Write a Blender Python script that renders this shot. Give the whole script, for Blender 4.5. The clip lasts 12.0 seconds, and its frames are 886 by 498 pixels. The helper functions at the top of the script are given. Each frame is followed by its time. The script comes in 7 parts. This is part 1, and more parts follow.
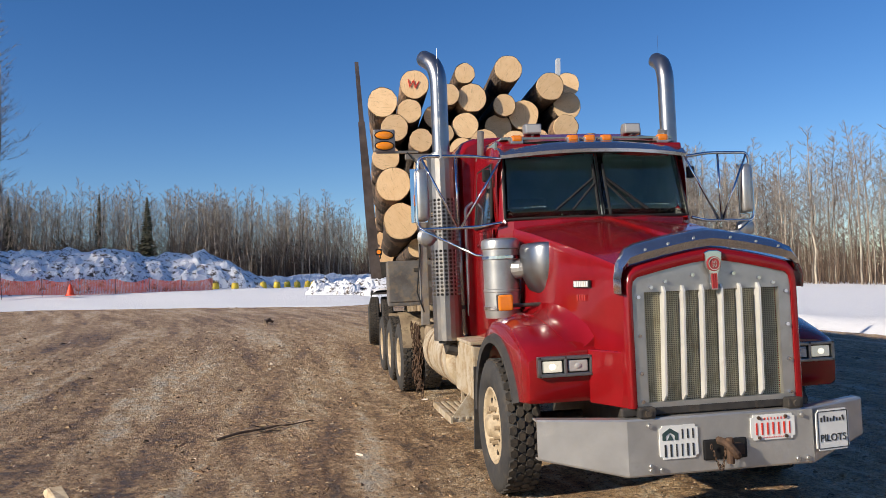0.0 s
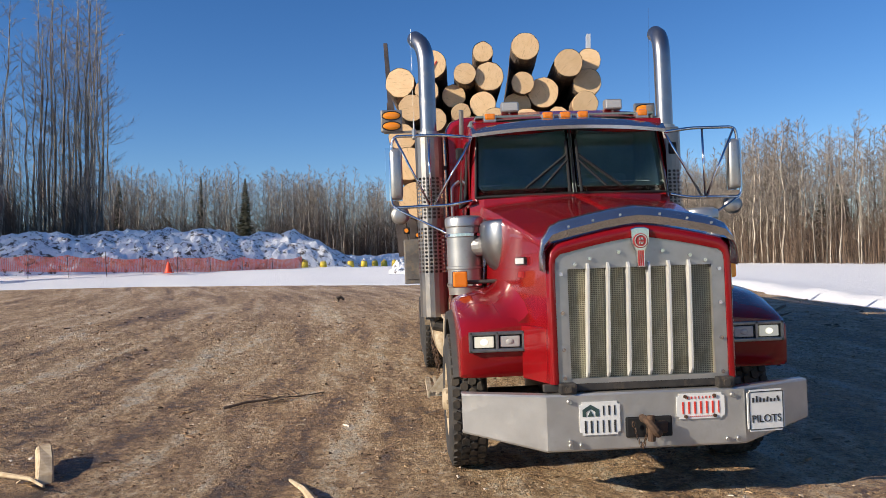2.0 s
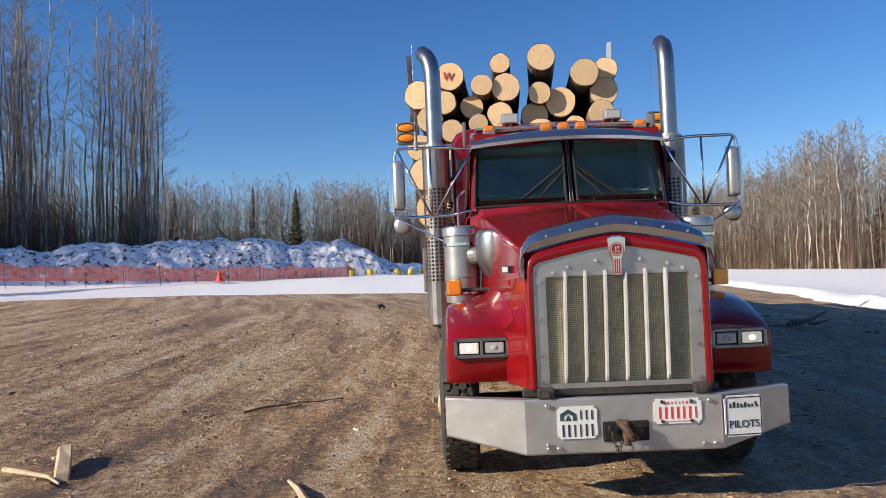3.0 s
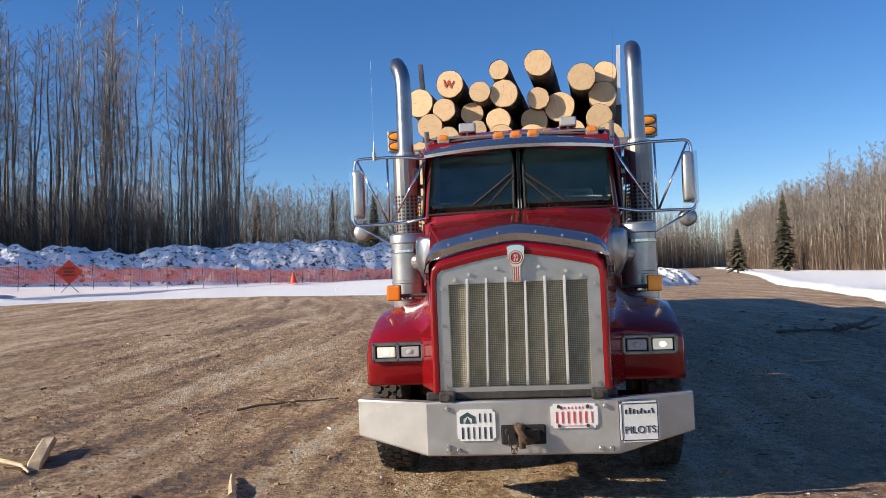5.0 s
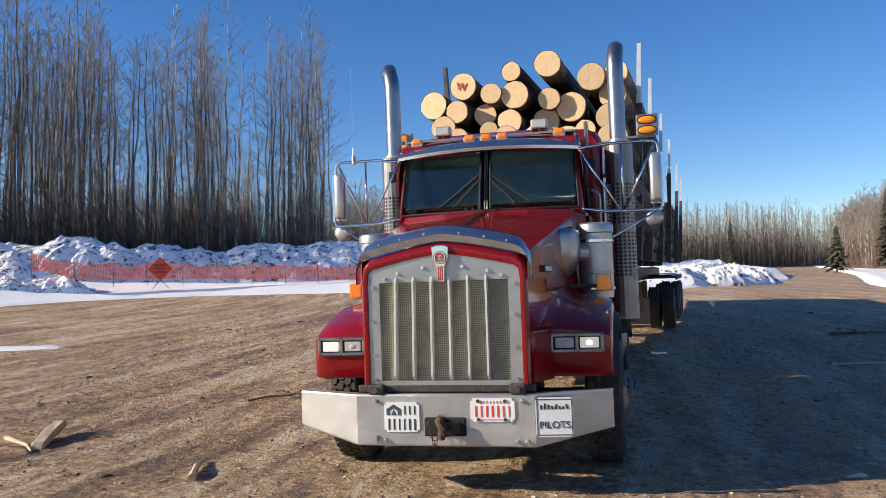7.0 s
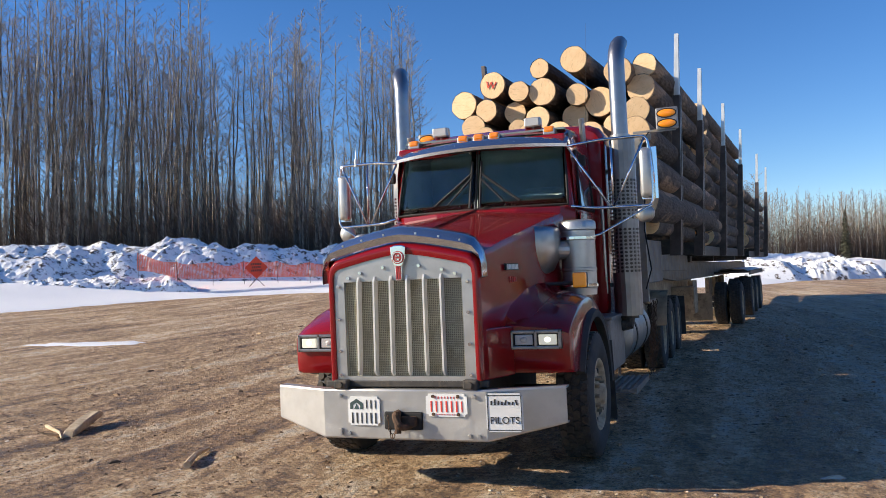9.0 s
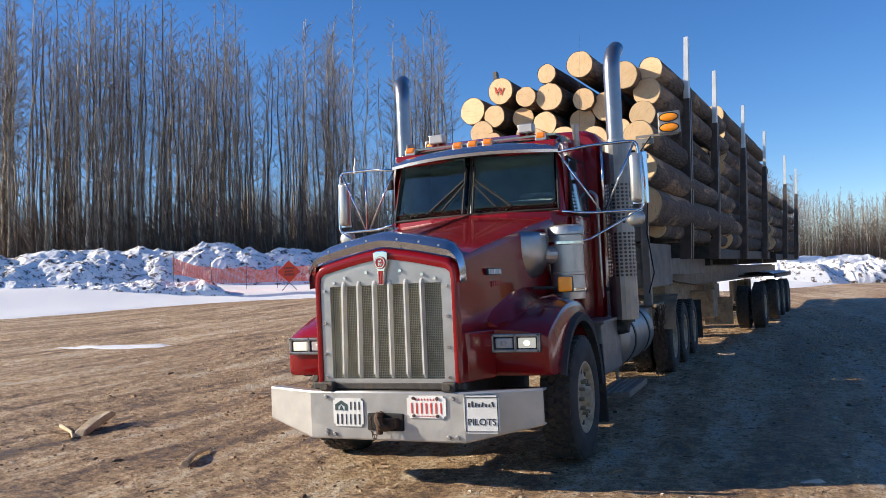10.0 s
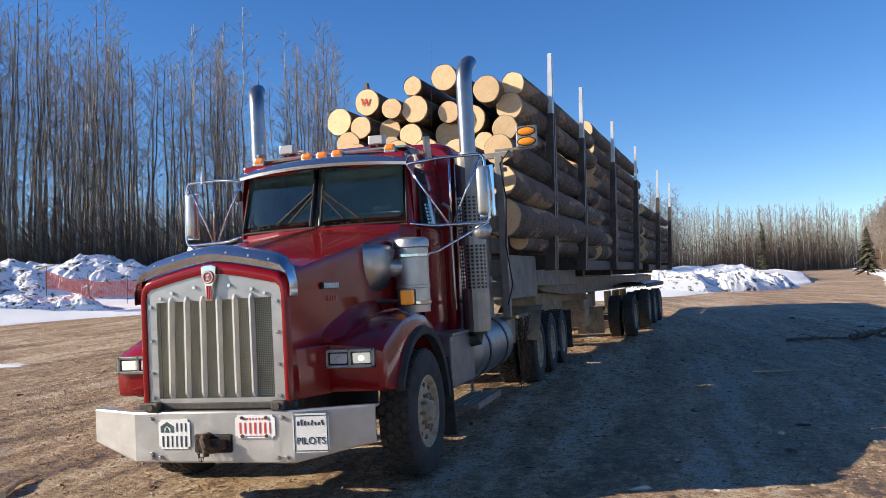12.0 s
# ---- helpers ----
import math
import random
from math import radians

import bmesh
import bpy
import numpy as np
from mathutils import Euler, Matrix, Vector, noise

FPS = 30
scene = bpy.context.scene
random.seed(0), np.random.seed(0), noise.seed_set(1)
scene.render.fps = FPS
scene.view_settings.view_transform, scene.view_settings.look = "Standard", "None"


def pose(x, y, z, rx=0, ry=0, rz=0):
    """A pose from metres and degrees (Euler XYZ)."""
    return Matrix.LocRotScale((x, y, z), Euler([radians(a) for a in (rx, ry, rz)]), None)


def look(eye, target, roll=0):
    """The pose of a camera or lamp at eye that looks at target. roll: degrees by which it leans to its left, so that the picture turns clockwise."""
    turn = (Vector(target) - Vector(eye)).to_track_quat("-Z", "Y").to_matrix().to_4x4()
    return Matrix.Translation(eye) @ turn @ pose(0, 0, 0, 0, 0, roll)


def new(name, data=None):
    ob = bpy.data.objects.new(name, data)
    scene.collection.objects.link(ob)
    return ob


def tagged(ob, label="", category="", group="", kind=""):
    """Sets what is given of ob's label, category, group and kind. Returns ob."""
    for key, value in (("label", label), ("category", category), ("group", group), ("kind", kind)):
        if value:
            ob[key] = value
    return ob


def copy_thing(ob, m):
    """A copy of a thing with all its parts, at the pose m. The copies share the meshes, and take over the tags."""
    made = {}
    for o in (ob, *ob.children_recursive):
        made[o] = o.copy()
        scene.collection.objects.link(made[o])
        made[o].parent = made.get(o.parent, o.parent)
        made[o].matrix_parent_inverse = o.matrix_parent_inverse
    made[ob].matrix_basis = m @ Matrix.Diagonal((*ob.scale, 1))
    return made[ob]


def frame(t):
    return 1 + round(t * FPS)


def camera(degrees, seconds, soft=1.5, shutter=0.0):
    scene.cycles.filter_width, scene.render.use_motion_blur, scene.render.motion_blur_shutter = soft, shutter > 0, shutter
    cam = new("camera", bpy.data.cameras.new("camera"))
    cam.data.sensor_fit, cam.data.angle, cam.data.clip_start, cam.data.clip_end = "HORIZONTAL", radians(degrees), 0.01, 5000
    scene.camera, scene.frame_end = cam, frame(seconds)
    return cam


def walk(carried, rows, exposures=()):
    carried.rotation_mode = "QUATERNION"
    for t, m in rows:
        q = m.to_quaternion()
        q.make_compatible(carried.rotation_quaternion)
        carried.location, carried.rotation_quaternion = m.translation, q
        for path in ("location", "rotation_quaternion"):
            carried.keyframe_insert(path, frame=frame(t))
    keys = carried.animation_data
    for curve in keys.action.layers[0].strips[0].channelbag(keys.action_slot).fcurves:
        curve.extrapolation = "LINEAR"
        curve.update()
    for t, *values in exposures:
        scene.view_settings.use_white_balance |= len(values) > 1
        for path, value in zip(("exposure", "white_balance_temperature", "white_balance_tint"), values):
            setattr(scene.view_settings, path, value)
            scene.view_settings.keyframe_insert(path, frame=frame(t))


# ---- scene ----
cam = camera(58.0, 12.0, soft=0.85)
PATH = [
    (0, (-2.606, -4.852, 1.631), (-2.269, -2.882, 1.709), -2.3),
    (0.5, (-2.335, -4.896, 1.579), (-2.053, -2.917, 1.637), -2.0),
    (1, (-2.071, -5.019, 1.546), (-1.853, -3.031, 1.586), -2.0),
    (1.5, (-1.785, -5.072, 1.561), (-1.631, -3.078, 1.594), -1.9),
    (2, (-1.514, -5.104, 1.568), (-1.418, -3.107, 1.604), -2.1),
    (2.5, (-1.3, -5.215, 1.56), (-1.268, -3.216, 1.608), -2.3),
    (4.5, (-0.137, -5.428, 1.556), (-0.331, -3.439, 1.632), -2.4),
    (5, (0.174, -5.464, 1.552), (-0.066, -3.48, 1.623), -2.4),
    (5.5, (0.452, -5.551, 1.552), (0.162, -3.573, 1.622), -2.5),
    (6, (0.751, -5.54, 1.543), (0.4, -3.573, 1.615), -2.4),
    (6.5, (1.047, -5.536, 1.527), (0.639, -3.58, 1.602), -2.2),
    (8.5, (2.186, -5.513, 1.504), (1.548, -3.619, 1.574), -2.5),
    (9, (2.396, -5.4, 1.494), (1.693, -3.529, 1.569), -2.6),
    (9.5, (2.617, -5.389, 1.484), (1.86, -3.54, 1.562), -2.6),
    (10, (2.829, -5.374, 1.483), (2.043, -3.537, 1.571), -2.7),
    (10.5, (3.048, -5.227, 1.488), (2.273, -3.386, 1.588), -2.8),
    (11, (3.144, -5.165, 1.498), (2.418, -3.304, 1.606), -2.9),
    (11.5, (3.193, -5.159, 1.487), (2.549, -3.269, 1.598), -3.1),
    (12, (3.244, -5.124, 1.478), (2.699, -3.202, 1.581), -3.2),
]
walk(cam, [(t, look(eye, target, roll)) for t, eye, target, roll in PATH], exposures=[(0, 0.24), (2.5, 0.36), (5.5, 0.50), (8.5, 0.64), (12, 0.72)])


# ---- world, sun, exposure ----
SUN_EL = radians(24.5)
SUN_TO = Vector((-0.922, -0.387, 0)).normalized()
world = bpy.data.worlds.new("sky")
scene.world = world
world.use_nodes = True
wn = world.node_tree
sky = wn.nodes.new("ShaderNodeTexSky")
sky.sky_type = 'NISHITA'
sky.sun_disc = False
sky.sun_elevation = SUN_EL
sky.sun_rotation = math.atan2(SUN_TO.x, SUN_TO.y)
sky.altitude = 1400
sky.air_density = 1.0
sky.dust_density = 0.25
sky.ozone_density = 3.2
wn.nodes["Background"].inputs[1].default_value = 0.100
deep = wn.nodes.new("ShaderNodeHueSaturation")
deep.inputs["Saturation"].default_value = 1.25
deep.inputs["Hue"].default_value = 0.509
wn.links.new(sky.outputs[0], deep.inputs["Color"])
wn.links.new(deep.outputs[0], wn.nodes["Background"].inputs[0])
sun_data = bpy.data.lights.new("sun", "SUN")
sun_data.energy = 5.0
sun_data.angle = radians(0.55)
sun_data.color = (1.0, 0.88, 0.71)
sun = new("sun", sun_data)
sun.matrix_world = look(SUN_TO * 60 * math.cos(SUN_EL) + Vector((0, 0, 60 * math.sin(SUN_EL))), (0, 0, 0))


# ---- materials ----
def node_mat(name):
    m = bpy.data.materials.new(name)
    m.use_nodes = True
    nt = m.node_tree
    return m, nt, nt.nodes["Principled BSDF"]


def mk(nt, kind, **kw):
    n = nt.nodes.new(kind)
    for k, v in kw.items():
        n.inputs[k.replace("_", " ")].default_value = v
    return n


def ramp(nt, fac, stops):
    r = nt.nodes.new("ShaderNodeValToRGB")
    el = r.color_ramp.elements
    while len(el) < len(stops):
        el.new(0.5)
    for e, (p, c) in zip(el, stops):
        e.position = p
        e.color = (c, c, c, 1) if not isinstance(c, tuple) else (*c, 1)
    nt.links.new(fac, r.inputs[0])
    return r.outputs[0]


def mixc(nt, fac, a, b):
    n = nt.nodes.new("ShaderNodeMix")
    n.data_type = 'RGBA'
    for i, v in ((0, fac), (6, a), (7, b)):
        if isinstance(v, (int, float)):
            n.inputs[i].default_value = v
        elif isinstance(v, tuple):
            n.inputs[i].default_value = (*v, 1)
        else:
            nt.links.new(v, n.inputs[i])
    return n.outputs[2]


def coords(nt, scale=(1, 1, 1), generated="Object"):
    tc = nt.nodes.new("ShaderNodeTexCoord")
    mp = nt.nodes.new("ShaderNodeMapping")
    mp.inputs["Scale"].default_value = scale
    nt.links.new(tc.outputs[generated], mp.inputs[0])
    return mp.outputs[0]


def noisy(nt, vec, scale, detail=4.0, rough=0.55, dist=0.0):
    n = mk(nt, "ShaderNodeTexNoise", Scale=scale, Detail=detail, Roughness=rough, Distortion=dist)
    nt.links.new(vec, n.inputs["Vector"])
    return n.outputs[0]


def bump(nt, bsdf, height, strength, distance):
    b = mk(nt, "ShaderNodeBump", Strength=strength, Distance=distance)
    nt.links.new(height, b.inputs["Height"])
    nt.links.new(b.outputs[0], bsdf.inputs["Normal"])


def surface(name, a, b, rough=0.5, metal=0.0, scale=6.0, fine=60.0, bumpy=0.15, dirt=None, dirt_at=(0.55, 0.75), coat=0.0, rough_to=None, stretch=(1, 1, 1), space="Object", dist=0.004):
    """Two tones at a large scale, grain at a fine one, patches of dirt."""
    m, nt, p = node_mat(name)
    v = coords(nt, stretch, space)
    big = noisy(nt, v, scale, 5)
    small = noisy(nt, v, fine, 3)
    col = mixc(nt, ramp(nt, big, [(0.35, 0.0), (0.65, 1.0)]), a, b)
    if dirt:
        mask = ramp(nt, noisy(nt, v, scale * 1.7, 8, 0.68), [(dirt_at[0], 0.0), (dirt_at[1], 1.0)])
        col = mixc(nt, mask, col, dirt)
        rr = mk(nt, "ShaderNodeMapRange", To_Min=rough, To_Max=0.85)
        nt.links.new(mask, rr.inputs[0])
        nt.links.new(rr.outputs[0], p.inputs["Roughness"])
    else:
        rr = mk(nt, "ShaderNodeMapRange", To_Min=rough * 0.8, To_Max=rough_to or min(1, rough * 1.25))
        nt.links.new(big, rr.inputs[0])
        nt.links.new(rr.outputs[0], p.inputs["Roughness"])
    nt.links.new(col, p.inputs["Base Color"])
    p.inputs["Metallic"].default_value = metal
    p.inputs["Coat Weight"].default_value = coat
    p.inputs["Coat Roughness"].default_value = 0.06
    if bumpy:
        bump(nt, p, small, bumpy, dist)
    return m


RED = surface("red_paint", (0.23, 0.005, 0.008), (0.19, 0.004, 0.006), 0.22, 0.0, 3.0, 40, 0.02, (0.24, 0.05, 0.04), (0.70, 1.0), 0.9)
FENDER_RED = surface("fender_red", (0.23, 0.005, 0.008), (0.19, 0.004, 0.006), 0.23, 0.0, 4.0, 40, 0.02, (0.28, 0.09, 0.06), (0.68, 1.0), 0.9)
for paint in (RED, FENDER_RED):
    paint.node_tree.nodes["Principled BSDF"].inputs["Specular IOR Level"].default_value = 0.15
    paint.node_tree.nodes["Principled BSDF"].inputs["Coat Weight"].default_value = 0.65
CHROME = surface("chrome", (0.72, 0.73, 0.75), (0.62, 0.63, 0.66), 0.09, 1.0, 5.0, 80, 0.02, (0.40, 0.36, 0.31), (0.60, 0.95))
DUSTY_CHROME = surface("dusty_chrome", (0.56, 0.57, 0.60), (0.47, 0.48, 0.51), 0.17, 0.95, 3.0, 90, 0.02)
BEZEL = surface("lamp_bezel", (0.22, 0.22, 0.23), (0.30, 0.30, 0.30), 0.30, 0.8, 20, 90, 0.02)
STEEL = surface("brushed_stainless", (0.50, 0.49, 0.47), (0.41, 0.40, 0.38), 0.32, 0.75, 5.0, 120, 0.05, (0.36, 0.32, 0.27), (0.55, 0.9))
ALU = surface("dull_aluminium", (0.33, 0.32, 0.31), (0.25, 0.24, 0.23), 0.40, 0.75, 7.0, 90, 0.08, (0.42, 0.37, 0.30), (0.5, 0.8))
BUMPER = surface("bumper_aluminium", (0.56, 0.55, 0.53), (0.45, 0.44, 0.42), 0.36, 0.65, 3.5, 130, 0.06, (0.45, 0.42, 0.37), (0.52, 0.85))
RUBBER = surface("tyre_rubber", (0.025, 0.025, 0.027), (0.05, 0.047, 0.043), 0.8, 0.0, 6.0, 60, 0.3, (0.085, 0.067, 0.048), (0.52, 0.78))
TREAD = surface("tyre_tread", (0.025, 0.024, 0.023), (0.055, 0.046, 0.036), 0.85, 0.0, 9.0, 60, 0.3, (0.11, 0.083, 0.057), (0.48, 0.74))
RIM = surface("muddy_rim", (0.52, 0.42, 0.28), (0.40, 0.31, 0.20), 0.7, 0.0, 8.0, 60, 0.25, (0.20, 0.15, 0.10), (0.5, 0.75))
IRON = surface("dark_iron", (0.035, 0.033, 0.032), (0.07, 0.062, 0.054), 0.6, 0.3, 8.0, 50, 0.25, (0.17, 0.13, 0.09), (0.52, 0.78))
RUST = surface("rusty_chain", (0.13, 0.075, 0.045), (0.07, 0.045, 0.032), 0.8, 0.4, 18.0, 80, 0.3)
MUDDY = surface("mud_caked_steel", (0.40, 0.31, 0.20), (0.24, 0.18, 0.12), 0.8, 0.0, 5.0, 40, 0.4, (0.10, 0.075, 0.05), (0.52, 0.72))
FRAME_GREY = surface("grey_frame_paint", (0.19, 0.18, 0.17), (0.11, 0.10, 0.095), 0.55, 0.3, 4.0, 50, 0.2, (0.30, 0.23, 0.15), (0.5, 0.7))
STAKE_STEEL = surface("stake_steel", (0.13, 0.105, 0.095), (0.07, 0.055, 0.05), 0.42, 0.4, 5.0, 60, 0.15, (0.11, 0.08, 0.065), (0.5, 0.75))
BLACK = surface("black_plastic", (0.006, 0.006, 0.007), (0.012, 0.012, 0.012), 0.75, 0.0, 6.0, 60, 0.1)
CAB_DARK = surface("cab_interior", (0.16, 0.23, 0.235), (0.12, 0.18, 0.185), 0.8, 0.0, 4.0, 40, 0.1)
CAB_LIGHT = surface("dash_vinyl", (0.30, 0.34, 0.33), (0.24, 0.28, 0.27), 0.7, 0.0, 4.0, 60, 0.1)
WHITE_PAINT = surface("white_sign_paint", (0.80, 0.80, 0.78), (0.70, 0.70, 0.67), 0.45, 0.0, 6.0, 60, 0.03, (0.42, 0.37, 0.30), (0.62, 0.9))
BLACK_INK = surface("black_ink", (0.02, 0.02, 0.022), (0.035, 0.035, 0.035), 0.6, 0.0, 20, 60, 0.0)
RED_INK = surface("red_ink", (0.70, 0.05, 0.025), (0.60, 0.045, 0.025), 0.6, 0.0, 30, 60, 0.0)
GREEN_INK = surface("dark_green_ink", (0.03, 0.06, 0.06), (0.04, 0.08, 0.07), 0.6, 0.0, 20, 60, 0.0)
TAPE_RED = surface("red_tape", (0.45, 0.03, 0.03), (0.35, 0.03, 0.03), 0.4, 0.0, 9, 60, 0.03, (0.2, 0.12, 0.1), (0.55, 0.8))
BAR_STEEL = surface("bar_steel", (0.78, 0.77, 0.73), (0.66, 0.65, 0.61), 0.30, 0.35, 5, 90, 0.04, (0.45, 0.40, 0.32), (0.6, 0.9))
SCREEN_WIRE = surface("screen_wire", (0.56, 0.52, 0.38), (0.46, 0.42, 0.30), 0.5, 0.3, 6, 90, 0.0, (0.22, 0.18, 0.10), (0.5, 0.8))
RADIATOR = surface("radiator_core", (0.27, 0.245, 0.17), (0.20, 0.18, 0.12), 0.7, 0.2, 5, 90, 0.2)
ORANGE_NET = surface("orange_net", (0.95, 0.20, 0.13), (0.92, 0.28, 0.15), 0.6, 0.0, 1.5, 20, 0.0)
SIGN_ORANGE = surface("sign_orange", (0.85, 0.07, 0.02), (0.75, 0.06, 0.02), 0.55, 0.0, 3, 20, 0.0)
YELLOW = surface("yellow_plastic", (0.70, 0.52, 0.04), (0.60, 0.45, 0.05), 0.5, 0.0, 4, 30, 0.0)
WOOD_CHIP = surface("split_wood", (0.62, 0.50, 0.33), (0.45, 0.33, 0.20), 0.8, 0.0, 14, 80, 0.3)
TWIG = surface("twig_bark", (0.10, 0.075, 0.055), (0.17, 0.13, 0.095), 0.9, 0.0, 14, 80, 0.4)


def lens(name, colour, glow, strength):
    m, nt, p = node_mat(name)
    v = coords(nt)
    w = mk(nt, "ShaderNodeTexVoronoi", Scale=70.0)
    nt.links.new(v, w.inputs["Vector"])
    p.inputs["Base Color"].default_value = (*colour, 1)
    p.inputs["Roughness"].default_value = 0.18
    p.inputs["Coat Weight"].default_value = 0.6
    p.inputs["Emission Color"].default_value = (*glow, 1)
    p.inputs["Emission Strength"].default_value = strength
    bump(nt, p, w.outputs["Distance"], 0.4, 0.004)
    return m


AMBER = lens("amber_lens", (0.75, 0.20, 0.01), (1, 0.35, 0.02), 0.06)
AMBER_LIT = lens("lit_amber_lens", (0.75, 0.22, 0.01), (1, 0.42, 0.03), 0.10)
HEAD_LIT = lens("lit_headlamp_lens", (0.70, 0.68, 0.58), (1.0, 0.95, 0.72), 0.22)
BULB = lens("lamp_bulb", (0.9, 0.88, 0.75), (1.0, 0.95, 0.70), 0.9)
HEAD_OFF = lens("clear_headlamp_lens", (0.45, 0.44, 0.42), (1, 1, 1), 0.0)


def glass(name, tint, alpha):
    m, nt, p = node_mat(name)
    p.inputs["Base Color"].default_value = (*tint, 1)
    p.inputs["Roughness"].default_value = 0.0
    p.inputs["Transmission Weight"].default_value = alpha
    p.inputs["IOR"].default_value = 1.45
    return m


SCREEN = glass("windscreen_glass", (0.80, 0.95, 0.93), 1.0)
MIRROR = surface("mirror_glass", (0.85, 0.86, 0.88), (0.82, 0.83, 0.85), 0.02, 1.0, 3, 30, 0.0)


def bark_mat():
    m, nt, p = node_mat("log_bark")
    v = coords(nt, (1, 0.22, 1))
    v2 = coords(nt)
    rnd = nt.nodes.new("ShaderNodeObjectInfo").outputs["Random"]
    plates = mk(nt, "ShaderNodeTexVoronoi", Scale=26.0)
    nt.links.new(v, plates.inputs["Vector"])
    n1 = noisy(nt, v2, 5.0, 8, 0.7)
    base = mixc(nt, ramp(nt, n1, [(0.3, 0.0), (0.7, 1.0)]), (0.035, 0.024, 0.018), (0.135, 0.098, 0.074))
    peel = ramp(nt, noisy(nt, v, 3.2, 7, 0.62, 0.6), [(0.53, 0.0), (0.60, 1.0)])
    base = mixc(nt, peel, base, (0.27, 0.17, 0.105))
    hs = mk(nt, "ShaderNodeHueSaturation")
    mr = mk(nt, "ShaderNodeMapRange", To_Min=0.7, To_Max=1.35)
    nt.links.new(rnd, mr.inputs[0])
    nt.links.new(mr.outputs[0], hs.inputs["Value"])
    nt.links.new(base, hs.inputs["Color"])
    nt.links.new(hs.outputs[0], p.inputs["Base Color"])
    p.inputs["Roughness"].default_value = 0.9
    bump(nt, p, plates.outputs["Distance"], 0.7, 0.02)
    return m


def cut_mat():
    m, nt, p = node_mat("fresh_cut_wood")
    v = coords(nt)
    rnd = nt.nodes.new("ShaderNodeObjectInfo").outputs["Random"]
    rings = nt.nodes.new("ShaderNodeTexWave")
    rings.wave_type = 'RINGS'
    rings.rings_direction = 'Y'
    for k, x in (("Scale", 14.0), ("Distortion", 3.5), ("Detail", 3.0), ("Detail Scale", 2.0)):
        rings.inputs[k].default_value = x
    nt.links.new(v, rings.inputs["Vector"])
    saw = noisy(nt, coords(nt, (18, 1, 1.5)), 6.0, 4, 0.6)
    blot = noisy(nt, v, 7.0, 6, 0.6)
    col = mixc(nt, ramp(nt, blot, [(0.3, 0.0), (0.75, 1.0)]), (0.88, 0.63, 0.37), (0.76, 0.50, 0.26))
    col = mixc(nt, ramp(nt, rings.outputs[0], [(0.3, 0.0), (1.0, 0.28)]), col, (0.74, 0.50, 0.26))
    crack = ramp(nt, noisy(nt, coords(nt, (6, 1, 0.9)), 3.5, 2, 0.5, 1.2), [(0.492, 0.0), (0.5, 0.75), (0.508, 0.0)])
    col = mixc(nt, crack, col, (0.33, 0.19, 0.09))
    hs = mk(nt, "ShaderNodeHueSaturation")
    mr = mk(nt, "ShaderNodeMapRange", To_Min=0.8, To_Max=1.12)
    nt.links.new(rnd, mr.inputs[0])
    nt.links.new(mr.outputs[0], hs.inputs["Value"])
    nt.links.new(col, hs.inputs["Color"])
    nt.links.new(hs.outputs[0], p.inputs["Base Color"])
    p.inputs["Roughness"].default_value = 0.8
    bump(nt, p, saw, 0.25, 0.004)
    return m


BARK, CUT = bark_mat(), cut_mat()


TURN_AT = (-120.0, 6.0)


def math_node(nt, op, a, b=None):
    n = nt.nodes.new("ShaderNodeMath")
    n.operation = op
    for i, v in enumerate((a, b)):
        if v is None:
            continue
        if isinstance(v, (int, float)):
            n.inputs[i].default_value = v
        else:
            nt.links.new(v, n.inputs[i])
    return n.outputs[0]


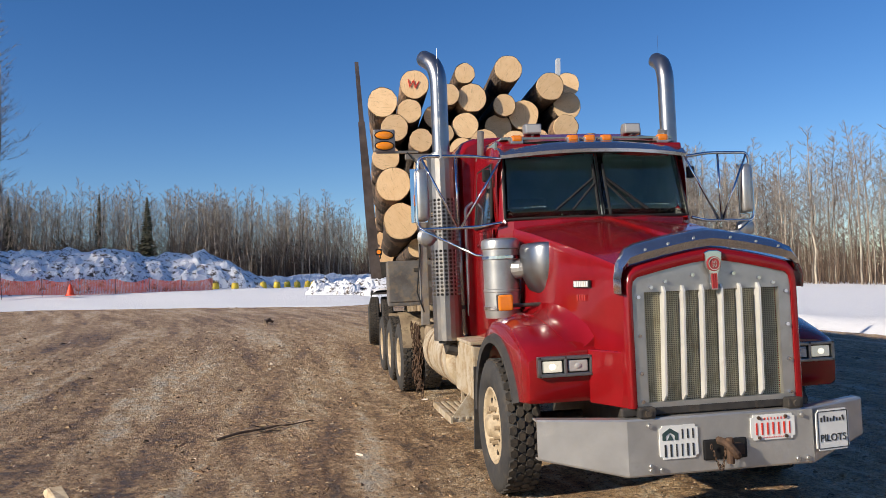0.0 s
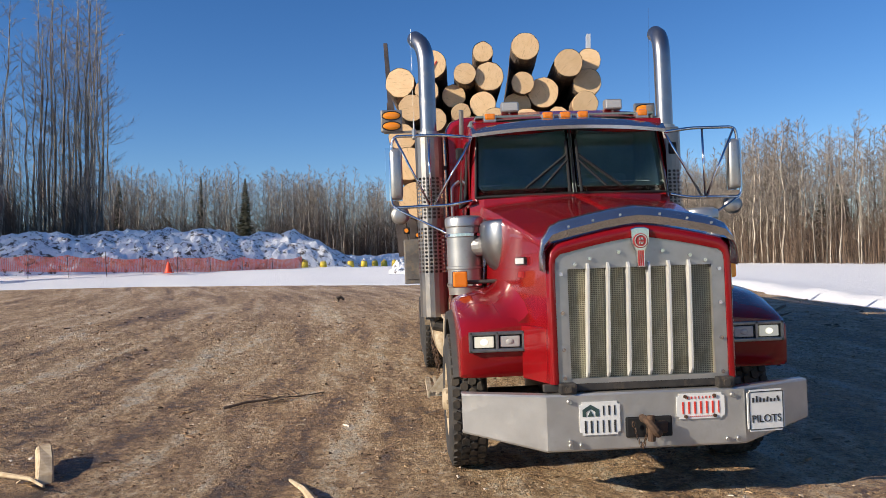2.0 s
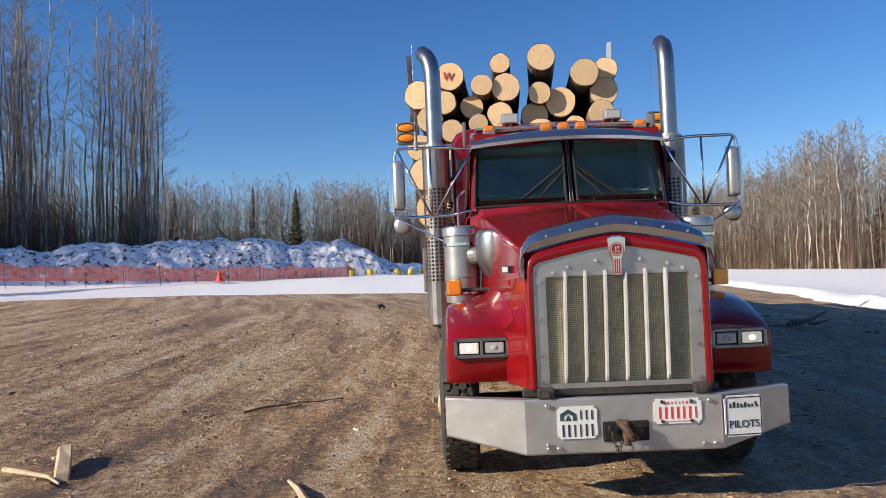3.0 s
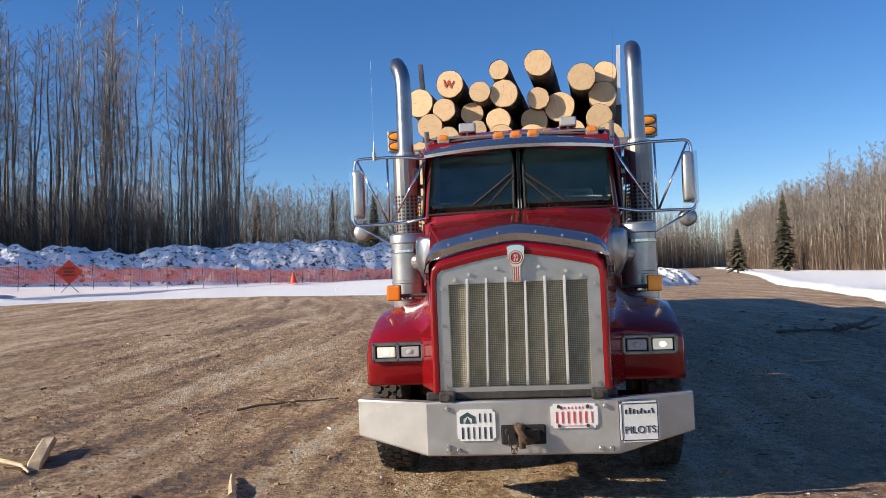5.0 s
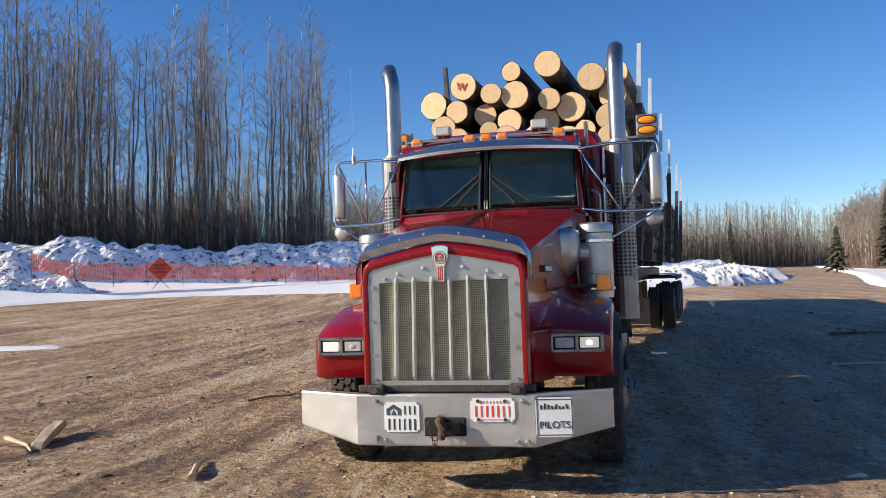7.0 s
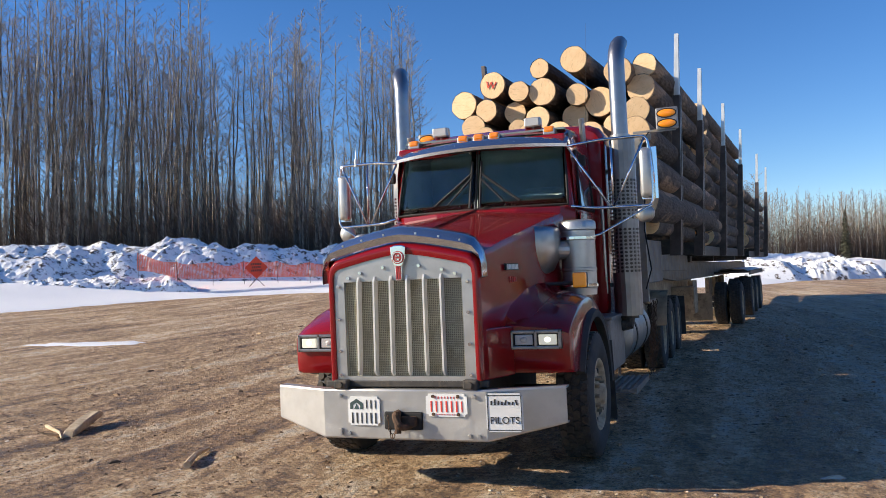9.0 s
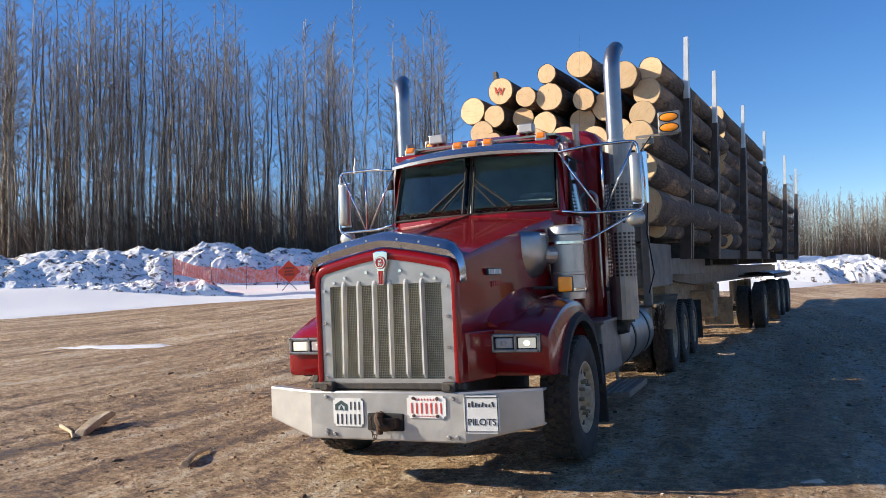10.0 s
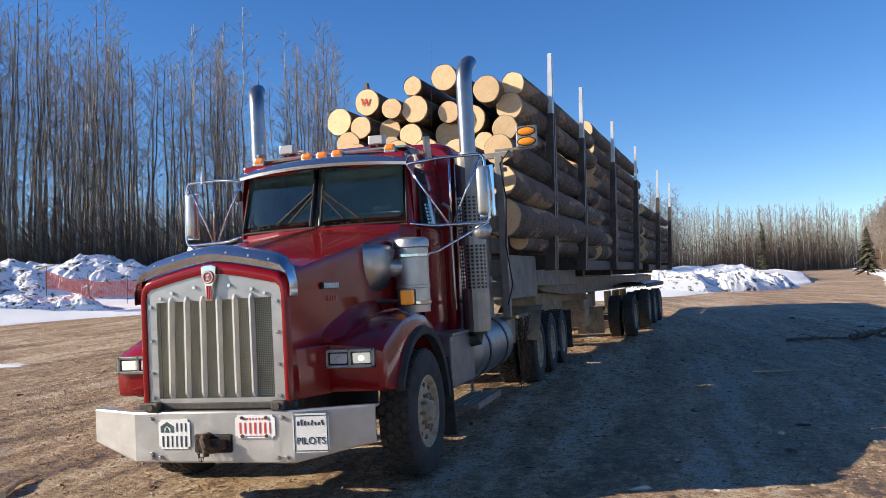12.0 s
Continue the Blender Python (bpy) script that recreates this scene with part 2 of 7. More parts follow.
def gravel_mat():
    """Frozen dirt with wheel tracks that sweep round the yard in wide arcs."""
    m, nt, p = node_mat("frozen_dirt")
    v = coords(nt)
    sep = nt.nodes.new("ShaderNodeSeparateXYZ")
    nt.links.new(v, sep.inputs[0])
    dx = math_node(nt, 'SUBTRACT', sep.outputs[0], TURN_AT[0])
    dy = math_node(nt, 'SUBTRACT', sep.outputs[1], TURN_AT[1])
    rad = math_node(nt, 'SQRT', math_node(nt, 'ADD', math_node(nt, 'MULTIPLY', dx, dx), math_node(nt, 'MULTIPLY', dy, dy)))
    ang = math_node(nt, 'ARCTAN2', dy, dx)
    arc = nt.nodes.new("ShaderNodeCombineXYZ")
    nt.links.new(rad, arc.inputs[0])
    nt.links.new(math_node(nt, 'MULTIPLY', ang, 10.0), arc.inputs[1])
    track = noisy(nt, arc.outputs[0], 1.15, 8, 0.66, 0.35)
    arc2 = nt.nodes.new("ShaderNodeCombineXYZ")
    nt.links.new(math_node(nt, 'ADD', rad, math_node(nt, 'MULTIPLY', ang, 16.0)), arc2.inputs[0])
    nt.links.new(math_node(nt, 'MULTIPLY', ang, 30.0), arc2.inputs[1])
    fine = noisy(nt, arc2.outputs[0], 4.2, 7, 0.7, 0.3)
    big = noisy(nt, v, 0.28, 5, 0.6)
    grit = noisy(nt, v, 34.0, 5, 0.75)
    clod = noisy(nt, v, 9.0, 9, 0.80)
    mixd = math_node(nt, 'ADD', math_node(nt, 'MULTIPLY', track, 0.32), math_node(nt, 'ADD', math_node(nt, 'MULTIPLY', clod, 0.44), math_node(nt, 'MULTIPLY', fine, 0.24)))
    col = ramp(nt, mixd, [(0.430, (0.10, 0.050, 0.020)), (0.472, (0.37, 0.215, 0.098)), (0.515, (0.66, 0.445, 0.24)), (0.560, (0.84, 0.70, 0.51))])
    col = mixc(nt, ramp(nt, big, [(0.50, 0.0), (0.72, 0.22)]), col, (0.24, 0.16, 0.095))
    frost = math_node(nt, 'MULTIPLY', ramp(nt, track, [(0.50, 0.0), (0.60, 1.0)]), ramp(nt, math_node(nt, 'ADD', math_node(nt, 'MULTIPLY', noisy(nt, v, 3.4, 10, 0.8), 0.6), math_node(nt, 'MULTIPLY', fine, 0.4)), [(0.51, 0.0), (0.58, 0.85)]))
    col = mixc(nt, frost, col, (0.66, 0.61, 0.54))
    col = mixc(nt, ramp(nt, grit, [(0.39, 0.85), (0.47, 0.0)]), col, (0.07, 0.045, 0.026))
    col = mixc(nt, ramp(nt, noisy(nt, v, 60.0, 2, 0.6), [(0.62, 0.0), (0.68, 0.75)]), col, (0.60, 0.51, 0.39))
    nt.links.new(col, p.inputs["Base Color"])
    wet = mk(nt, "ShaderNodeMapRange", From_Min=0.40, From_Max=0.55, To_Min=0.36, To_Max=0.80)
    nt.links.new(mixd, wet.inputs[0])
    nt.links.new(wet.outputs[0], p.inputs["Roughness"])
    p.inputs["Specular IOR Level"].default_value = 0.55
    h = math_node(nt, 'ADD', math_node(nt, 'MULTIPLY', clod, 1.0), math_node(nt, 'ADD', math_node(nt, 'MULTIPLY', grit, 0.35), math_node(nt, 'MULTIPLY', fine, 0.6)))
    bump(nt, p, h, 1.0, 0.11)
    return m


def snow_mat(name, earth, at):
    m, nt, p = node_mat(name)
    v = coords(nt)
    n = noisy(nt, v, 1.7, 9, 0.74)
    f = noisy(nt, v, 9.0, 6, 0.7)
    geo = nt.nodes.new("ShaderNodeNewGeometry")
    sep = nt.nodes.new("ShaderNodeSeparateXYZ")
    nt.links.new(geo.outputs["True Normal"], sep.inputs[0])
    white = mixc(nt, f, (0.92, 0.92, 0.93), (0.84, 0.845, 0.86))
    mask = ramp(nt, n, [(at, 0.0), (at + 0.06, earth)])
    col = mixc(nt, mask, white, (0.085, 0.062, 0.045))
    nt.links.new(col, p.inputs["Base Color"])
    p.inputs["Roughness"].default_value = 0.75
    p.inputs["Subsurface Weight"].default_value = 0.0
    bump(nt, p, f, 0.5, 0.10)
    return m


GRAVEL = gravel_mat()
SNOW = snow_mat("trodden_snow", 0.55, 0.66)
SNOW_EARTH = snow_mat("snow_over_clods", 1.0, 0.525)


def tree_mat(name, a, b, scale):
    m, nt, p = node_mat(name)
    v = coords(nt, (1, 1, 0.35))
    isl = nt.nodes.new("ShaderNodeNewGeometry").outputs["Random Per Island"]
    n = noisy(nt, v, scale, 5, 0.65)
    col = mixc(nt, ramp(nt, n, [(0.4, 0.0), (0.62, 1.0)]), a, b)
    hs = mk(nt, "ShaderNodeHueSaturation")
    mr = mk(nt, "ShaderNodeMapRange", To_Min=0.45, To_Max=1.55)
    each = nt.nodes.new("ShaderNodeObjectInfo").outputs["Random"]
    nt.links.new(math_node(nt, 'FRACT', math_node(nt, 'ADD', isl, each)), mr.inputs[0])
    nt.links.new(mr.outputs[0], hs.inputs["Value"])
    nt.links.new(col, hs.inputs["Color"])
    nt.links.new(hs.outputs[0], p.inputs["Base Color"])
    p.inputs["Roughness"].default_value = 0.9
    return m


ASPEN = tree_mat("aspen_bark", (0.11, 0.088, 0.07), (0.50, 0.43, 0.345), 2.2)
BIRCH = tree_mat("birch_bark", (0.42, 0.37, 0.30), (0.13, 0.105, 0.085), 1.5)
BRANCH = tree_mat("bare_twigs", (0.34, 0.29, 0.245), (0.18, 0.15, 0.125), 2.0)
BRUSH = tree_mat("brown_brush", (0.17, 0.115, 0.08), (0.085, 0.06, 0.044), 1.5)
SPRUCE = tree_mat("spruce_needles", (0.055, 0.058, 0.034), (0.095, 0.088, 0.055), 2.0)


# ---- building helpers ----
def part(name, bm, material, parent=None, label="", smooth=False):
    me = bpy.data.meshes.new(name)
    bm.normal_update()
    bm.to_mesh(me)
    bm.free()
    for mt in (material if isinstance(material, (list, tuple)) else [material]):
        me.materials.append(mt)
    if smooth:
        me.polygons.foreach_set("use_smooth", [True] * len(me.polygons))
    ob = new(name, me)
    ob.parent = parent
    if label:
        ob["label"] = label
    return ob


def thing(name, label, category, group="", at=None):
    e = new(name)
    if at is not None:
        e.matrix_world = at
    return tagged(e, label, category, group)


def auto_smooth(ob, degrees=35):
    me = ob.data
    bm = bmesh.new()
    bm.from_mesh(me)
    for f in bm.faces:
        f.smooth = True
    for e in bm.edges:
        if len(e.link_faces) == 2 and e.calc_face_angle(0) > radians(degrees):
            e.smooth = False
    bm.to_mesh(me)
    bm.free()
    return ob


def box(bm, c, s, rot=(0, 0, 0), bev=0.0, mat=0):
    before = set(bm.faces)
    m = pose(*c, *rot) @ Matrix.Diagonal((*s, 1))
    vs = bmesh.ops.create_cube(bm, size=1.0, matrix=m)["verts"]
    if bev:
        es = list({e for v in vs for e in v.link_edges})
        bmesh.ops.bevel(bm, geom=es, offset=bev, segments=2, affect='EDGES', profile=0.6)
    for f in set(bm.faces) - before:
        f.material_index = mat
    return bm


def rod(bm, a, b, r, n=10, r2=None, caps=True, mat=0):
    a, b = Vector(a), Vector(b)
    q = (b - a).to_track_quat("Z", "Y").to_matrix().to_4x4()
    m = Matrix.Translation((a + b) / 2) @ q
    before = set(bm.faces)
    bmesh.ops.create_cone(bm, cap_ends=caps, segments=n, radius1=r, radius2=r if r2 is None else r2, depth=(b - a).length, matrix=m)
    for f in set(bm.faces) - before:
        f.material_index = mat
    return bm


def tube(bm, pts, r, n=8, caps=True):
    """A round tube along a line of points; r may be a list."""
    pts = [Vector(p) for p in pts]
    rs = r if isinstance(r, (list, tuple)) else [r] * len(pts)
    rings, up = [], None
    for i, p in enumerate(pts):
        d = (pts[min(i + 1, len(pts) - 1)] - pts[max(i - 1, 0)]).normalized()
        if up is None:
            up = d.orthogonal().normalized()
        up = (up - d * up.dot(d)).normalized()
        s = d.cross(up)
        rings.append([bm.verts.new(p + (up * math.cos(2 * math.pi * k / n) + s * math.sin(2 * math.pi * k / n)) * rs[i]) for k in range(n)])
    for a, b in zip(rings, rings[1:]):
        for k in range(n):
            bm.faces.new((a[k], a[(k + 1) % n], b[(k + 1) % n], b[k]))
    if caps:
        bm.faces.new(rings[0][::-1])
        bm.faces.new(rings[-1])
    return bm


def round_path(pts, rad, steps=4):
    """Points of a polyline with rounded corners."""
    pts = [Vector(p) for p in pts]
    out = [pts[0]]
    for a, b, c in zip(pts, pts[1:], pts[2:]):
        u, w = (a - b), (c - b)
        k = min(rad, u.length / 2, w.length / 2)
        u, w = b + u.normalized() * k, b + w.normalized() * k
        for i in range(steps + 1):
            t = i / steps
            out.append(u * (1 - t) ** 2 + b * 2 * t * (1 - t) + w * t * t)
    return out + [pts[-1]]


def prism(bm, poly, axis, a, b, mat=0):
    """A polygon given in the two other axes, drawn out from a to b along an axis."""
    def at(p, v):
        return {"x": (v, p[0], p[1]), "y": (p[0], v, p[1]), "z": (p[0], p[1], v)}[axis]
    lo = [bm.verts.new(at(p, a)) for p in poly]
    hi = [bm.verts.new(at(p, b)) for p in poly]
    n = len(poly)
    fs = [bm.faces.new(lo), bm.faces.new(hi)] + [bm.faces.new((lo[i], lo[(i + 1) % n], hi[(i + 1) % n], hi[i])) for i in range(n)]
    for f in fs:
        f.material_index = mat
    bmesh.ops.recalc_face_normals(bm, faces=fs)
    return bm


def loft(bm, sections, closed=False, caps=False):
    rows = [[bm.verts.new(p) for p in s] for s in sections]
    n = len(rows[0])
    for a, b in zip(rows, rows[1:]):
        for k in range(n if closed else n - 1):
            bm.faces.new((a[k], a[(k + 1) % n], b[(k + 1) % n], b[k]))
    if caps:
        bm.faces.new(rows[0][::-1])
        bm.faces.new(rows[-1])
    bmesh.ops.recalc_face_normals(bm, faces=bm.faces[:])
    return bm


def lathe(bm, profile, n, axis_pose, mat=0):
    """profile: (radius, along) pairs about local z."""
    rows = []
    for r, h in profile:
        rows.append([bm.verts.new(axis_pose @ Vector((r * math.cos(2 * math.pi * k / n), r * math.sin(2 * math.pi * k / n), h))) for k in range(n)])
    fs = []
    for a, b in zip(rows, rows[1:]):
        for k in range(n):
            fs.append(bm.faces.new((a[k], a[(k + 1) % n], b[(k + 1) % n], b[k])))
    for f in fs:
        f.material_index = mat
    return bm


def bevel_all(bm, off, seg=2, angle=30):
    es = [e for e in bm.edges if len(e.link_faces) == 2 and e.calc_face_angle(0) > radians(angle)]
    bmesh.ops.bevel(bm, geom=es, offset=off, segments=seg, affect='EDGES', profile=0.6)
    return bm


def letters(name, text, size, m, material, parent, depth=0.003, label=""):
    cu = bpy.data.curves.new(name, "FONT")
    cu.body, cu.size, cu.extrude, cu.align_x, cu.align_y = text, size, depth, "CENTER", "CENTER"
    tmp = bpy.data.objects.new(name, cu)
    scene.collection.objects.link(tmp)
    bpy.context.view_layer.update()
    me = bpy.data.meshes.new_from_object(tmp.evaluated_get(bpy.context.evaluated_depsgraph_get()))
    bpy.data.objects.remove(tmp)
    me.name = name
    me.materials.clear()
    me.materials.append(material)
    ob = new(name, me)
    ob.parent = parent
    ob.matrix_local = m
    if label:
        ob["label"] = label
    return ob


def smoothstep(a, b, x):
    t = max(0.0, min(1.0, (x - a) / (b - a)))
    return t * t * (3 - 2 * t)


def fbm(x, y, s, seed=0.0, octaves=4):
    v, a, tot = 0.0, 1.0, 0.0
    for _ in range(octaves):
        v += a * noise.noise((x * s + seed, y * s - seed, seed * 1.7))
        tot += a
        a *= 0.5
        s *= 2.03
    return v / tot


def slope(x, y):
    """The lie of the land: level under the lorry, up to the left and away, down to the right."""
    z = -0.05
    z -= 0.0262 * (min(0.0, x + 1.3) + max(0.0, x - 1.5))
    z += 0.009 * max(0.0, y - 6.0)
    return z


def along(line, t):
    """The point at the share t of a polyline's length."""
    pts = [Vector((*p, 0)) for p in line]
    ls = [(b - a).length for a, b in zip(pts, pts[1:])]
    d = t * sum(ls)
    for a, b, l in zip(pts, pts[1:], ls):
        if d <= l:
            return a.lerp(b, d / l), (b - a).normalized()
        d -= l
    return pts[-1], (pts[-1] - pts[-2]).normalized()


# ---- ground ----
def graded(lo, hi, fine_lo, fine_hi, step, grow):
    vals = list(np.arange(fine_lo, fine_hi + 1e-6, step))
    s, v = step, fine_hi
    while v < hi:
        s *= grow
        v += s
        vals.append(v)
    s, v = step, fine_lo
    while v > lo:
        s *= grow
        v -= s
        vals.insert(0, v)
    return vals


def ground_bumps(x, y):
    near = 1 - smoothstep(25, 60, math.hypot(x, y - 5))
    if near <= 0:
        return 0.0
    r, a = math.hypot(x - TURN_AT[0], y - TURN_AT[1]), math.atan2(y - TURN_AT[1], x - TURN_AT[0])
    z = 0.025 * fbm(x, y, 0.5, 3.1) + 0.035 * fbm(r, a * 16, 1.4, 8.2) + 0.014 * fbm(x, y, 2.6, 1.4, 2)
    calm = smoothstep(1.2, 2.6, max(abs(x), 0.0)) * 0.75 + 0.25
    clods = max(0.0, fbm(x, y, 4.3, 6.6, 3) - 0.05) * 0.055 + 0.012 * fbm(r * 2.2, a * 60, 2.4, 4.1, 2)
    return (z * calm + clods) * near


def build_ground():
    xs = graded(-3000, 3000, -7.5, 7.5, 0.06, 1.07)
    ys = graded(-3000, 4000, -3, 12, 0.06, 1.06)
    co = [(x, y, slope(x, y) + ground_bumps(x, y)) for y in ys for x in xs]
    n = len(xs)
    faces = [(j * n + i, j * n + i + 1, (j + 1) * n + i + 1, (j + 1) * n + i) for j in range(len(ys) - 1) for i in range(n - 1)]
    me = bpy.data.meshes.new("ground")
    me.from_pydata(co, [], faces)
    me.materials.append(GRAVEL)
    me.polygons.foreach_set("use_smooth", [True] * len(me.polygons))
    tagged(new("ground", me), "rutted frozen brown dirt yard with dusted snow", "ground", kind="structure")


build_ground()

YARD_EDGE = [(-60, -120), (-46, -60), (-37, -20), (-31, 8), (-29, 20), (-30, 34), (-26, 42), (-17, 46), (-8, 45), (0, 43), (4, 47), (9, 60), (13, 67), (16, 76), (20, 120), (29.7, 214), (60, 500)]
BERM_EDGE = [(11.6, -120), (11.2, -40), (11.4, 10), (12.0, 17), (12.9, 26), (14.6, 33), (17.6, 58), (27, 100), (48, 214), (95, 500)]
FOREST_RIGHT = [(30, -40), (29, 10), (30, 42), (35, 70), (43, 110), (62, 200), (100, 350)]


def build_snow_left():
    hub, rows = Vector((8, -5, 0)), []
    count = 420
    outs = [0, 0.25, 0.7, 1.4, 2.4, 4, 6, 9, 13, 18, 25, 34, 46, 62, 85, 130, 220, 420, 900]
    bm = bmesh.new()
    for i in range(count + 1):
        p, _ = along(YARD_EDGE, (i / count))
        d = (p - hub)
        far = d.length
        d.normalize()
        p = p + d * (1.3 * fbm(p.x, p.y, 0.12, 2.0) + 0.7 * fbm(p.x, p.y, 0.9, 5.0))
        row = []
        for o in outs:
            q = p + d * o
            z = slope(q.x, q.y)
            lip = smoothstep(0, 2.5, o)
            z += -0.10 + 0.20 * lip + lip * (1.3 - 0.5 * smoothstep(46, 62, q.y)) * smoothstep(2, 22, o) + 0.10 * lip * fbm(q.x, q.y, 0.8, 1.0) + 0.25 * smoothstep(3, 12, o) * fbm(q.x, q.y, 0.16, 6.0)
            row.append(bm.verts.new((q.x, q.y, z)))
        rows.append(row)
    for a, b in zip(rows, rows[1:]):
        for k in range(len(outs) - 1):
            bm.faces.new((a[k], b[k], b[k + 1], a[k + 1]))
    ob = part("snow_field", bm, SNOW, smooth=True)
    tagged(ob, "wind-packed snow field beside the yard", "snow", kind="structure")


def build_snow_right():
    outs = [0, 0.2, 0.5, 0.9, 1.4, 2.0, 3.0, 4.5, 7, 11, 17, 26, 40, 70, 140, 400, 1200]
    rows, bm = [], bmesh.new()
    count = 380
    for i in range(count + 1):
        p, _ = along(BERM_EDGE, (i / count) ** 1.0)
        x0 = p.x + 0.5 * fbm(p.x, p.y, 0.25, 4.0) + 0.35 * fbm(p.x, p.y, 1.3, 9.0)
        row = []
        for o in outs:
            x = x0 + o
            lip = smoothstep(0, 0.9, o)
            crest = math.exp(-((o - 1.3) / 1.0) ** 2)
            z = slope(x, p.y) - 0.08 + 0.22 * lip + crest * (0.16 + 0.30 * fbm(x, p.y, 1.6, 3.0)) + 0.5 * smoothstep(2, 20, o) + lip * 0.06 * fbm(x, p.y, 0.7, 2.0)
            row.append(bm.verts.new((x, p.y, z)))
        rows.append(row)
    for a, b in zip(rows, rows[1:]):
        for k in range(len(outs) - 1):
            bm.faces.new((a[k], a[k + 1], b[k + 1], b[k]))
    ob = part("snow_berm", bm, SNOW, smooth=True)
    tagged(ob, "ploughed snow berm and verge along the haul road", "snow", kind="structure")


build_snow_left()
build_snow_right()


def snow_bank(name, label, line, width, height, seed, lumps=0.6, material=None, n=260, m=40):
    """A ridge of ploughed earth and snow along a line."""
    bm, rows = bmesh.new(), []
    for i in range(n + 1):
        t = i / n
        p, d = along(line, t)
        side = Vector((-d.y, d.x, 0))
        end = smoothstep(0, 0.10, t) * (1 - smoothstep(0.90, 1, t))
        h = height * end * (0.80 + 0.45 * fbm(p.x, p.y, 0.09, seed))
        row = []
        for k in range(m + 1):
            u = k / m * 2 - 1
            q = p + side * (u * width * (0.9 + 0.25 * fbm(p.x, p.y, 0.12, seed + 3)))
            body = max(0.0, 1 - abs(u) ** 1.7) ** 0.9
            rough = fbm(q.x, q.y, 0.55, seed, 5) * lumps + 0.6 * lumps * abs(fbm(q.x, q.y, 1.3, seed + 7, 5))
            z = slope(q.x, q.y) + 0.55 - 0.45 * smoothstep(46, 62, q.y) + h * body + rough * min(1.0, body * 2.2) * (0.35 + 0.65 * end) - 0.5 * (1 - min(1, body * 4))
            row.append(bm.verts.new((q.x, q.y, z)))
        rows.append(row)
    for a, b in zip(rows, rows[1:]):
        for k in range(m):
            bm.faces.new((a[k], a[k + 1], b[k + 1], b[k]))
    bmesh.ops.recalc_face_normals(bm, faces=bm.faces[:])
    return tagged(part(name, bm, material or SNOW_EARTH), label, "snow bank")


snow_bank("snow_bank", "long bank of dark clods covered with snow", [(-66, 8), (-58, 28), (-48, 46), (-36, 58), (-24, 66), (-13, 72), (-4, 77)], 6.5, 4.7, 1.3, 0.85)
snow_bank("snow_bank", "low heap of snowy clods before the net fence", [(-47, 29), (-41, 37), (-35, 42.5)], 2.6, 1.1, 4.4, 0.7, n=120)
snow_bank("snow_bank", "tumbled snow and clods before the stand", [(-62, 4), (-55, 16), (-49, 27), (-44, 36)], 4.2, 1.5, 5.9, 0.8, SNOW_EARTH, n=150)
snow_bank("snow_bank", "bright ploughed snow heap beside the road", [(-3, 58), (3, 57), (7, 60), (9.5, 63)], 5.0, 1.25, 7.7, 1.0, n=140)
snow_bank("snow_bank", "distant snow-covered ridge behind the yard", [(-14, 92), (0, 96), (14, 96)], 6.0, 2.2, 2.7, 0.5, SNOW, n=120)


# ---- the lorry ----
truck = thing("log_truck", "dark red conventional log lorry with chrome stacks, muddy, standing on dirt", "truck")
CX = 0.01


def build_frame():
    bm = bmesh.new()
    for s in (-1, 1):
        box(bm, (s * 0.43, 5.8, 0.84), (0.09, 10.6, 0.27), bev=0.01)
    for y in (0.6, 2.4, 4.4, 6.2, 8.2, 9.6, 11.0):
        box(bm, (0, y, 0.84), (0.80, 0.14, 0.20))
    part("chassis_frame", bm, IRON, truck)
    bm = bmesh.new()
    box(bm, (0, 1.5, 1.15), (0.75, 1.9, 0.55), bev=0.06)
    # oversized lower box, added to keep sunlight from passing under the lorry
    box(bm, (0, 1.3, 0.62), (0.95, 1.7, 0.5), bev=0.06)
    part("engine_and_sun_block", bm, IRON, truck)
    for y in (1.35, 7.5, 8.9, 10.3):
        bm = rod(bmesh.new(), (-0.95, y, 0.48), (0.95, y, 0.48), 0.075, 12)
        bmesh.ops.create_uvsphere(bm, u_segments=12, v_segments=8, radius=0.2, matrix=pose(0, y, 0.48))
        part("axle", bm, IRON, truck)


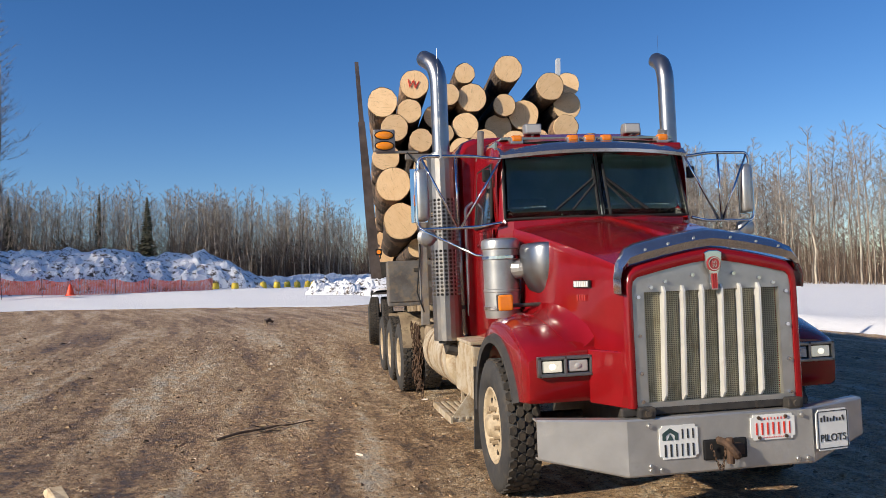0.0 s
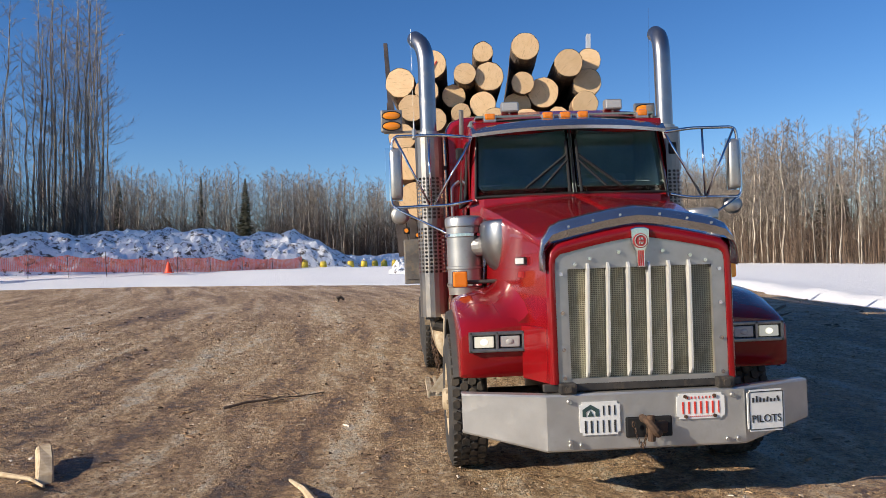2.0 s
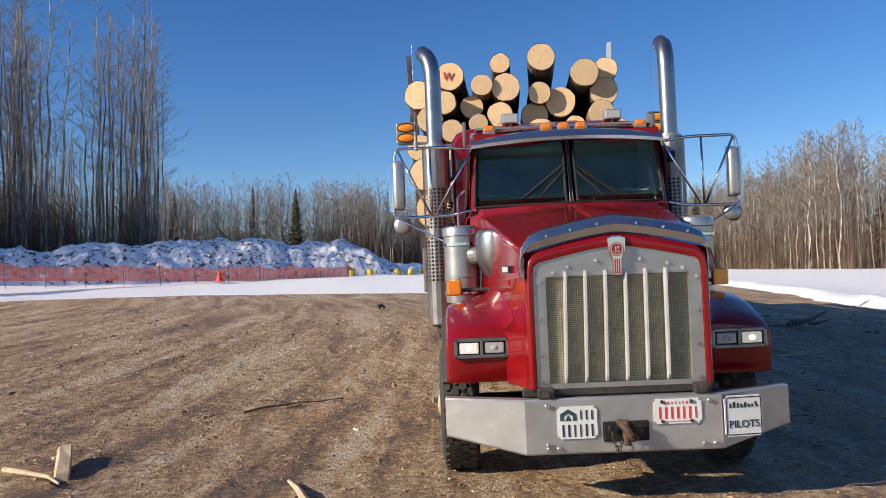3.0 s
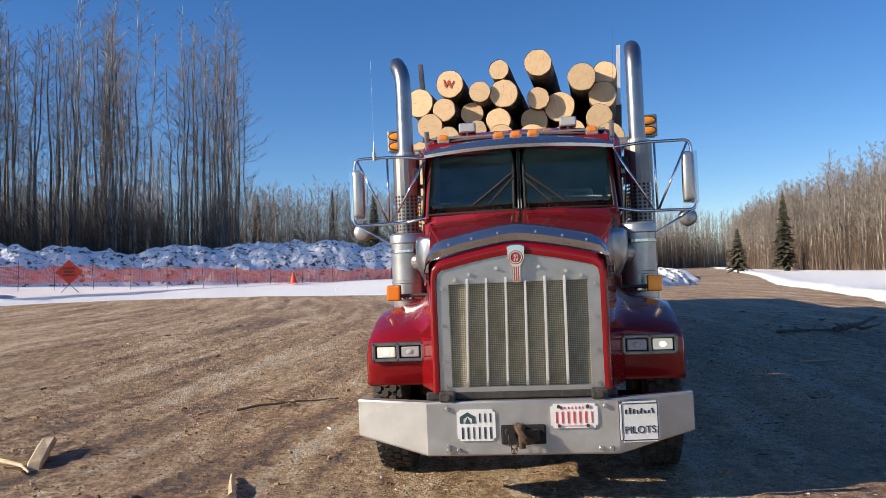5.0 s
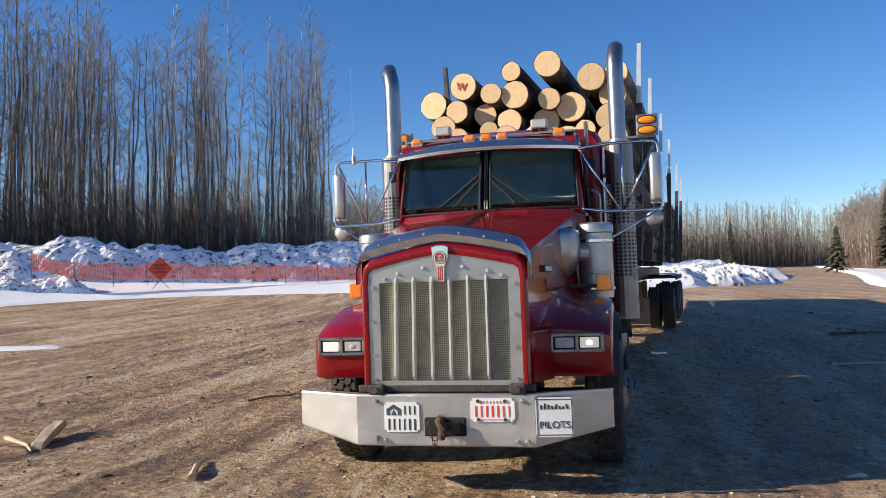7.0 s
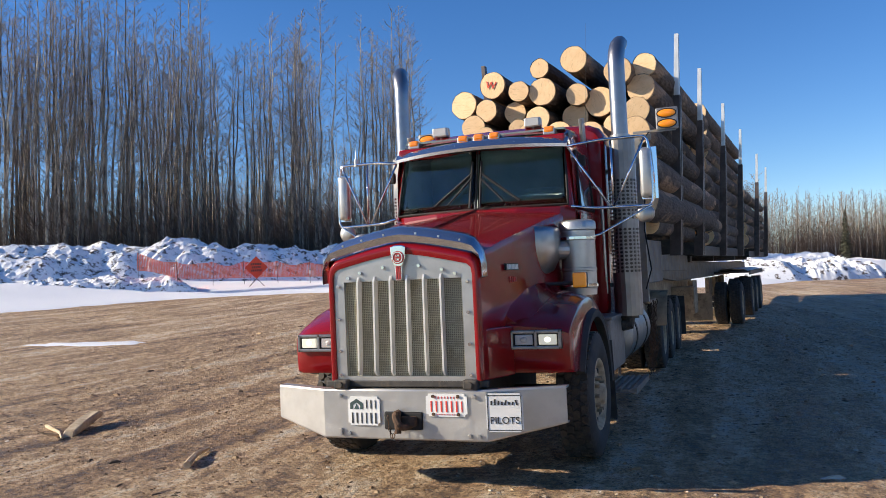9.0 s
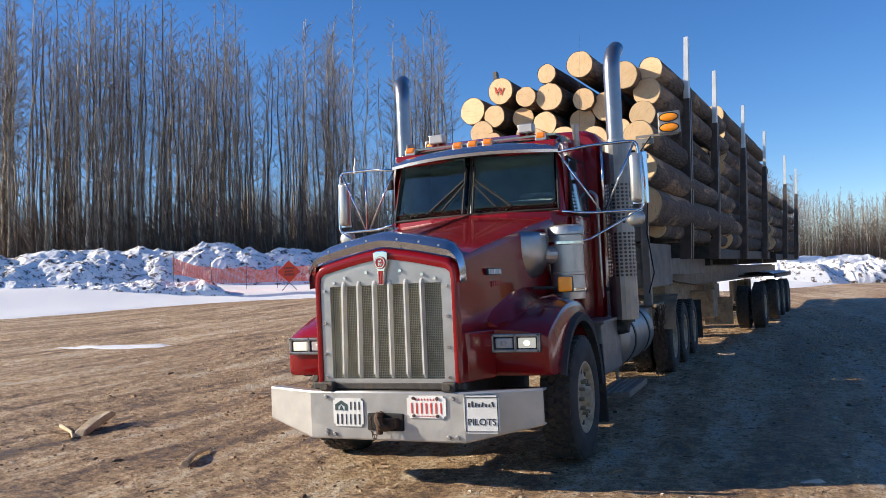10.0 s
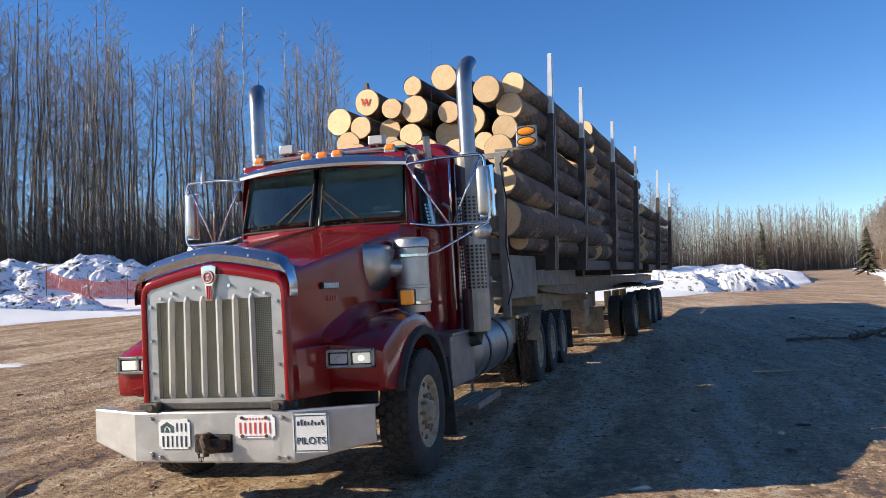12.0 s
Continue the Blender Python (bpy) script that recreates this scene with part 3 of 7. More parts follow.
def tyre_mesh(r=0.525, w=0.29, blocks=4, around=38):
    bm = bmesh.new()
    h = w / 2
    prof = [(0.285, -h * 0.72), (0.30, -h * 0.90), (0.36, -h * 1.02), (0.43, -h * 1.03), (r - 0.045, -h * 0.93), (r - 0.018, -h * 0.84),
            (r - 0.018, h * 0.84), (r - 0.045, h * 0.93), (0.43, h * 1.03), (0.36, h * 1.02), (0.30, h * 0.90), (0.285, h * 0.72)]
    turn = Matrix.Rotation(radians(90), 4, "Y")
    lathe(bm, prof, 44, turn, 0)
    for f in bm.faces:
        f.smooth = True
    step = w * 0.86 / blocks
    for b in range(blocks):
        mid = (b + 0.5) * step - w * 0.43
        for k in range(around):
            a0 = 2 * math.pi * (k + 0.5 * (b % 2)) / around
            da = 2 * math.pi / around * 0.46
            top, base, hw = r - 0.004, r - 0.020, step * 0.47
            ring = []
            for rad, kx, ka in ((base, 1.0, 1.0), (top, 0.9, 0.86)):
                for u, v in ((-1, -0.6), (0, -1), (1, -0.6), (1, 0.6), (0, 1), (-1, 0.6)):
                    a = a0 + da * ka * v
                    ring.append(bm.verts.new((mid + u * hw * kx, rad * math.cos(a), rad * math.sin(a))))
            lo, hi = ring[:6], ring[6:]
            f = bm.faces.new(hi)
            f.material_index = 1
            for i in range(6):
                f = bm.faces.new((lo[i], lo[(i + 1) % 6], hi[(i + 1) % 6], hi[i]))
                f.material_index = 1
    bmesh.ops.recalc_face_normals(bm, faces=bm.faces[:])
    me = bpy.data.meshes.new("tyre")
    bm.to_mesh(me)
    bm.free()
    me.materials.append(RUBBER)
    me.materials.append(TREAD)
    return me


def rim_mesh(deep):
    """A disc wheel, its outer face towards +x; deep rims show a dish, others a raised hub."""
    bm = bmesh.new()
    turn = Matrix.Rotation(radians(90), 4, "Y")
    if deep:
        prof = [(0.30, 0.13), (0.288, 0.135), (0.275, 0.11), (0.262, 0.0), (0.25, -0.045), (0.16, -0.05), (0.14, -0.01), (0.09, 0.0), (0.085, 0.10), (0.05, 0.115), (0.0005, 0.118)]
    else:
        prof = [(0.30, 0.13), (0.288, 0.138), (0.275, 0.118), (0.262, 0.09), (0.25, 0.082), (0.20, 0.098), (0.155, 0.10), (0.14, 0.105), (0.095, 0.11), (0.085, 0.165), (0.06, 0.178), (0.0005, 0.18)]
    lathe(bm, prof, 36, turn)
    bmesh.ops.recalc_face_normals(bm, faces=bm.faces[:])
    for f in bm.faces:
        f.smooth = True
    me = bpy.data.meshes.new("rim")
    bm.to_mesh(me)
    bm.free()
    me.materials.append(RIM)
    nuts = rod(bmesh.new(), (-0.02, 0, 0), (0.035, 0, 0), 0.017, 6)
    nm = bpy.data.meshes.new("wheel_nut")
    nuts.to_mesh(nm)
    nuts.free()
    nm.materials.append(MUDDY)
    # solid dark plug, the shade inside a vent hole put into its colour
    holes = rod(bmesh.new(), (-0.03, 0, 0), (0.004, 0, 0), 0.022, 8)
    hm = bpy.data.meshes.new("vent_shade_plug")
    holes.to_mesh(hm)
    holes.free()
    hm.materials.append(IRON)
    spots = []
    for k in range(10):
        a, b = 2 * math.pi * k / 10, 2 * math.pi * (k + 0.5) / 10
        spots.append(("wheel_nut", nm, (-0.03 if deep else 0.115, 0.135 * math.cos(a), 0.135 * math.sin(a))))
        spots.append(("vent_shade_plug", hm, (-0.047 if deep else 0.098, 0.215 * math.cos(b), 0.215 * math.sin(b))))
    return me, spots


TYRE, RIM_FRONT, RIM_DRIVE = tyre_mesh(), rim_mesh(False), rim_mesh(True)


def wheel(parent, x, y, z, side, rims, steer=0.0):
    w = new("wheel", rims[0])
    w.parent = parent
    w.matrix_local = pose(x, y, z, 0, 0, (0 if side > 0 else 180) + steer)
    o = new("tyre", TYRE)
    o.parent = w
    if abs(x) > 0.9:
        for nm, me, c in rims[1]:
            o = new(nm, me)
            o.parent = w
            o.location = c
    return w


def build_wheels():
    for s in (-1, 1):
        wheel(truck, s * 1.075, 1.35, 0.475, s, RIM_FRONT)
        for y in (7.5, 8.9, 10.3):
            for x in (1.08, 0.745):
                wheel(truck, s * x - 0.04, y, 0.475, s, RIM_DRIVE)


def build_bumper():
    bm = bmesh.new()
    line = [(-1.17, 0.20, 0.44), (-0.645, -0.02, 0.335), (0.645, -0.02, 0.335), (1.17, 0.20, 0.44)]
    secs = []
    for x, y, z in line:
        secs.append([(x, y + 0.10, 0.700), (x, y + 0.008, 0.700), (x, y, 0.688), (x, y, z + 0.012), (x, y + 0.008, z), (x, y + 0.07, z), (x, y + 0.07, z + 0.012), (x, y + 0.016, z + 0.016), (x, y + 0.016, 0.682), (x, y + 0.10, 0.686)])
    loft(bm, secs, closed=True, caps=True)
    ob = auto_smooth(part("bumper", bm, BUMPER, truck, "dull silver aluminium bumper with swept-back ends"), 20)
    for x, z in ((-0.50, 0.655), (0.56, 0.655), (-0.50, 0.375), (-0.43, 0.375), (0.52, 0.375), (0.59, 0.375), (-0.50, 0.40)):
        b = rod(bmesh.new(), (x, -0.022, z), (x, -0.042, z), 0.016, 10)
        part("bolt", bevel_all(b, 0.004, 1), STEEL, ob)
    b = bmesh.new()
    box(b, (0.01, -0.026, 0.475), (0.30, 0.014, 0.13), bev=0.012)
    hk = part("tow_plate", b, BLACK, ob)
    b = bmesh.new()
    tube(b, round_path([(-0.03, -0.02, 0.53), (-0.02, -0.12, 0.53), (0.03, -0.15, 0.45), (0.06, -0.06, 0.44), (0.10, -0.03, 0.47)], 0.04), 0.026, 8)
    rod(b, (0.0, -0.11, 0.40), (0.0, -0.11, 0.56), 0.024, 10)
    box(b, (0.06, -0.05, 0.475), (0.12, 0.06, 0.07), bev=0.012)
    part("tow_hook", b, RUST, hk)
    b = bmesh.new()
    for i in range(11):
        t = i / 10
        links(b, Vector((-0.10 + 0.09 * t, -0.06 - 0.03 * math.sin(t * 3), 0.50 - 0.13 * math.sin(t * 3.1))), 0.012, i)
    part("hook_chain", b, RUST, hk)
    b = bmesh.new()
    box(b, (0, 0.06, 0.735), (1.30, 0.05, 0.05), bev=0.01)
    for x in (-0.50, 0.53):
        box(b, (x, 0.02, 0.735), (0.11, 0.09, 0.07), bev=0.012)
        rod(b, (x, -0.04, 0.735), (x, 0.0, 0.735), 0.022, 10)
    part("hood_hinge", b, IRON, truck)
    return ob


def links(bm, c, r, i):
    m = Matrix.Translation(c) @ Matrix.Rotation(radians(90 * (i % 2) + 17 * (i % 3)), 4, "Z") @ Matrix.Rotation(radians(90), 4, "X") @ Matrix.Diagonal((0.75, 1.35, 1, 1))
    rows = []
    for a in range(8):
        u = 2 * math.pi * a / 8
        rows.append([bm.verts.new(m @ Vector(((r + 0.32 * r * math.cos(v)) * math.cos(u), (r + 0.32 * r * math.cos(v)) * math.sin(u), 0.32 * r * math.sin(v)))) for v in (0, 2.1, 4.2)])
    for a in range(8):
        p, q = rows[a], rows[(a + 1) % 8]
        for k in range(3):
            bm.faces.new((p[k], q[k], q[(k + 1) % 3], p[(k + 1) % 3]))


def bars(name, parent, material, x0, x1, z0, z1, y, n, seed, label=""):
    """Unreadable or private writing: plain bars of its size."""
    rng = random.Random(seed)
    step = (x1 - x0) / n
    for i in range(n):
        w = step * rng.uniform(0.20, 0.32)
        part(name, box(bmesh.new(), (x0 + (i + 0.5) * step, y, (z0 + z1) / 2), (w, 0.003, z1 - z0)), material, parent)


def plate(name, x0, x1, z0, z1, label, y=-0.027):
    bm = bmesh.new()
    box(bm, ((x0 + x1) / 2, y, (z0 + z1) / 2), (x1 - x0, 0.008, z1 - z0))
    es = [e for e in bm.edges if abs(e.verts[0].co.y - e.verts[1].co.y) > 0.005]
    bmesh.ops.bevel(bm, geom=es, offset=0.018, segments=3, affect='EDGES')
    return part(name, bm, WHITE_PAINT, truck, label)


def build_plates():
    p = plate("fleet_plate", -0.437, -0.176, 0.437, 0.648, "white fleet plate with a dark house emblem and dark bars")
    bars("number_bar", p, BLACK_INK, -0.42, -0.192, 0.452, 0.530, -0.033, 6, 2)
    bars("letter_bar", p, BLACK_INK, -0.30, -0.192, 0.562, 0.622, -0.033, 3, 3)
    bm = bmesh.new()
    prism(bm, [(-0.418, 0.556), (-0.418, 0.60), (-0.365, 0.632), (-0.312, 0.60), (-0.312, 0.556), (-0.335, 0.556), (-0.335, 0.585), (-0.365, 0.605), (-0.395, 0.585), (-0.395, 0.556)], "y", -0.0345, -0.031)
    prism(bm, [(-0.385, 0.556), (-0.365, 0.595), (-0.345, 0.556)], "y", -0.0345, -0.031)
    part("house_emblem", bm, GREEN_INK, p)
    p = plate("number_plate", 0.194, 0.507, 0.512, 0.674, "white number plate with red bars")
    bars("number_bar", p, RED_INK, 0.215, 0.487, 0.545, 0.622, -0.033, 7, 5)
    bars("small_bar", p, RED_INK, 0.255, 0.445, 0.640, 0.655, -0.033, 8, 6)
    bars("small_bar", p, RED_INK, 0.275, 0.425, 0.523, 0.531, -0.033, 12, 7)
    for x in (0.25, 0.44):
        for z in (0.528, 0.656):
            b = rod(bmesh.new(), (x, -0.03, z), (x, -0.042, z), 0.012, 8)
            part("plate_screw", b, RUST, p)
    p = plate("notice_plate", 0.645, 0.905, 0.413, 0.680, "white notice plate, hand lettered in black", -0.042)
    p.matrix_local = pose(0.645, 0.0, 0, 0, 0, 7) @ pose(-0.645, 0.0, 0)
    letters("lettering", "PILOTS", 0.067, pose(0.775, -0.047, 0.492, 90, 0, 0), BLACK_INK, p)
    bm = bmesh.new()
    rng = random.Random(11)
    for i in range(8):
        hgt = rng.uniform(0.018, 0.042)
        box(bm, (0.685 + i * 0.025, -0.0475, 0.60 + hgt / 2), (0.012, 0.003, hgt), (0, rng.uniform(-20, 20), 0))
    part("worn_lettering", bm, BLACK_INK, p)
    bm = bmesh.new()
    for x in (0.657, 0.893):
        box(bm, (x, -0.0475, 0.5465), (0.005, 0.003, 0.235))
    for z in (0.426, 0.667):
        box(bm, (0.775, -0.0475, z), (0.231, 0.003, 0.005))
    part("border_line", bm, BLACK_INK, p)


def arch(x0, x1, zs, zc, n=14, corner=0.05):
    """A line up one side, over a low crown and down the other."""
    pts = []
    for i in range(n + 1):
        u = i / n * 2 - 1
        x = x1 * u
        z = zs + (zc - zs) * (1 - abs(u) ** 1.35)
        pts.append((x + CX, z))
    return pts


def build_grille():
    # red shell: a frame round the grille with a crowned top
    outer = [(CX - 0.615, 0.76)] + [(CX - 0.612, 1.55), (CX - 0.595, 1.63), (CX - 0.55, 1.675)] + arch(0, 0.50, 1.69, 1.785, 10) + [(CX + 0.55, 1.675), (CX + 0.595, 1.63), (CX + 0.612, 1.55)] + [(CX + 0.615, 0.76)]
    inner = [(CX - 0.56, 0.76)] + [(CX - 0.56, 1.52), (CX - 0.552, 1.572), (CX - 0.52, 1.60)] + arch(0, 0.48, 1.608, 1.695, 10) + [(CX + 0.52, 1.60), (CX + 0.552, 1.572), (CX + 0.56, 1.52)] + [(CX + 0.56, 0.76)]
    bm = bmesh.new()
    secs = []
    for (ax, az), (bx, bz) in zip(outer, inner):
        mx, mz = (ax + bx) / 2, (az + bz) / 2
        secs.append([(ax, 0.16, az), (ax, 0.05, az), (ax * 0.7 + bx * 0.3, 0.018, az * 0.7 + bz * 0.3), (mx, 0.012, mz), (bx, 0.022, bz), (bx, 0.06, bz)])
    loft(bm, secs)
    auto_smooth(part("grille_shell", bm, RED, truck, "bright red painted grille shell"), 50)
    # stainless surround plate with the opening for the mesh
    bm = bmesh.new()
    hole = [(CX - 0.475, 0.79), (CX - 0.475, 1.50)] + [(CX - 0.475, 1.50), (CX - 0.47, 1.50)] + [(CX + 0.47 * (i / 5 - 1), 1.50) for i in range(0, 11)] + [(CX + 0.47, 1.50), (CX + 0.475, 1.50)] + [(CX + 0.475, 1.50), (CX + 0.475, 0.79)]
    hole = hole[:len(inner)]
    while len(hole) < len(inner):
        hole.append((CX + 0.475, 0.79))
    k = len(inner)
    hole[0], hole[-1] = (CX - 0.475, 0.79), (CX + 0.475, 0.79)
    hole[1], hole[-2] = (CX - 0.475, 1.40), (CX + 0.475, 1.40)
    hole[2], hole[-3] = (CX - 0.475, 1.497), (CX + 0.475, 1.497)
    for i in range(3, k - 3):
        hole[i] = (CX - 0.472 + 0.944 * (i - 3) / (k - 7), 1.50)
    secs = [[(ax * 0.997 + 0.003 * CX, 0.034, az), (bx, 0.036, bz), (bx, 0.075, bz)] for (ax, az), (bx, bz) in zip(inner, hole)]
    loft(bm, secs)
    box(bm, (CX, 0.045, 0.775), (1.118, 0.022, 0.032))
    box(bm, (CX, 0.052, 0.748), (1.0, 0.03, 0.02))
    sur = part("grille_surround", bm, STEEL, truck, "brushed stainless grille surround")
    for x, z in ((-0.52, 1.47), (0.52, 1.47), (-0.52, 1.22), (0.52, 1.25), (-0.52, 0.98), (0.52, 1.02), (-0.52, 0.80), (0.52, 0.80), (-0.33, 1.565), (0.33, 1.565), (-0.14, 1.60), (0.15, 1.60), (-0.43, 1.53), (0.43, 1.53)):
        b = rod(bmesh.new(), (CX + x, 0.036, z), (CX + x, 0.016, z), 0.013, 8)
        part("bolt", b, CHROME, sur)
    # mesh wires and the radiator behind
    bm = bmesh.new()
    for i in range(63):
        x = CX - 0.474 + i * 0.0153
        box(bm, (x, 0.070, 1.145), (0.0035, 0.004, 0.715))
    for j in range(57):
        z = 0.79 + j * 0.0127
        box(bm, (CX, 0.066, z), (0.955, 0.004, 0.0042))
    part("grille_mesh", bm, SCREEN_WIRE, truck, "fine wire grille screen")
    bm = bmesh.new()
    box(bm, (CX, 0.15, 1.15), (0.99, 0.06, 0.76))
    part("radiator", bm, RADIATOR, truck)
    # six upright bars
    for i in range(6):
        x0, x1 = CX - 0.345 + i * 0.133, CX - 0.365 + i * 0.136
        bm = bmesh.new()
        secs = [[(xx - 0.010, 0.060, z), (xx - 0.007, yy, z), (xx + 0.007, yy, z), (xx + 0.010, 0.060, z)] for xx, z, yy in ((x1, 0.795, 0.040), (x1, 0.83, 0.008), (x0, 1.50, 0.000), (x0, 1.535, 0.020))]
        loft(bm, secs, closed=True, caps=True)
        part("grille_bar", bm, BAR_STEEL, truck, "polished upright grille bar")
    # badge
    bm = bmesh.new()
    prism(bm, [(CX - 0.062, 1.745), (CX - 0.055, 1.655), (CX - 0.030, 1.60), (CX - 0.024, 1.495), (CX + 0.024, 1.495), (CX + 0.030, 1.60), (CX + 0.055, 1.655), (CX + 0.062, 1.745), (CX + 0.03, 1.758), (CX - 0.03, 1.758)], "y", -0.004, 0.03)
    bevel_all(bm, 0.006, 2)
    bd = part("hood_badge", bm, CHROME, truck, "chrome and red shield badge")
    bm = bmesh.new()
    rod(bm, (CX, -0.012, 1.668), (CX, 0.0, 1.668), 0.048, 20)
    for k in (-1, 0, 1):
        box(bm, (CX + k * 0.014, -0.008, 1.555), (0.008, 0.006, 0.10))
    part("red_enamel", bm, TAPE_RED, bd)
    bm = bmesh.new()
    for a, r in ((0, 0.036),):
        rows = []
        for i in range(24):
            u = 2 * math.pi * i / 24
            rows.append([(CX + (r + d) * math.cos(u), y, 1.668 + (r + d) * math.sin(u)) for d, y in ((0, -0.011), (0, -0.016), (0.006, -0.016), (0.006, -0.011))])
        loft(bm, rows + [rows[0]], closed=True)
    for dz, sgn in ((0.012, 1), (-0.014, -1)):
        box(bm, (CX - 0.010, -0.014, 1.668 + dz), (0.005, 0.004, 0.018))
        box(bm, (CX + 0.002, -0.014, 1.668 + dz), (0.005, 0.004, 0.018), (0, 25 * sgn, 0))
        box(bm, (CX + 0.012, -0.014, 1.668 + dz), (0.005, 0.004, 0.018), (0, -20 * sgn, 0))
    part("emblem_mark", bm, CHROME, bd)


HOOD = [  # y, bottom z, bottom half width, side, shoulder, top
    (0.055, 0.77, 0.615, 0.612, 1.55, 0.56, 1.672, 1.785),
    (0.20, 0.78, 0.635, 0.632, 1.56, 0.565, 1.712, 1.818),
    (0.45, 0.82, 0.665, 0.668, 1.60, 0.575, 1.775, 1.868),
    (0.80, 0.95, 0.700, 0.712, 1.665, 0.595, 1.850, 1.935),
    (1.15, 1.05, 0.735, 0.760, 1.735, 0.625, 1.925, 2.005),
    (1.50, 1.10, 0.770, 0.810, 1.800, 0.665, 2.000, 2.075),
    (1.86, 1.10, 0.805, 0.855, 1.860, 0.715, 2.065, 2.140),
]


def build_hood():
    bm, secs = bmesh.new(), []
    for y, zb, wb, ws, zs, wt, zt, zc in HOOD:
        ze = zs + (zt - zs) * 0.62
        wb = ws + 0.055 * min(1.0, (y - 0.055) / 0.6)
        half = [(wb, zb), (wb * 0.5 + ws * 0.5, zb * 0.6 + zs * 0.4), (ws, zs), (ws * 0.985 + wt * 0.015, ze), (ws * 0.955 + wt * 0.045, ze + (zt - ze) * 0.45), (ws * 0.86 + wt * 0.14, ze + (zt - ze) * 0.80), (wt * 0.95, zt + (zc - zt) * 0.10), (wt * 0.45, zt + (zc - zt) * 0.55), (0.05, zc - 0.012), (0.030, zc - 0.020)]
        secs.append([(CX - w, y, z) for w, z in half] + [(CX, y, zc)] + [(CX + w, y, z) for w, z in half[::-1]])
    loft(bm, secs)
    hood = auto_smooth(part("hood", bm, RED, truck, "glossy dark red sloping hood"), 50)
    # stone deflector
    bm, secs = bmesh.new(), []
    line = [(CX - 0.640, 1.50), (CX - 0.640, 1.58), (CX - 0.622, 1.645), (CX - 0.570, 1.695)] + arch(0, 0.50, 1.712, 1.80, 12) + [(CX + 0.570, 1.695), (CX + 0.622, 1.645), (CX + 0.640, 1.58), (CX + 0.640, 1.50)]
    n = len(line)
    for i, (x, z) in enumerate(line):
        e = smoothstep(0, 4, min(i, n - 1 - i))
        hgt = 0.105 * e
        secs.append([(x, 0.020, z - 0.012), (x, 0.004, z + hgt * 0.35), (x * 1.004, 0.035, z + hgt * 0.8), (x * 1.006, 0.115, z + hgt * 1.05), (x * 1.006, 0.125, z + hgt * 1.0), (x, 0.03, z - 0.006)])
    loft(bm, secs, closed=True, caps=True)
    d = auto_smooth(part("stone_deflector", bm, DUSTY_CHROME, truck, "curved chrome stone deflector along the hood edge"), 50)
    for x in (-0.46, -0.30, -0.12, 0.14, 0.32, 0.48):
        z = 1.712 + 0.088 * (1 - abs(x / 0.5) ** 1.35) + 0.055
        b = rod(bmesh.new(), (CX + x, 0.03, z), (CX + x, 0.008, z), 0.008, 8)
        part("rivet", b, STEEL, d)
    # nameplates on the hood sides
    for s in (-1, 1):
        bm = bmesh.new()
        box(bm, (CX + s * 0.699, 0.58, 1.565), (0.012, 0.26, 0.052), (0, 0, -6 * s))
        np_ = part("name_badge", bm, BLACK, truck, "small black nameplate with chrome bars")
        bm = bmesh.new()
        for k in range(8):
            box(bm, (CX + s * (0.698 - 0.0031 * (3.5 - k) * 1.0), 0.58 + (k - 3.5) * 0.029, 1.565), (0.026, 0.017, 0.040), (0, 0, -6 * s))
        part("letter_bars", bm, WHITE_PAINT, np_)
        bm = bmesh.new()
        for k in range(4):
            box(bm, (CX + s * (0.697 - 0.0035 * (1.5 - k)), 0.60 + (k - 1.5) * 0.04, 1.468), (0.012, 0.022, 0.042), (0, 0, -6 * s))
        part("unit_number_bars", bm, TAPE_RED, truck)


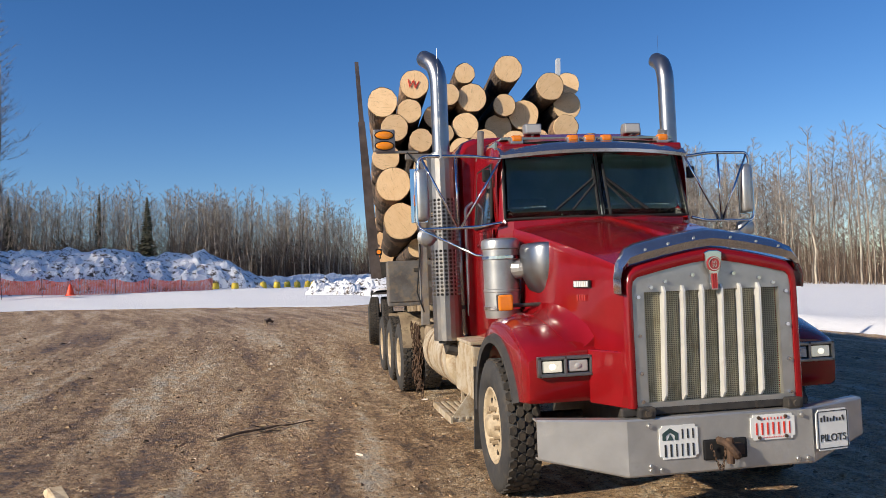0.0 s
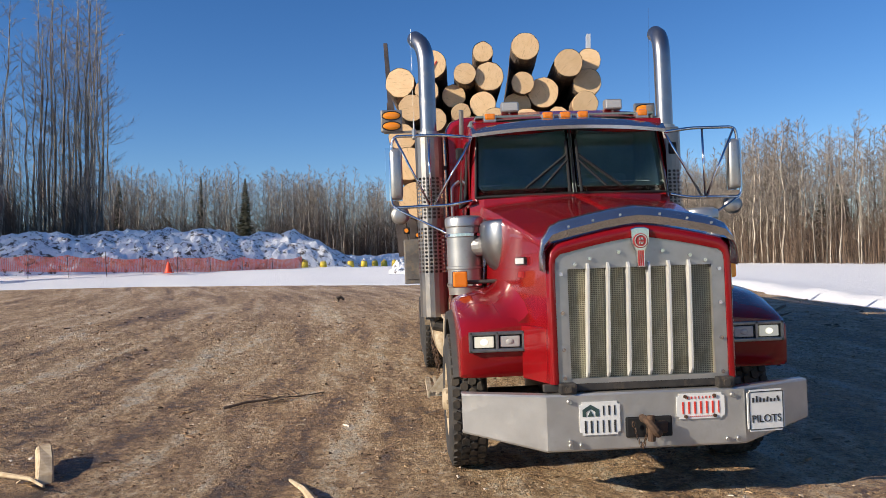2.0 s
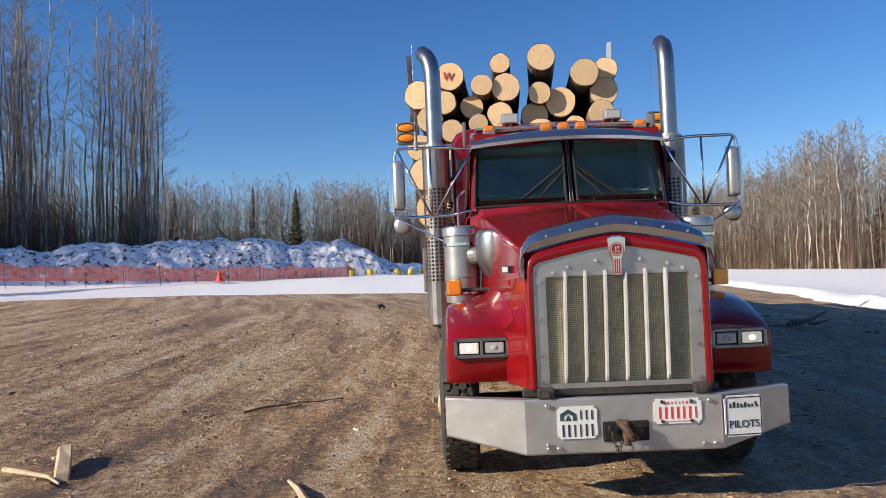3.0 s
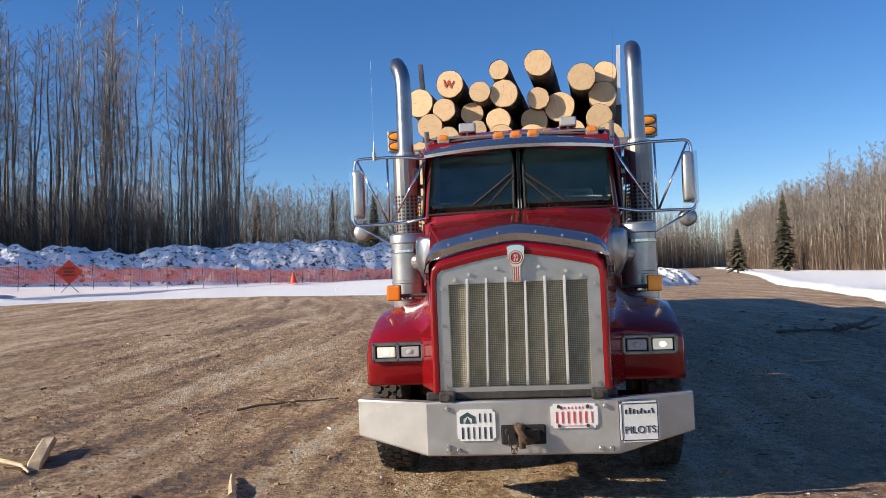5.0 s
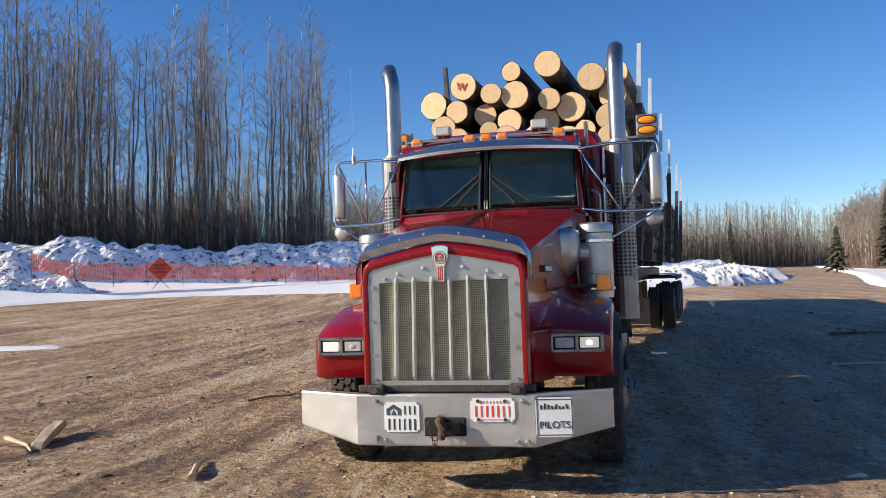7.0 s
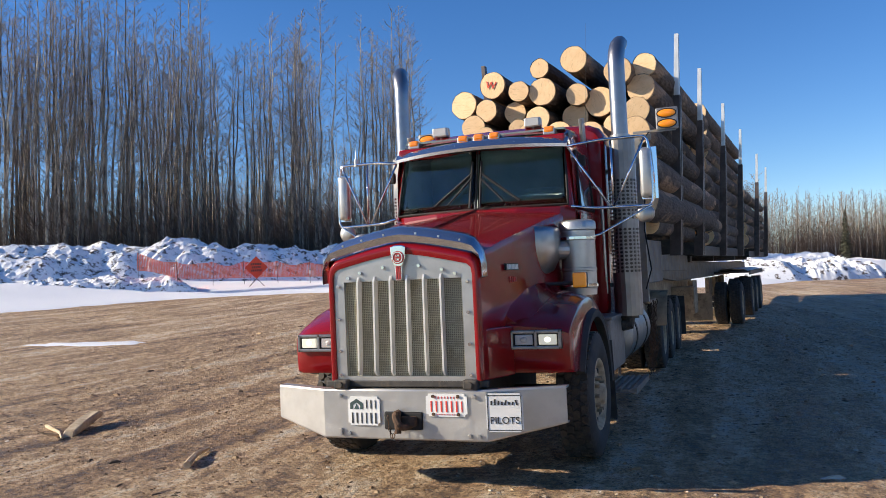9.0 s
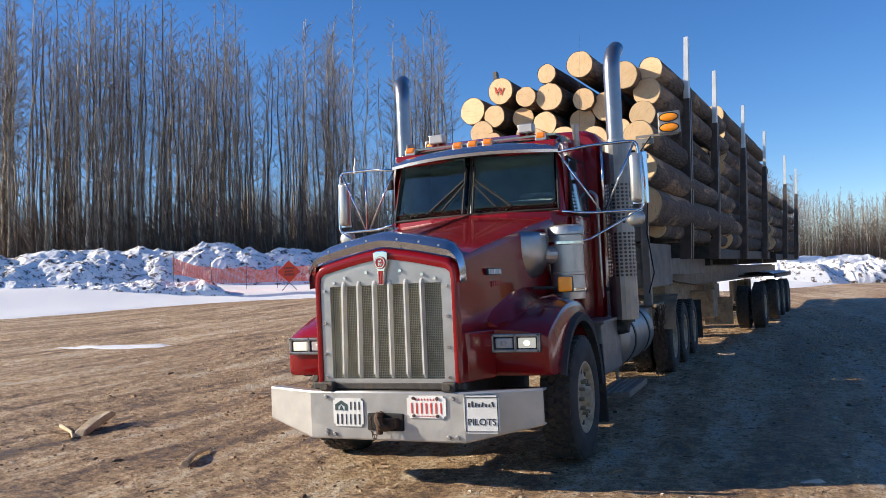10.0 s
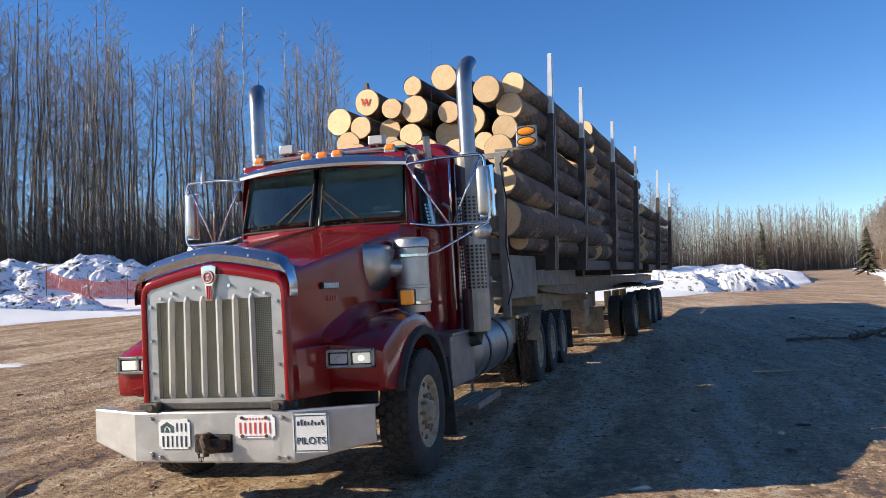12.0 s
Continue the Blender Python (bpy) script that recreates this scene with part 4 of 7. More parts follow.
def build_fenders():
    cy, cz, rr = 1.35, 0.475, 0.665
    arc = [(cy + rr * math.cos(a), cz + rr * math.sin(a)) for a in np.linspace(radians(8), radians(157), 18)]
    for s in (-1, 1):
        top = [(0.66, 0.745), (0.44, 0.765), (0.415, 0.80), (0.405, 0.95), (0.41, 1.085), (0.45, 1.125), (0.62, 1.185), (0.80, 1.255), (1.00, 1.305), (1.25, 1.325), (1.50, 1.305), (1.72, 1.225), (1.90, 1.08), (2.02, 0.86)]
        poly = top + arc
        bm = bmesh.new()
        # loft in x so that the outer side drops and tucks in
        secs = []
        for x, drop, tuck in ((0.60, 0.03, 0.0), (0.78, 0.03, 0.0), (0.98, 0.012, 0.0), (1.10, -0.01, 0.01), (1.15, -0.035, 0.035), (1.165, -0.075, 0.06)):
            row = []
            for i, (y, z) in enumerate(poly):
                if i < len(top):
                    k = 1 if 3 < i < 13 else 0.3 if i in (2, 3, 13) else 0
                    row.append((CX + s * x, y + (tuck if i < 6 else 0), z + drop * k))
                else:
                    row.append((CX + s * x, y, z))
            secs.append(row)
        loft(bm, secs, closed=True, caps=True)
        auto_smooth(part("fender", bm, FENDER_RED, truck, "red front fender with road grime"), 32)
        bm = bmesh.new()
        prism(bm, [(CX + s * 0.608, 0.07), (CX + s * 0.74, 0.41), (CX + s * 0.60, 0.43)], "z", 0.755, 1.12)
        part("fender_valance", bevel_all(bm, 0.01, 2), FENDER_RED, truck)
        bm, secs = bmesh.new(), []
        for y, w, zf in ((0.43, 0.645, 1.10), (0.52, 0.66, 1.16), (0.66, 0.68, 1.215), (0.85, 0.705, 1.28), (1.10, 0.735, 1.325), (1.35, 0.76, 1.335), (1.58, 0.785, 1.30)):
            row = []
            for k in range(7):
                a = radians(90 * k / 6)
                row.append((CX + s * (w + 0.20 * (1 - math.cos(a))), y, zf + 0.015 + 0.20 * (1 - math.sin(a))))
            row += [(CX + s * (w + 0.20), y, zf - 0.05), (CX + s * (w - 0.05), y, zf - 0.05), (CX + s * (w - 0.05), y, zf + 0.215)]
            secs.append(row)
        loft(bm, secs, closed=True, caps=True)
        auto_smooth(part("fender_root", bm, FENDER_RED, truck), 40)
        # black flare round the arch
        bm, secs = bmesh.new(), []
        for a in np.linspace(radians(2), radians(158), 26):
            row = []
            for r, x in ((rr - 0.02, 1.13), (rr - 0.02, 1.20), (rr + 0.035, 1.205), (rr + 0.055, 1.165), (rr + 0.03, 1.13)):
                row.append((CX + s * x, cy + r * math.cos(a), cz + r * math.sin(a)))
            secs.append(row)
        loft(bm, secs, closed=True, caps=True)
        auto_smooth(part("fender_flare", bm, RUBBER, truck, "black rubber wheel-arch flare"), 50)
        # headlamp pair in a chromed housing
        bm = bmesh.new()
        xa, xb, za, zb = 0.715, 1.105, 0.945, 1.085
        for c, sz in ((((xa + xb) / 2, zb - 0.012), (xb - xa, 0.024)), (((xa + xb) / 2, za + 0.012), (xb - xa, 0.024)), ((xa + 0.012, (za + zb) / 2), (0.024, zb - za)), ((xb - 0.012, (za + zb) / 2), (0.024, zb - za)), (((xa + xb) / 2, (za + zb) / 2), (0.022, zb - za))):
            box(bm, (CX + s * c[0], 0.398, c[1]), (sz[0], 0.05, sz[1]), bev=0.006)
        hl = part("headlamp", bm, BEZEL, truck, "twin rectangular headlamps in a bright bezel")
        bm = box(bmesh.new(), (CX + s * 0.91, 0.412, 1.015), (0.37, 0.03, 0.12))
        part("lamp_well", bm, BLACK, hl)
        for k, (x0, x1) in enumerate(((0.752, 0.890), (0.932, 1.070))):
            b = box(bmesh.new(), (CX + s * (x0 + x1) / 2, 0.392, 1.015), (x1 - x0, 0.022, 0.078), bev=0.009)
            part("lamp_lens", b, HEAD_LIT if k else HEAD_OFF, hl, "lit low-beam lens" if k else "unlit high-beam lens")
            b = bmesh.new()
            bmesh.ops.create_uvsphere(b, u_segments=14, v_segments=7, radius=1, matrix=pose(CX + s * (x0 + x1) / 2, 0.383, 1.015) @ Matrix.Diagonal((0.028, 0.008, 0.022, 1)))
            part("lamp_bulb", b, BULB if k else HEAD_OFF, hl, smooth=True)
        for x, z in ((0.73, 1.078), (0.91, 1.078), (1.09, 1.078), (0.73, 0.952), (1.09, 0.952)):
            part("bezel_screw", rod(bmesh.new(), (CX + s * x, 0.366, z), (CX + s * x, 0.38, z), 0.006, 6), IRON, hl)
        # indicator on a stalk
        bm = bmesh.new()
        box(bm, (CX + s * 1.09, 1.26, 1.435), (0.115, 0.05, 0.125), bev=0.016)
        ind = part("indicator_lamp", bm, AMBER if s < 0 else AMBER_LIT, truck, "square amber indicator")
        bm = bmesh.new()
        box(bm, (CX + s * 1.09, 1.30, 1.435), (0.122, 0.04, 0.132), bev=0.012)
        tube(bm, [(CX + s * 1.04, 1.30, 1.41), (CX + s * 0.76, 1.28, 1.41)], 0.016, 8)
        part("indicator_bracket", bm, IRON, ind)
        # mud flap behind the wheel
        bm = bmesh.new()
        prism(bm, [(2.06, 0.86), (2.09, 0.86), (2.20, 0.12), (2.17, 0.12)], "x", CX + s * 0.90, CX + s * 1.20)
        part("mud_flap", bm, RUBBER, truck)


def build_air_cleaners():
    for s in (-1, 1):
        x, y = CX + s * 1.015, 1.66
        bm = bmesh.new()
        prof = [(0.001, 1.965), (0.13, 1.96), (0.155, 1.945), (0.162, 1.93), (0.162, 1.875), (0.150, 1.865), (0.150, 1.815), (0.158, 1.81), (0.158, 1.785), (0.150, 1.78), (0.150, 1.54), (0.156, 1.535), (0.156, 1.515), (0.150, 1.51), (0.150, 1.40), (0.157, 1.395), (0.157, 1.37), (0.150, 1.36), (0.145, 1.30), (0.001, 1.295)]
        lathe(bm, prof, 32, pose(x, y, 0))
        bmesh.ops.recalc_face_normals(bm, faces=bm.faces[:])
        ac = auto_smooth(part("air_cleaner", bm, STEEL, truck, "dented stainless air cleaner canister"), 30)
        for z in (1.80, 1.385):
            b, rows = bmesh.new(), []
            for i in range(28):
                u = 2 * math.pi * i / 28
                rows.append([(x + r * math.cos(u), y + r * math.sin(u), zz) for r, zz in ((0.152, z - 0.012), (0.161, z - 0.012), (0.161, z + 0.012), (0.152, z + 0.012))])
            loft(b, rows + [rows[0]], closed=True)
            box(b, (x - s * 0.02, y - 0.165, z), (0.05, 0.02, 0.03), bev=0.004)
            part("clamp_band", b, CHROME, ac)
        # elbow and scoop on the hood side
        b = bmesh.new()
        tube(b, [(x - s * 0.10, y - 0.08, 1.70), (x - s * 0.16, y - 0.16, 1.70), (x - s * 0.22, y - 0.26, 1.72)], [0.085, 0.078, 0.085], 16)
        part("intake_elbow", b, STEEL, ac)
        b, secs = bmesh.new(), []
        for z, k in ((1.50, 0.55), (1.54, 0.70), (1.62, 0.90), (1.70, 1.0), (1.85, 1.0), (1.885, 0.95), (1.90, 0.84)):
            secs.append([(CX + s * (0.70 + (x0 - 0.70) * k), 1.48 - (1.48 - y0) * (0.6 + 0.4 * k), z) for x0, y0 in ((0.70, 1.13), (0.77, 1.14), (0.835, 1.18), (0.875, 1.245), (0.895, 1.33), (0.90, 1.48), (0.70, 1.48))])
        loft(b, secs, closed=True, caps=True)
        auto_smooth(part("intake_scoop", b, STACK_STEEL, truck, "polished intake scoop bulging from the hood side"), 40)


def build_cab():
    # lower cab and roof, round corners
    def ring(y, w, zb, zt, wt, crown):
        half = [(w - 0.02, zb), (w, zb + 0.05), (w, 2.10), (w * 0.5 + wt * 0.5 + 0.01, 2.55), (wt, zt - 0.10), (wt - 0.03, zt - 0.04), (wt - 0.10, zt), (wt * 0.5, zt + crown)]
        return [(CX - a, y, b) for a, b in half] + [(CX, y, zt + crown * 1.2)] + [(CX + a, y, b) for a, b in half[::-1]]
    bm = bmesh.new()
    loft(bm, [ring(2.12, 0.915, 1.05, 2.84, 0.875, 0.02), ring(2.35, 0.93, 1.02, 2.93, 0.885, 0.03), ring(2.60, 0.935, 1.0, 2.955, 0.89, 0.03), ring(3.02, 0.94, 1.0, 2.965, 0.895, 0.03)], caps=False)
    # side window openings
    cab = auto_smooth(part("cab_shell", bm, RED, truck, "dark red steel cab"), 40)
    # cowl below the windscreen and pillars beside it
    bm = bmesh.new()
    cowl = [(-0.92, 2.13), (-0.80, 2.02), (-0.40, 1.90), (0, 1.865), (0.40, 1.90), (0.80, 2.02), (0.92, 2.13)]
    secs = [[(CX + x, y, 1.10), (CX + x, y - 0.03, 2.02), (CX + x, y - 0.02, 2.125), (CX + x * 0.99, y + 0.03, 2.145)] for x, y in cowl]
    loft(bm, secs)
    part("cowl", bm, RED, cab)
    for s in (-1, 1):
        bm = bmesh.new()
        secs = [[(CX + s * (w - 0.048), y - 0.005, z), (CX + s * (w - 0.02), y + 0.015, z), (CX + s * w, y + 0.09, z), (CX + s * w, y + 0.17, z), (CX + s * (w - 0.06), y + 0.10, z)] for w, y, z in ((0.915, 2.03, 2.10), (0.905, 2.10, 2.40), (0.885, 2.18, 2.80))]
        loft(bm, secs, closed=True, caps=True)
        auto_smooth(part("windscreen_pillar", bm, RED, cab), 40)
    # windscreen: two panes meeting at a middle post
    def pane_pt(u, v):
        # u -1..1 across, v 0..1 up
        x = u * (0.868 - 0.035 * v)
        y = 1.905 + 0.13 * abs(u) ** 1.6 + 0.155 * v
        z = 2.145 + 0.60 * v + 0.0 * u
        return Vector((CX + x, y, z))
    for s in (-1, 1):
        bm = bmesh.new()
        rows = [[bm.verts.new(pane_pt(s * (0.02 + 0.98 * i / 10), 0.01 + 0.98 * j / 6)) for j in range(7)] for i in range(11)]
        for a, b in zip(rows, rows[1:]):
            for k in range(6):
                bm.faces.new((a[k], a[k + 1], b[k + 1], b[k]))
        bmesh.ops.recalc_face_normals(bm, faces=bm.faces[:])
        bmesh.ops.solidify(bm, geom=bm.faces[:], thickness=0.006)
        g = part("windscreen_pane", bm, SCREEN, cab, "tinted windscreen pane", smooth=True)
        g.visible_shadow = False
    bm = bmesh.new()
    edge = [pane_pt(-1, v) for v in np.linspace(0, 1, 6)] + [pane_pt(u, 1) for u in np.linspace(-0.9, 0.9, 11)] + [pane_pt(1, v) for v in np.linspace(1, 0, 6)] + [pane_pt(u, 0) for u in np.linspace(0.9, -0.9, 11)]
    tube(bm, [p + Vector((0, -0.006, 0)) for p in edge + edge[:2]], 0.013, 6)
    part("windscreen_seal", bm, BLACK, cab, smooth=True)
    bm = tube(bmesh.new(), [pane_pt(0, v) + Vector((0, -0.012, 0)) for v in np.linspace(0, 1, 5)], 0.010, 8)
    part("middle_post", bm, BLACK, cab)
    # wipers
    for s in (-1, 1):
        bm = bmesh.new()
        piv = pane_pt(s * 0.06, 0.02) + Vector((0, -0.05, 0.0))
        tip = pane_pt(s * 0.50, 0.10) + Vector((0, -0.035, 0))
        top = pane_pt(s * 0.055, 0.80) + Vector((0, -0.03, 0))
        tube(bm, [pane_pt(s * 0.05, 0.60) + Vector((0, -0.035, 0)), tip], 0.014, 6)
        tube(bm, [pane_pt(s * 0.05, 0.52) + Vector((0, -0.045, 0)), pane_pt(s * 0.33, 0.10) + Vector((0, -0.05, 0))], 0.011, 6)
        tube(bm, [piv, top], 0.013, 6)
        part("wiper", bm, BLACK, cab)
    # cab inside: dash, seats, rear wall
    bm = bmesh.new()
    box(bm, (CX, 2.34, 2.13), (1.70, 0.45, 0.28), bev=0.09)
    box(bm, (CX + 0.44, 2.40, 2.24), (0.50, 0.24, 0.10), bev=0.045)
    part("dashboard", bm, CAB_LIGHT, cab)
    for s in (-1, 1):
        bm = bmesh.new()
        box(bm, (CX + s * 0.48, 2.82, 2.05), (0.50, 0.14, 0.72), (-8, 0, 0), bev=0.05)
        box(bm, (CX + s * 0.48, 2.58, 1.72), (0.50, 0.46, 0.14), bev=0.05)
        part("seat", bm, CAB_DARK, cab)
    bm = bmesh.new()
    rows = []
    for i in range(20):
        u = 2 * math.pi * i / 20
        c = Vector((CX + 0.46, 2.47, 2.10)) + Vector((0.21 * math.cos(u), 0.10 * math.sin(u), 0.18 * math.sin(u)))
        rows.append(c)
    tube(bm, rows + rows[:2], 0.014, 6)
    part("steering_wheel", bm, BLACK, cab)
    bm = bmesh.new()
    box(bm, (CX, 2.99, 1.95), (1.80, 0.03, 1.85))
    box(bm, (CX, 2.55, 1.25), (1.78, 0.9, 0.04))
    box(bm, (CX, 2.6, 2.90), (1.66, 0.8, 0.02))
    for s in (-1, 1):
        box(bm, (CX + s * 0.868, 2.62, 2.0), (0.02, 0.74, 1.75))
    part("cab_lining", bm, CAB_DARK, cab)
    # sun visor
    bm, secs = bmesh.new(), []
    for u in np.linspace(-1, 1, 15):
        x = CX + u * 0.885
        y = 1.84 + 0.20 * abs(u) ** 2
        z = 2.690 + 0.022 * (1 - u * u)
        secs.append([(x, y, z), (x, y - 0.004, z + 0.03), (x, y + 0.05, z + 0.085), (x, y + 0.22, z + 0.135), (x, y + 0.22, z + 0.128), (x, y + 0.055, z + 0.078), (x, y + 0.006, z + 0.026), (x, y + 0.008, z)])
    loft(bm, secs, closed=True, caps=True)
    auto_smooth(part("sun_visor", bm, DUSTY_CHROME, truck, "polished steel sun visor over the windscreen"), 40)
    bm = bmesh.new()
    box(bm, (CX, 2.12, 2.77), (1.72, 0.10, 0.12), bev=0.02)
    part("roof_header", bm, RED, cab)
    # marker lamps
    for x in (-0.705, -0.175, -0.012, 0.15, 0.70):
        bm = bmesh.new()
        box(bm, (CX + x, 2.16, 2.865), (0.115, 0.10, 0.06), bev=0.008)
        base = part("marker_lamp_base", bm, STEEL, truck)
        bm = bmesh.new()
        box(bm, (CX + x, 2.14, 2.885), (0.098, 0.075, 0.062), bev=0.02)
        part("marker_lamp_lens", bm, AMBER, base, "amber roof marker lens")
    for x in (-0.49, 0.49):
        bm = bmesh.new()
        box(bm, (CX + x, 2.36, 3.01), (0.165, 0.10, 0.10), bev=0.018)
        rod(bm, (CX + x, 2.36, 2.93), (CX + x, 2.36, 3.0), 0.018, 8)
        wl = part("work_lamp", bm, STEEL, truck, "boxy roof work lamp")
        part("work_lamp_lens", box(bmesh.new(), (CX + x, 2.308, 3.01), (0.14, 0.012, 0.075), bev=0.004), HEAD_OFF, wl)
    # doors with windows
    for s in (-1, 1):
        bm = bmesh.new()
        prism(bm, [(2.20, 1.15), (2.20, 2.08), (2.96, 2.08), (2.96, 1.15)], "x", CX + s * 0.937, CX + s * 0.952)
        door = part("cab_door", bevel_all(bm, 0.008, 1), RED, truck, "dark red cab door")
        bm = bmesh.new()
        secs = []
        for y, z, in ((2.22, 2.12), (2.30, 2.68), (2.90, 2.68), (2.92, 2.12)):
            xx = 0.937 - 0.045 * (z - 2.12) / 0.56
            secs.append((y, z, xx))
        lo = [bm.verts.new((CX + s * (x + 0.004), y, z)) for y, z, x in secs]
        hi = [bm.verts.new((CX + s * (x + 0.014), y, z)) for y, z, x in secs]
        bm.faces.new(lo)
        bm.faces.new(hi)
        for i in range(4):
            bm.faces.new((lo[i], lo[(i + 1) % 4], hi[(i + 1) % 4], hi[i]))
        bmesh.ops.recalc_face_normals(bm, faces=bm.faces[:])
        part("door_window", bm, SIDE_GLASS, door, "dark tinted door window")
        bm = bmesh.new()
        pts = [Vector((CX + s * (x + 0.012), y, z)) for y, z, x in secs]
        tube(bm, pts + pts[:2], 0.014, 6)
        part("window_seal", bm, BLACK, door)
        bm = bmesh.new()
        tube(bm, [(CX + s * 0.965, 2.80, 1.95), (CX + s * 0.975, 2.72, 1.95), (CX + s * 0.965, 2.66, 1.95)], 0.012, 6)
        part("door_handle", bm, CHROME, door)
        bm = bmesh.new()
        tube(bm, round_path([(CX + s * 0.945, 3.06, 1.2), (CX + s * 1.02, 3.06, 1.25), (CX + s * 1.02, 3.04, 2.35), (CX + s * 0.94, 3.04, 2.40)], 0.05), 0.018, 8)
        part("grab_rail", bm, STEEL, truck)


SIDE_GLASS = surface("side_glass", (0.02, 0.024, 0.026), (0.03, 0.034, 0.036), 0.04, 0.0, 3, 30, 0.0, coat=0.8)


def build_sleeper():
    bm, secs = bmesh.new(), []
    for y, k in ((3.04, 0.965), (3.10, 0.99), (3.18, 1.0), (4.42, 1.0), (4.48, 0.985)):
        half = [(1.05 * k, 1.06), (1.06 * k, 1.10), (1.075 * k, 2.82), (1.06 * k, 2.95 * (0.5 + 0.5 * k)), (1.01 * k, 3.03 * (0.4 + 0.6 * k)), (0.90 * k, 3.075 * (0.4 + 0.6 * k)), (0.45, 3.095 * (0.4 + 0.6 * k))]
        secs.append([(CX - a, y, b) for a, b in half] + [(CX, y, 3.10 * (0.4 + 0.6 * k))] + [(CX + a, y, b) for a, b in half[::-1]])
    loft(bm, secs, closed=True, caps=True)
    sl = auto_smooth(part("sleeper_box", bm, RED, truck, "dark red sleeper box behind the cab"), 40)
    for s in (-1, 1):
        bm = box(bmesh.new(), (CX + s * 1.068, 3.95, 1.50), (0.012, 0.62, 0.62), bev=0.005)
        d = part("locker_door", bm, RED, sl)
        part("locker_latch", box(bmesh.new(), (CX + s * 1.078, 3.80, 1.62), (0.012, 0.05, 0.12), bev=0.004), BLACK, d)
        bm = box(bmesh.new(), (CX + s * 1.068, 3.95, 2.25), (0.012, 0.42, 0.36), bev=0.005)
        part("sleeper_window", bm, SIDE_GLASS, sl)
    # roof wing beside the cab
    for s in (-1, 1):
        bm = box(bmesh.new(), (CX + s * 0.93, 2.62, 2.93), (0.035, 0.16, 0.24), (12, 0, 0), bev=0.01)
        part("roof_deflector", bm, ALU, truck)


def build_stacks():
    for s in (-1, 1):
        x, y = CX + s * 1.235, 3.10
        bm = bmesh.new()
        out = -0.10 if s < 0 else 0.015
        pts = [(x, y, 2.72), (x, y, 3.62)] + [(x + out * 1.2 * (1 - math.cos(a)), y + 0.20 * (1 - math.cos(a)), 3.62 + 0.30 * math.sin(a)) for a in np.linspace(0.2, 1.15, 7)]
        pts.append((x + out, y + 0.24, 3.955))
        rs = [0.086] * 2 + [0.087] * 7 + [0.085]
        tube(bm, pts, rs, 20, caps=False)
        st = part("exhaust_pipe", bm, STACK_STEEL, truck, "tall curved steel exhaust pipe", smooth=True)
        bm = tube(bmesh.new(), pts[-1:] + [Vector(pts[-1]) - (Vector(pts[-1]) - Vector(pts[-2])).normalized() * 0.10], 0.078, 16)
        part("stack_mouth", bm, IRON, st)
        bm = rod(bmesh.new(), (x, y, 2.70), (x, y, 2.92), 0.105, 20)
        part("stack_clamp", bm, STEEL, st)
        # heat shield: an eight-sided half tube with rows of round holes
        prof = []
        for a in np.linspace(-115, 115, 13):
            prof.append((math.sin(radians(a)), -math.cos(radians(a))))
        R = 0.145
        bm = bmesh.new()

        def at(u, z):
            i = min(11, int(u))
            f = u - i
            px = prof[i][0] * (1 - f) + prof[i + 1][0] * f
            py = prof[i][1] * (1 - f) + prof[i + 1][1] * f
            return (x + R * px, y + R * py * 1.15, z)
        def plain(z0, z1):
            lo = [bm.verts.new(at(u, z0)) for u in range(13)]
            hi = [bm.verts.new(at(u, z1)) for u in range(13)]
            for k in range(12):
                bm.faces.new((lo[k], lo[k + 1], hi[k + 1], hi[k]))
        plain(1.03, 1.47)
        plain(2.45, 2.88)
        pitch = 0.040
        rowsn = int(round((2.45 - 1.47) / pitch))
        for j in range(rowsn):
            z0 = 1.47 + (2.45 - 1.47) * j / rowsn
            z1 = 1.47 + (2.45 - 1.47) * (j + 1) / rowsn
            gap = abs((z0 + z1) / 2 - 1.97) < 0.03
            for i in range(12):
                corner = [bm.verts.new(at(i, z0)), bm.verts.new(at(i + 1, z0)), bm.verts.new(at(i + 1, z1)), bm.verts.new(at(i, z1))]
                if gap or not 1 <= i <= 10:
                    bm.faces.new(corner)
                    continue
                off = 0.0
                ring = []
                for k in range(8):
                    a = radians(225 + 45 * k)
                    ring.append(bm.verts.new(at(i + 0.5 + off + 0.36 * math.cos(a), (z0 + z1) / 2 + 0.36 * (z1 - z0) * math.sin(a))))
                for c in range(4):
                    a, b, d = ring[(2 * c) % 8], ring[(2 * c + 1) % 8], ring[(2 * c + 2) % 8]
                    bm.faces.new((corner[c], corner[(c + 1) % 4], d, b))
                    bm.faces.new((corner[c], b, a))
        part("heat_shield", bm, SHIELD_STEEL, st, "stainless heat shield with rows of round holes")
        bm = bmesh.new()
        rod(bm, (x, y, 1.0), (x, y, 2.75), 0.10, 18)
        tube(bm, [(x, y, 1.05), (x, y, 0.95), (x - s * 0.25, y - 0.05, 0.90)], 0.07, 12)
        part("muffler", bm, IRON, st)
        bm = box(bmesh.new(), (x - s * 0.01, y + 0.09, 2.89), (0.27, 0.26, 0.03), bev=0.006)
        part("shield_cap", bm, STEEL, st)
        for z in (1.35, 2.55):
            part("stack_bracket", box(bmesh.new(), (CX + s * 1.10, y + 0.02, z), (0.16, 0.05, 0.04)), IRON, st)


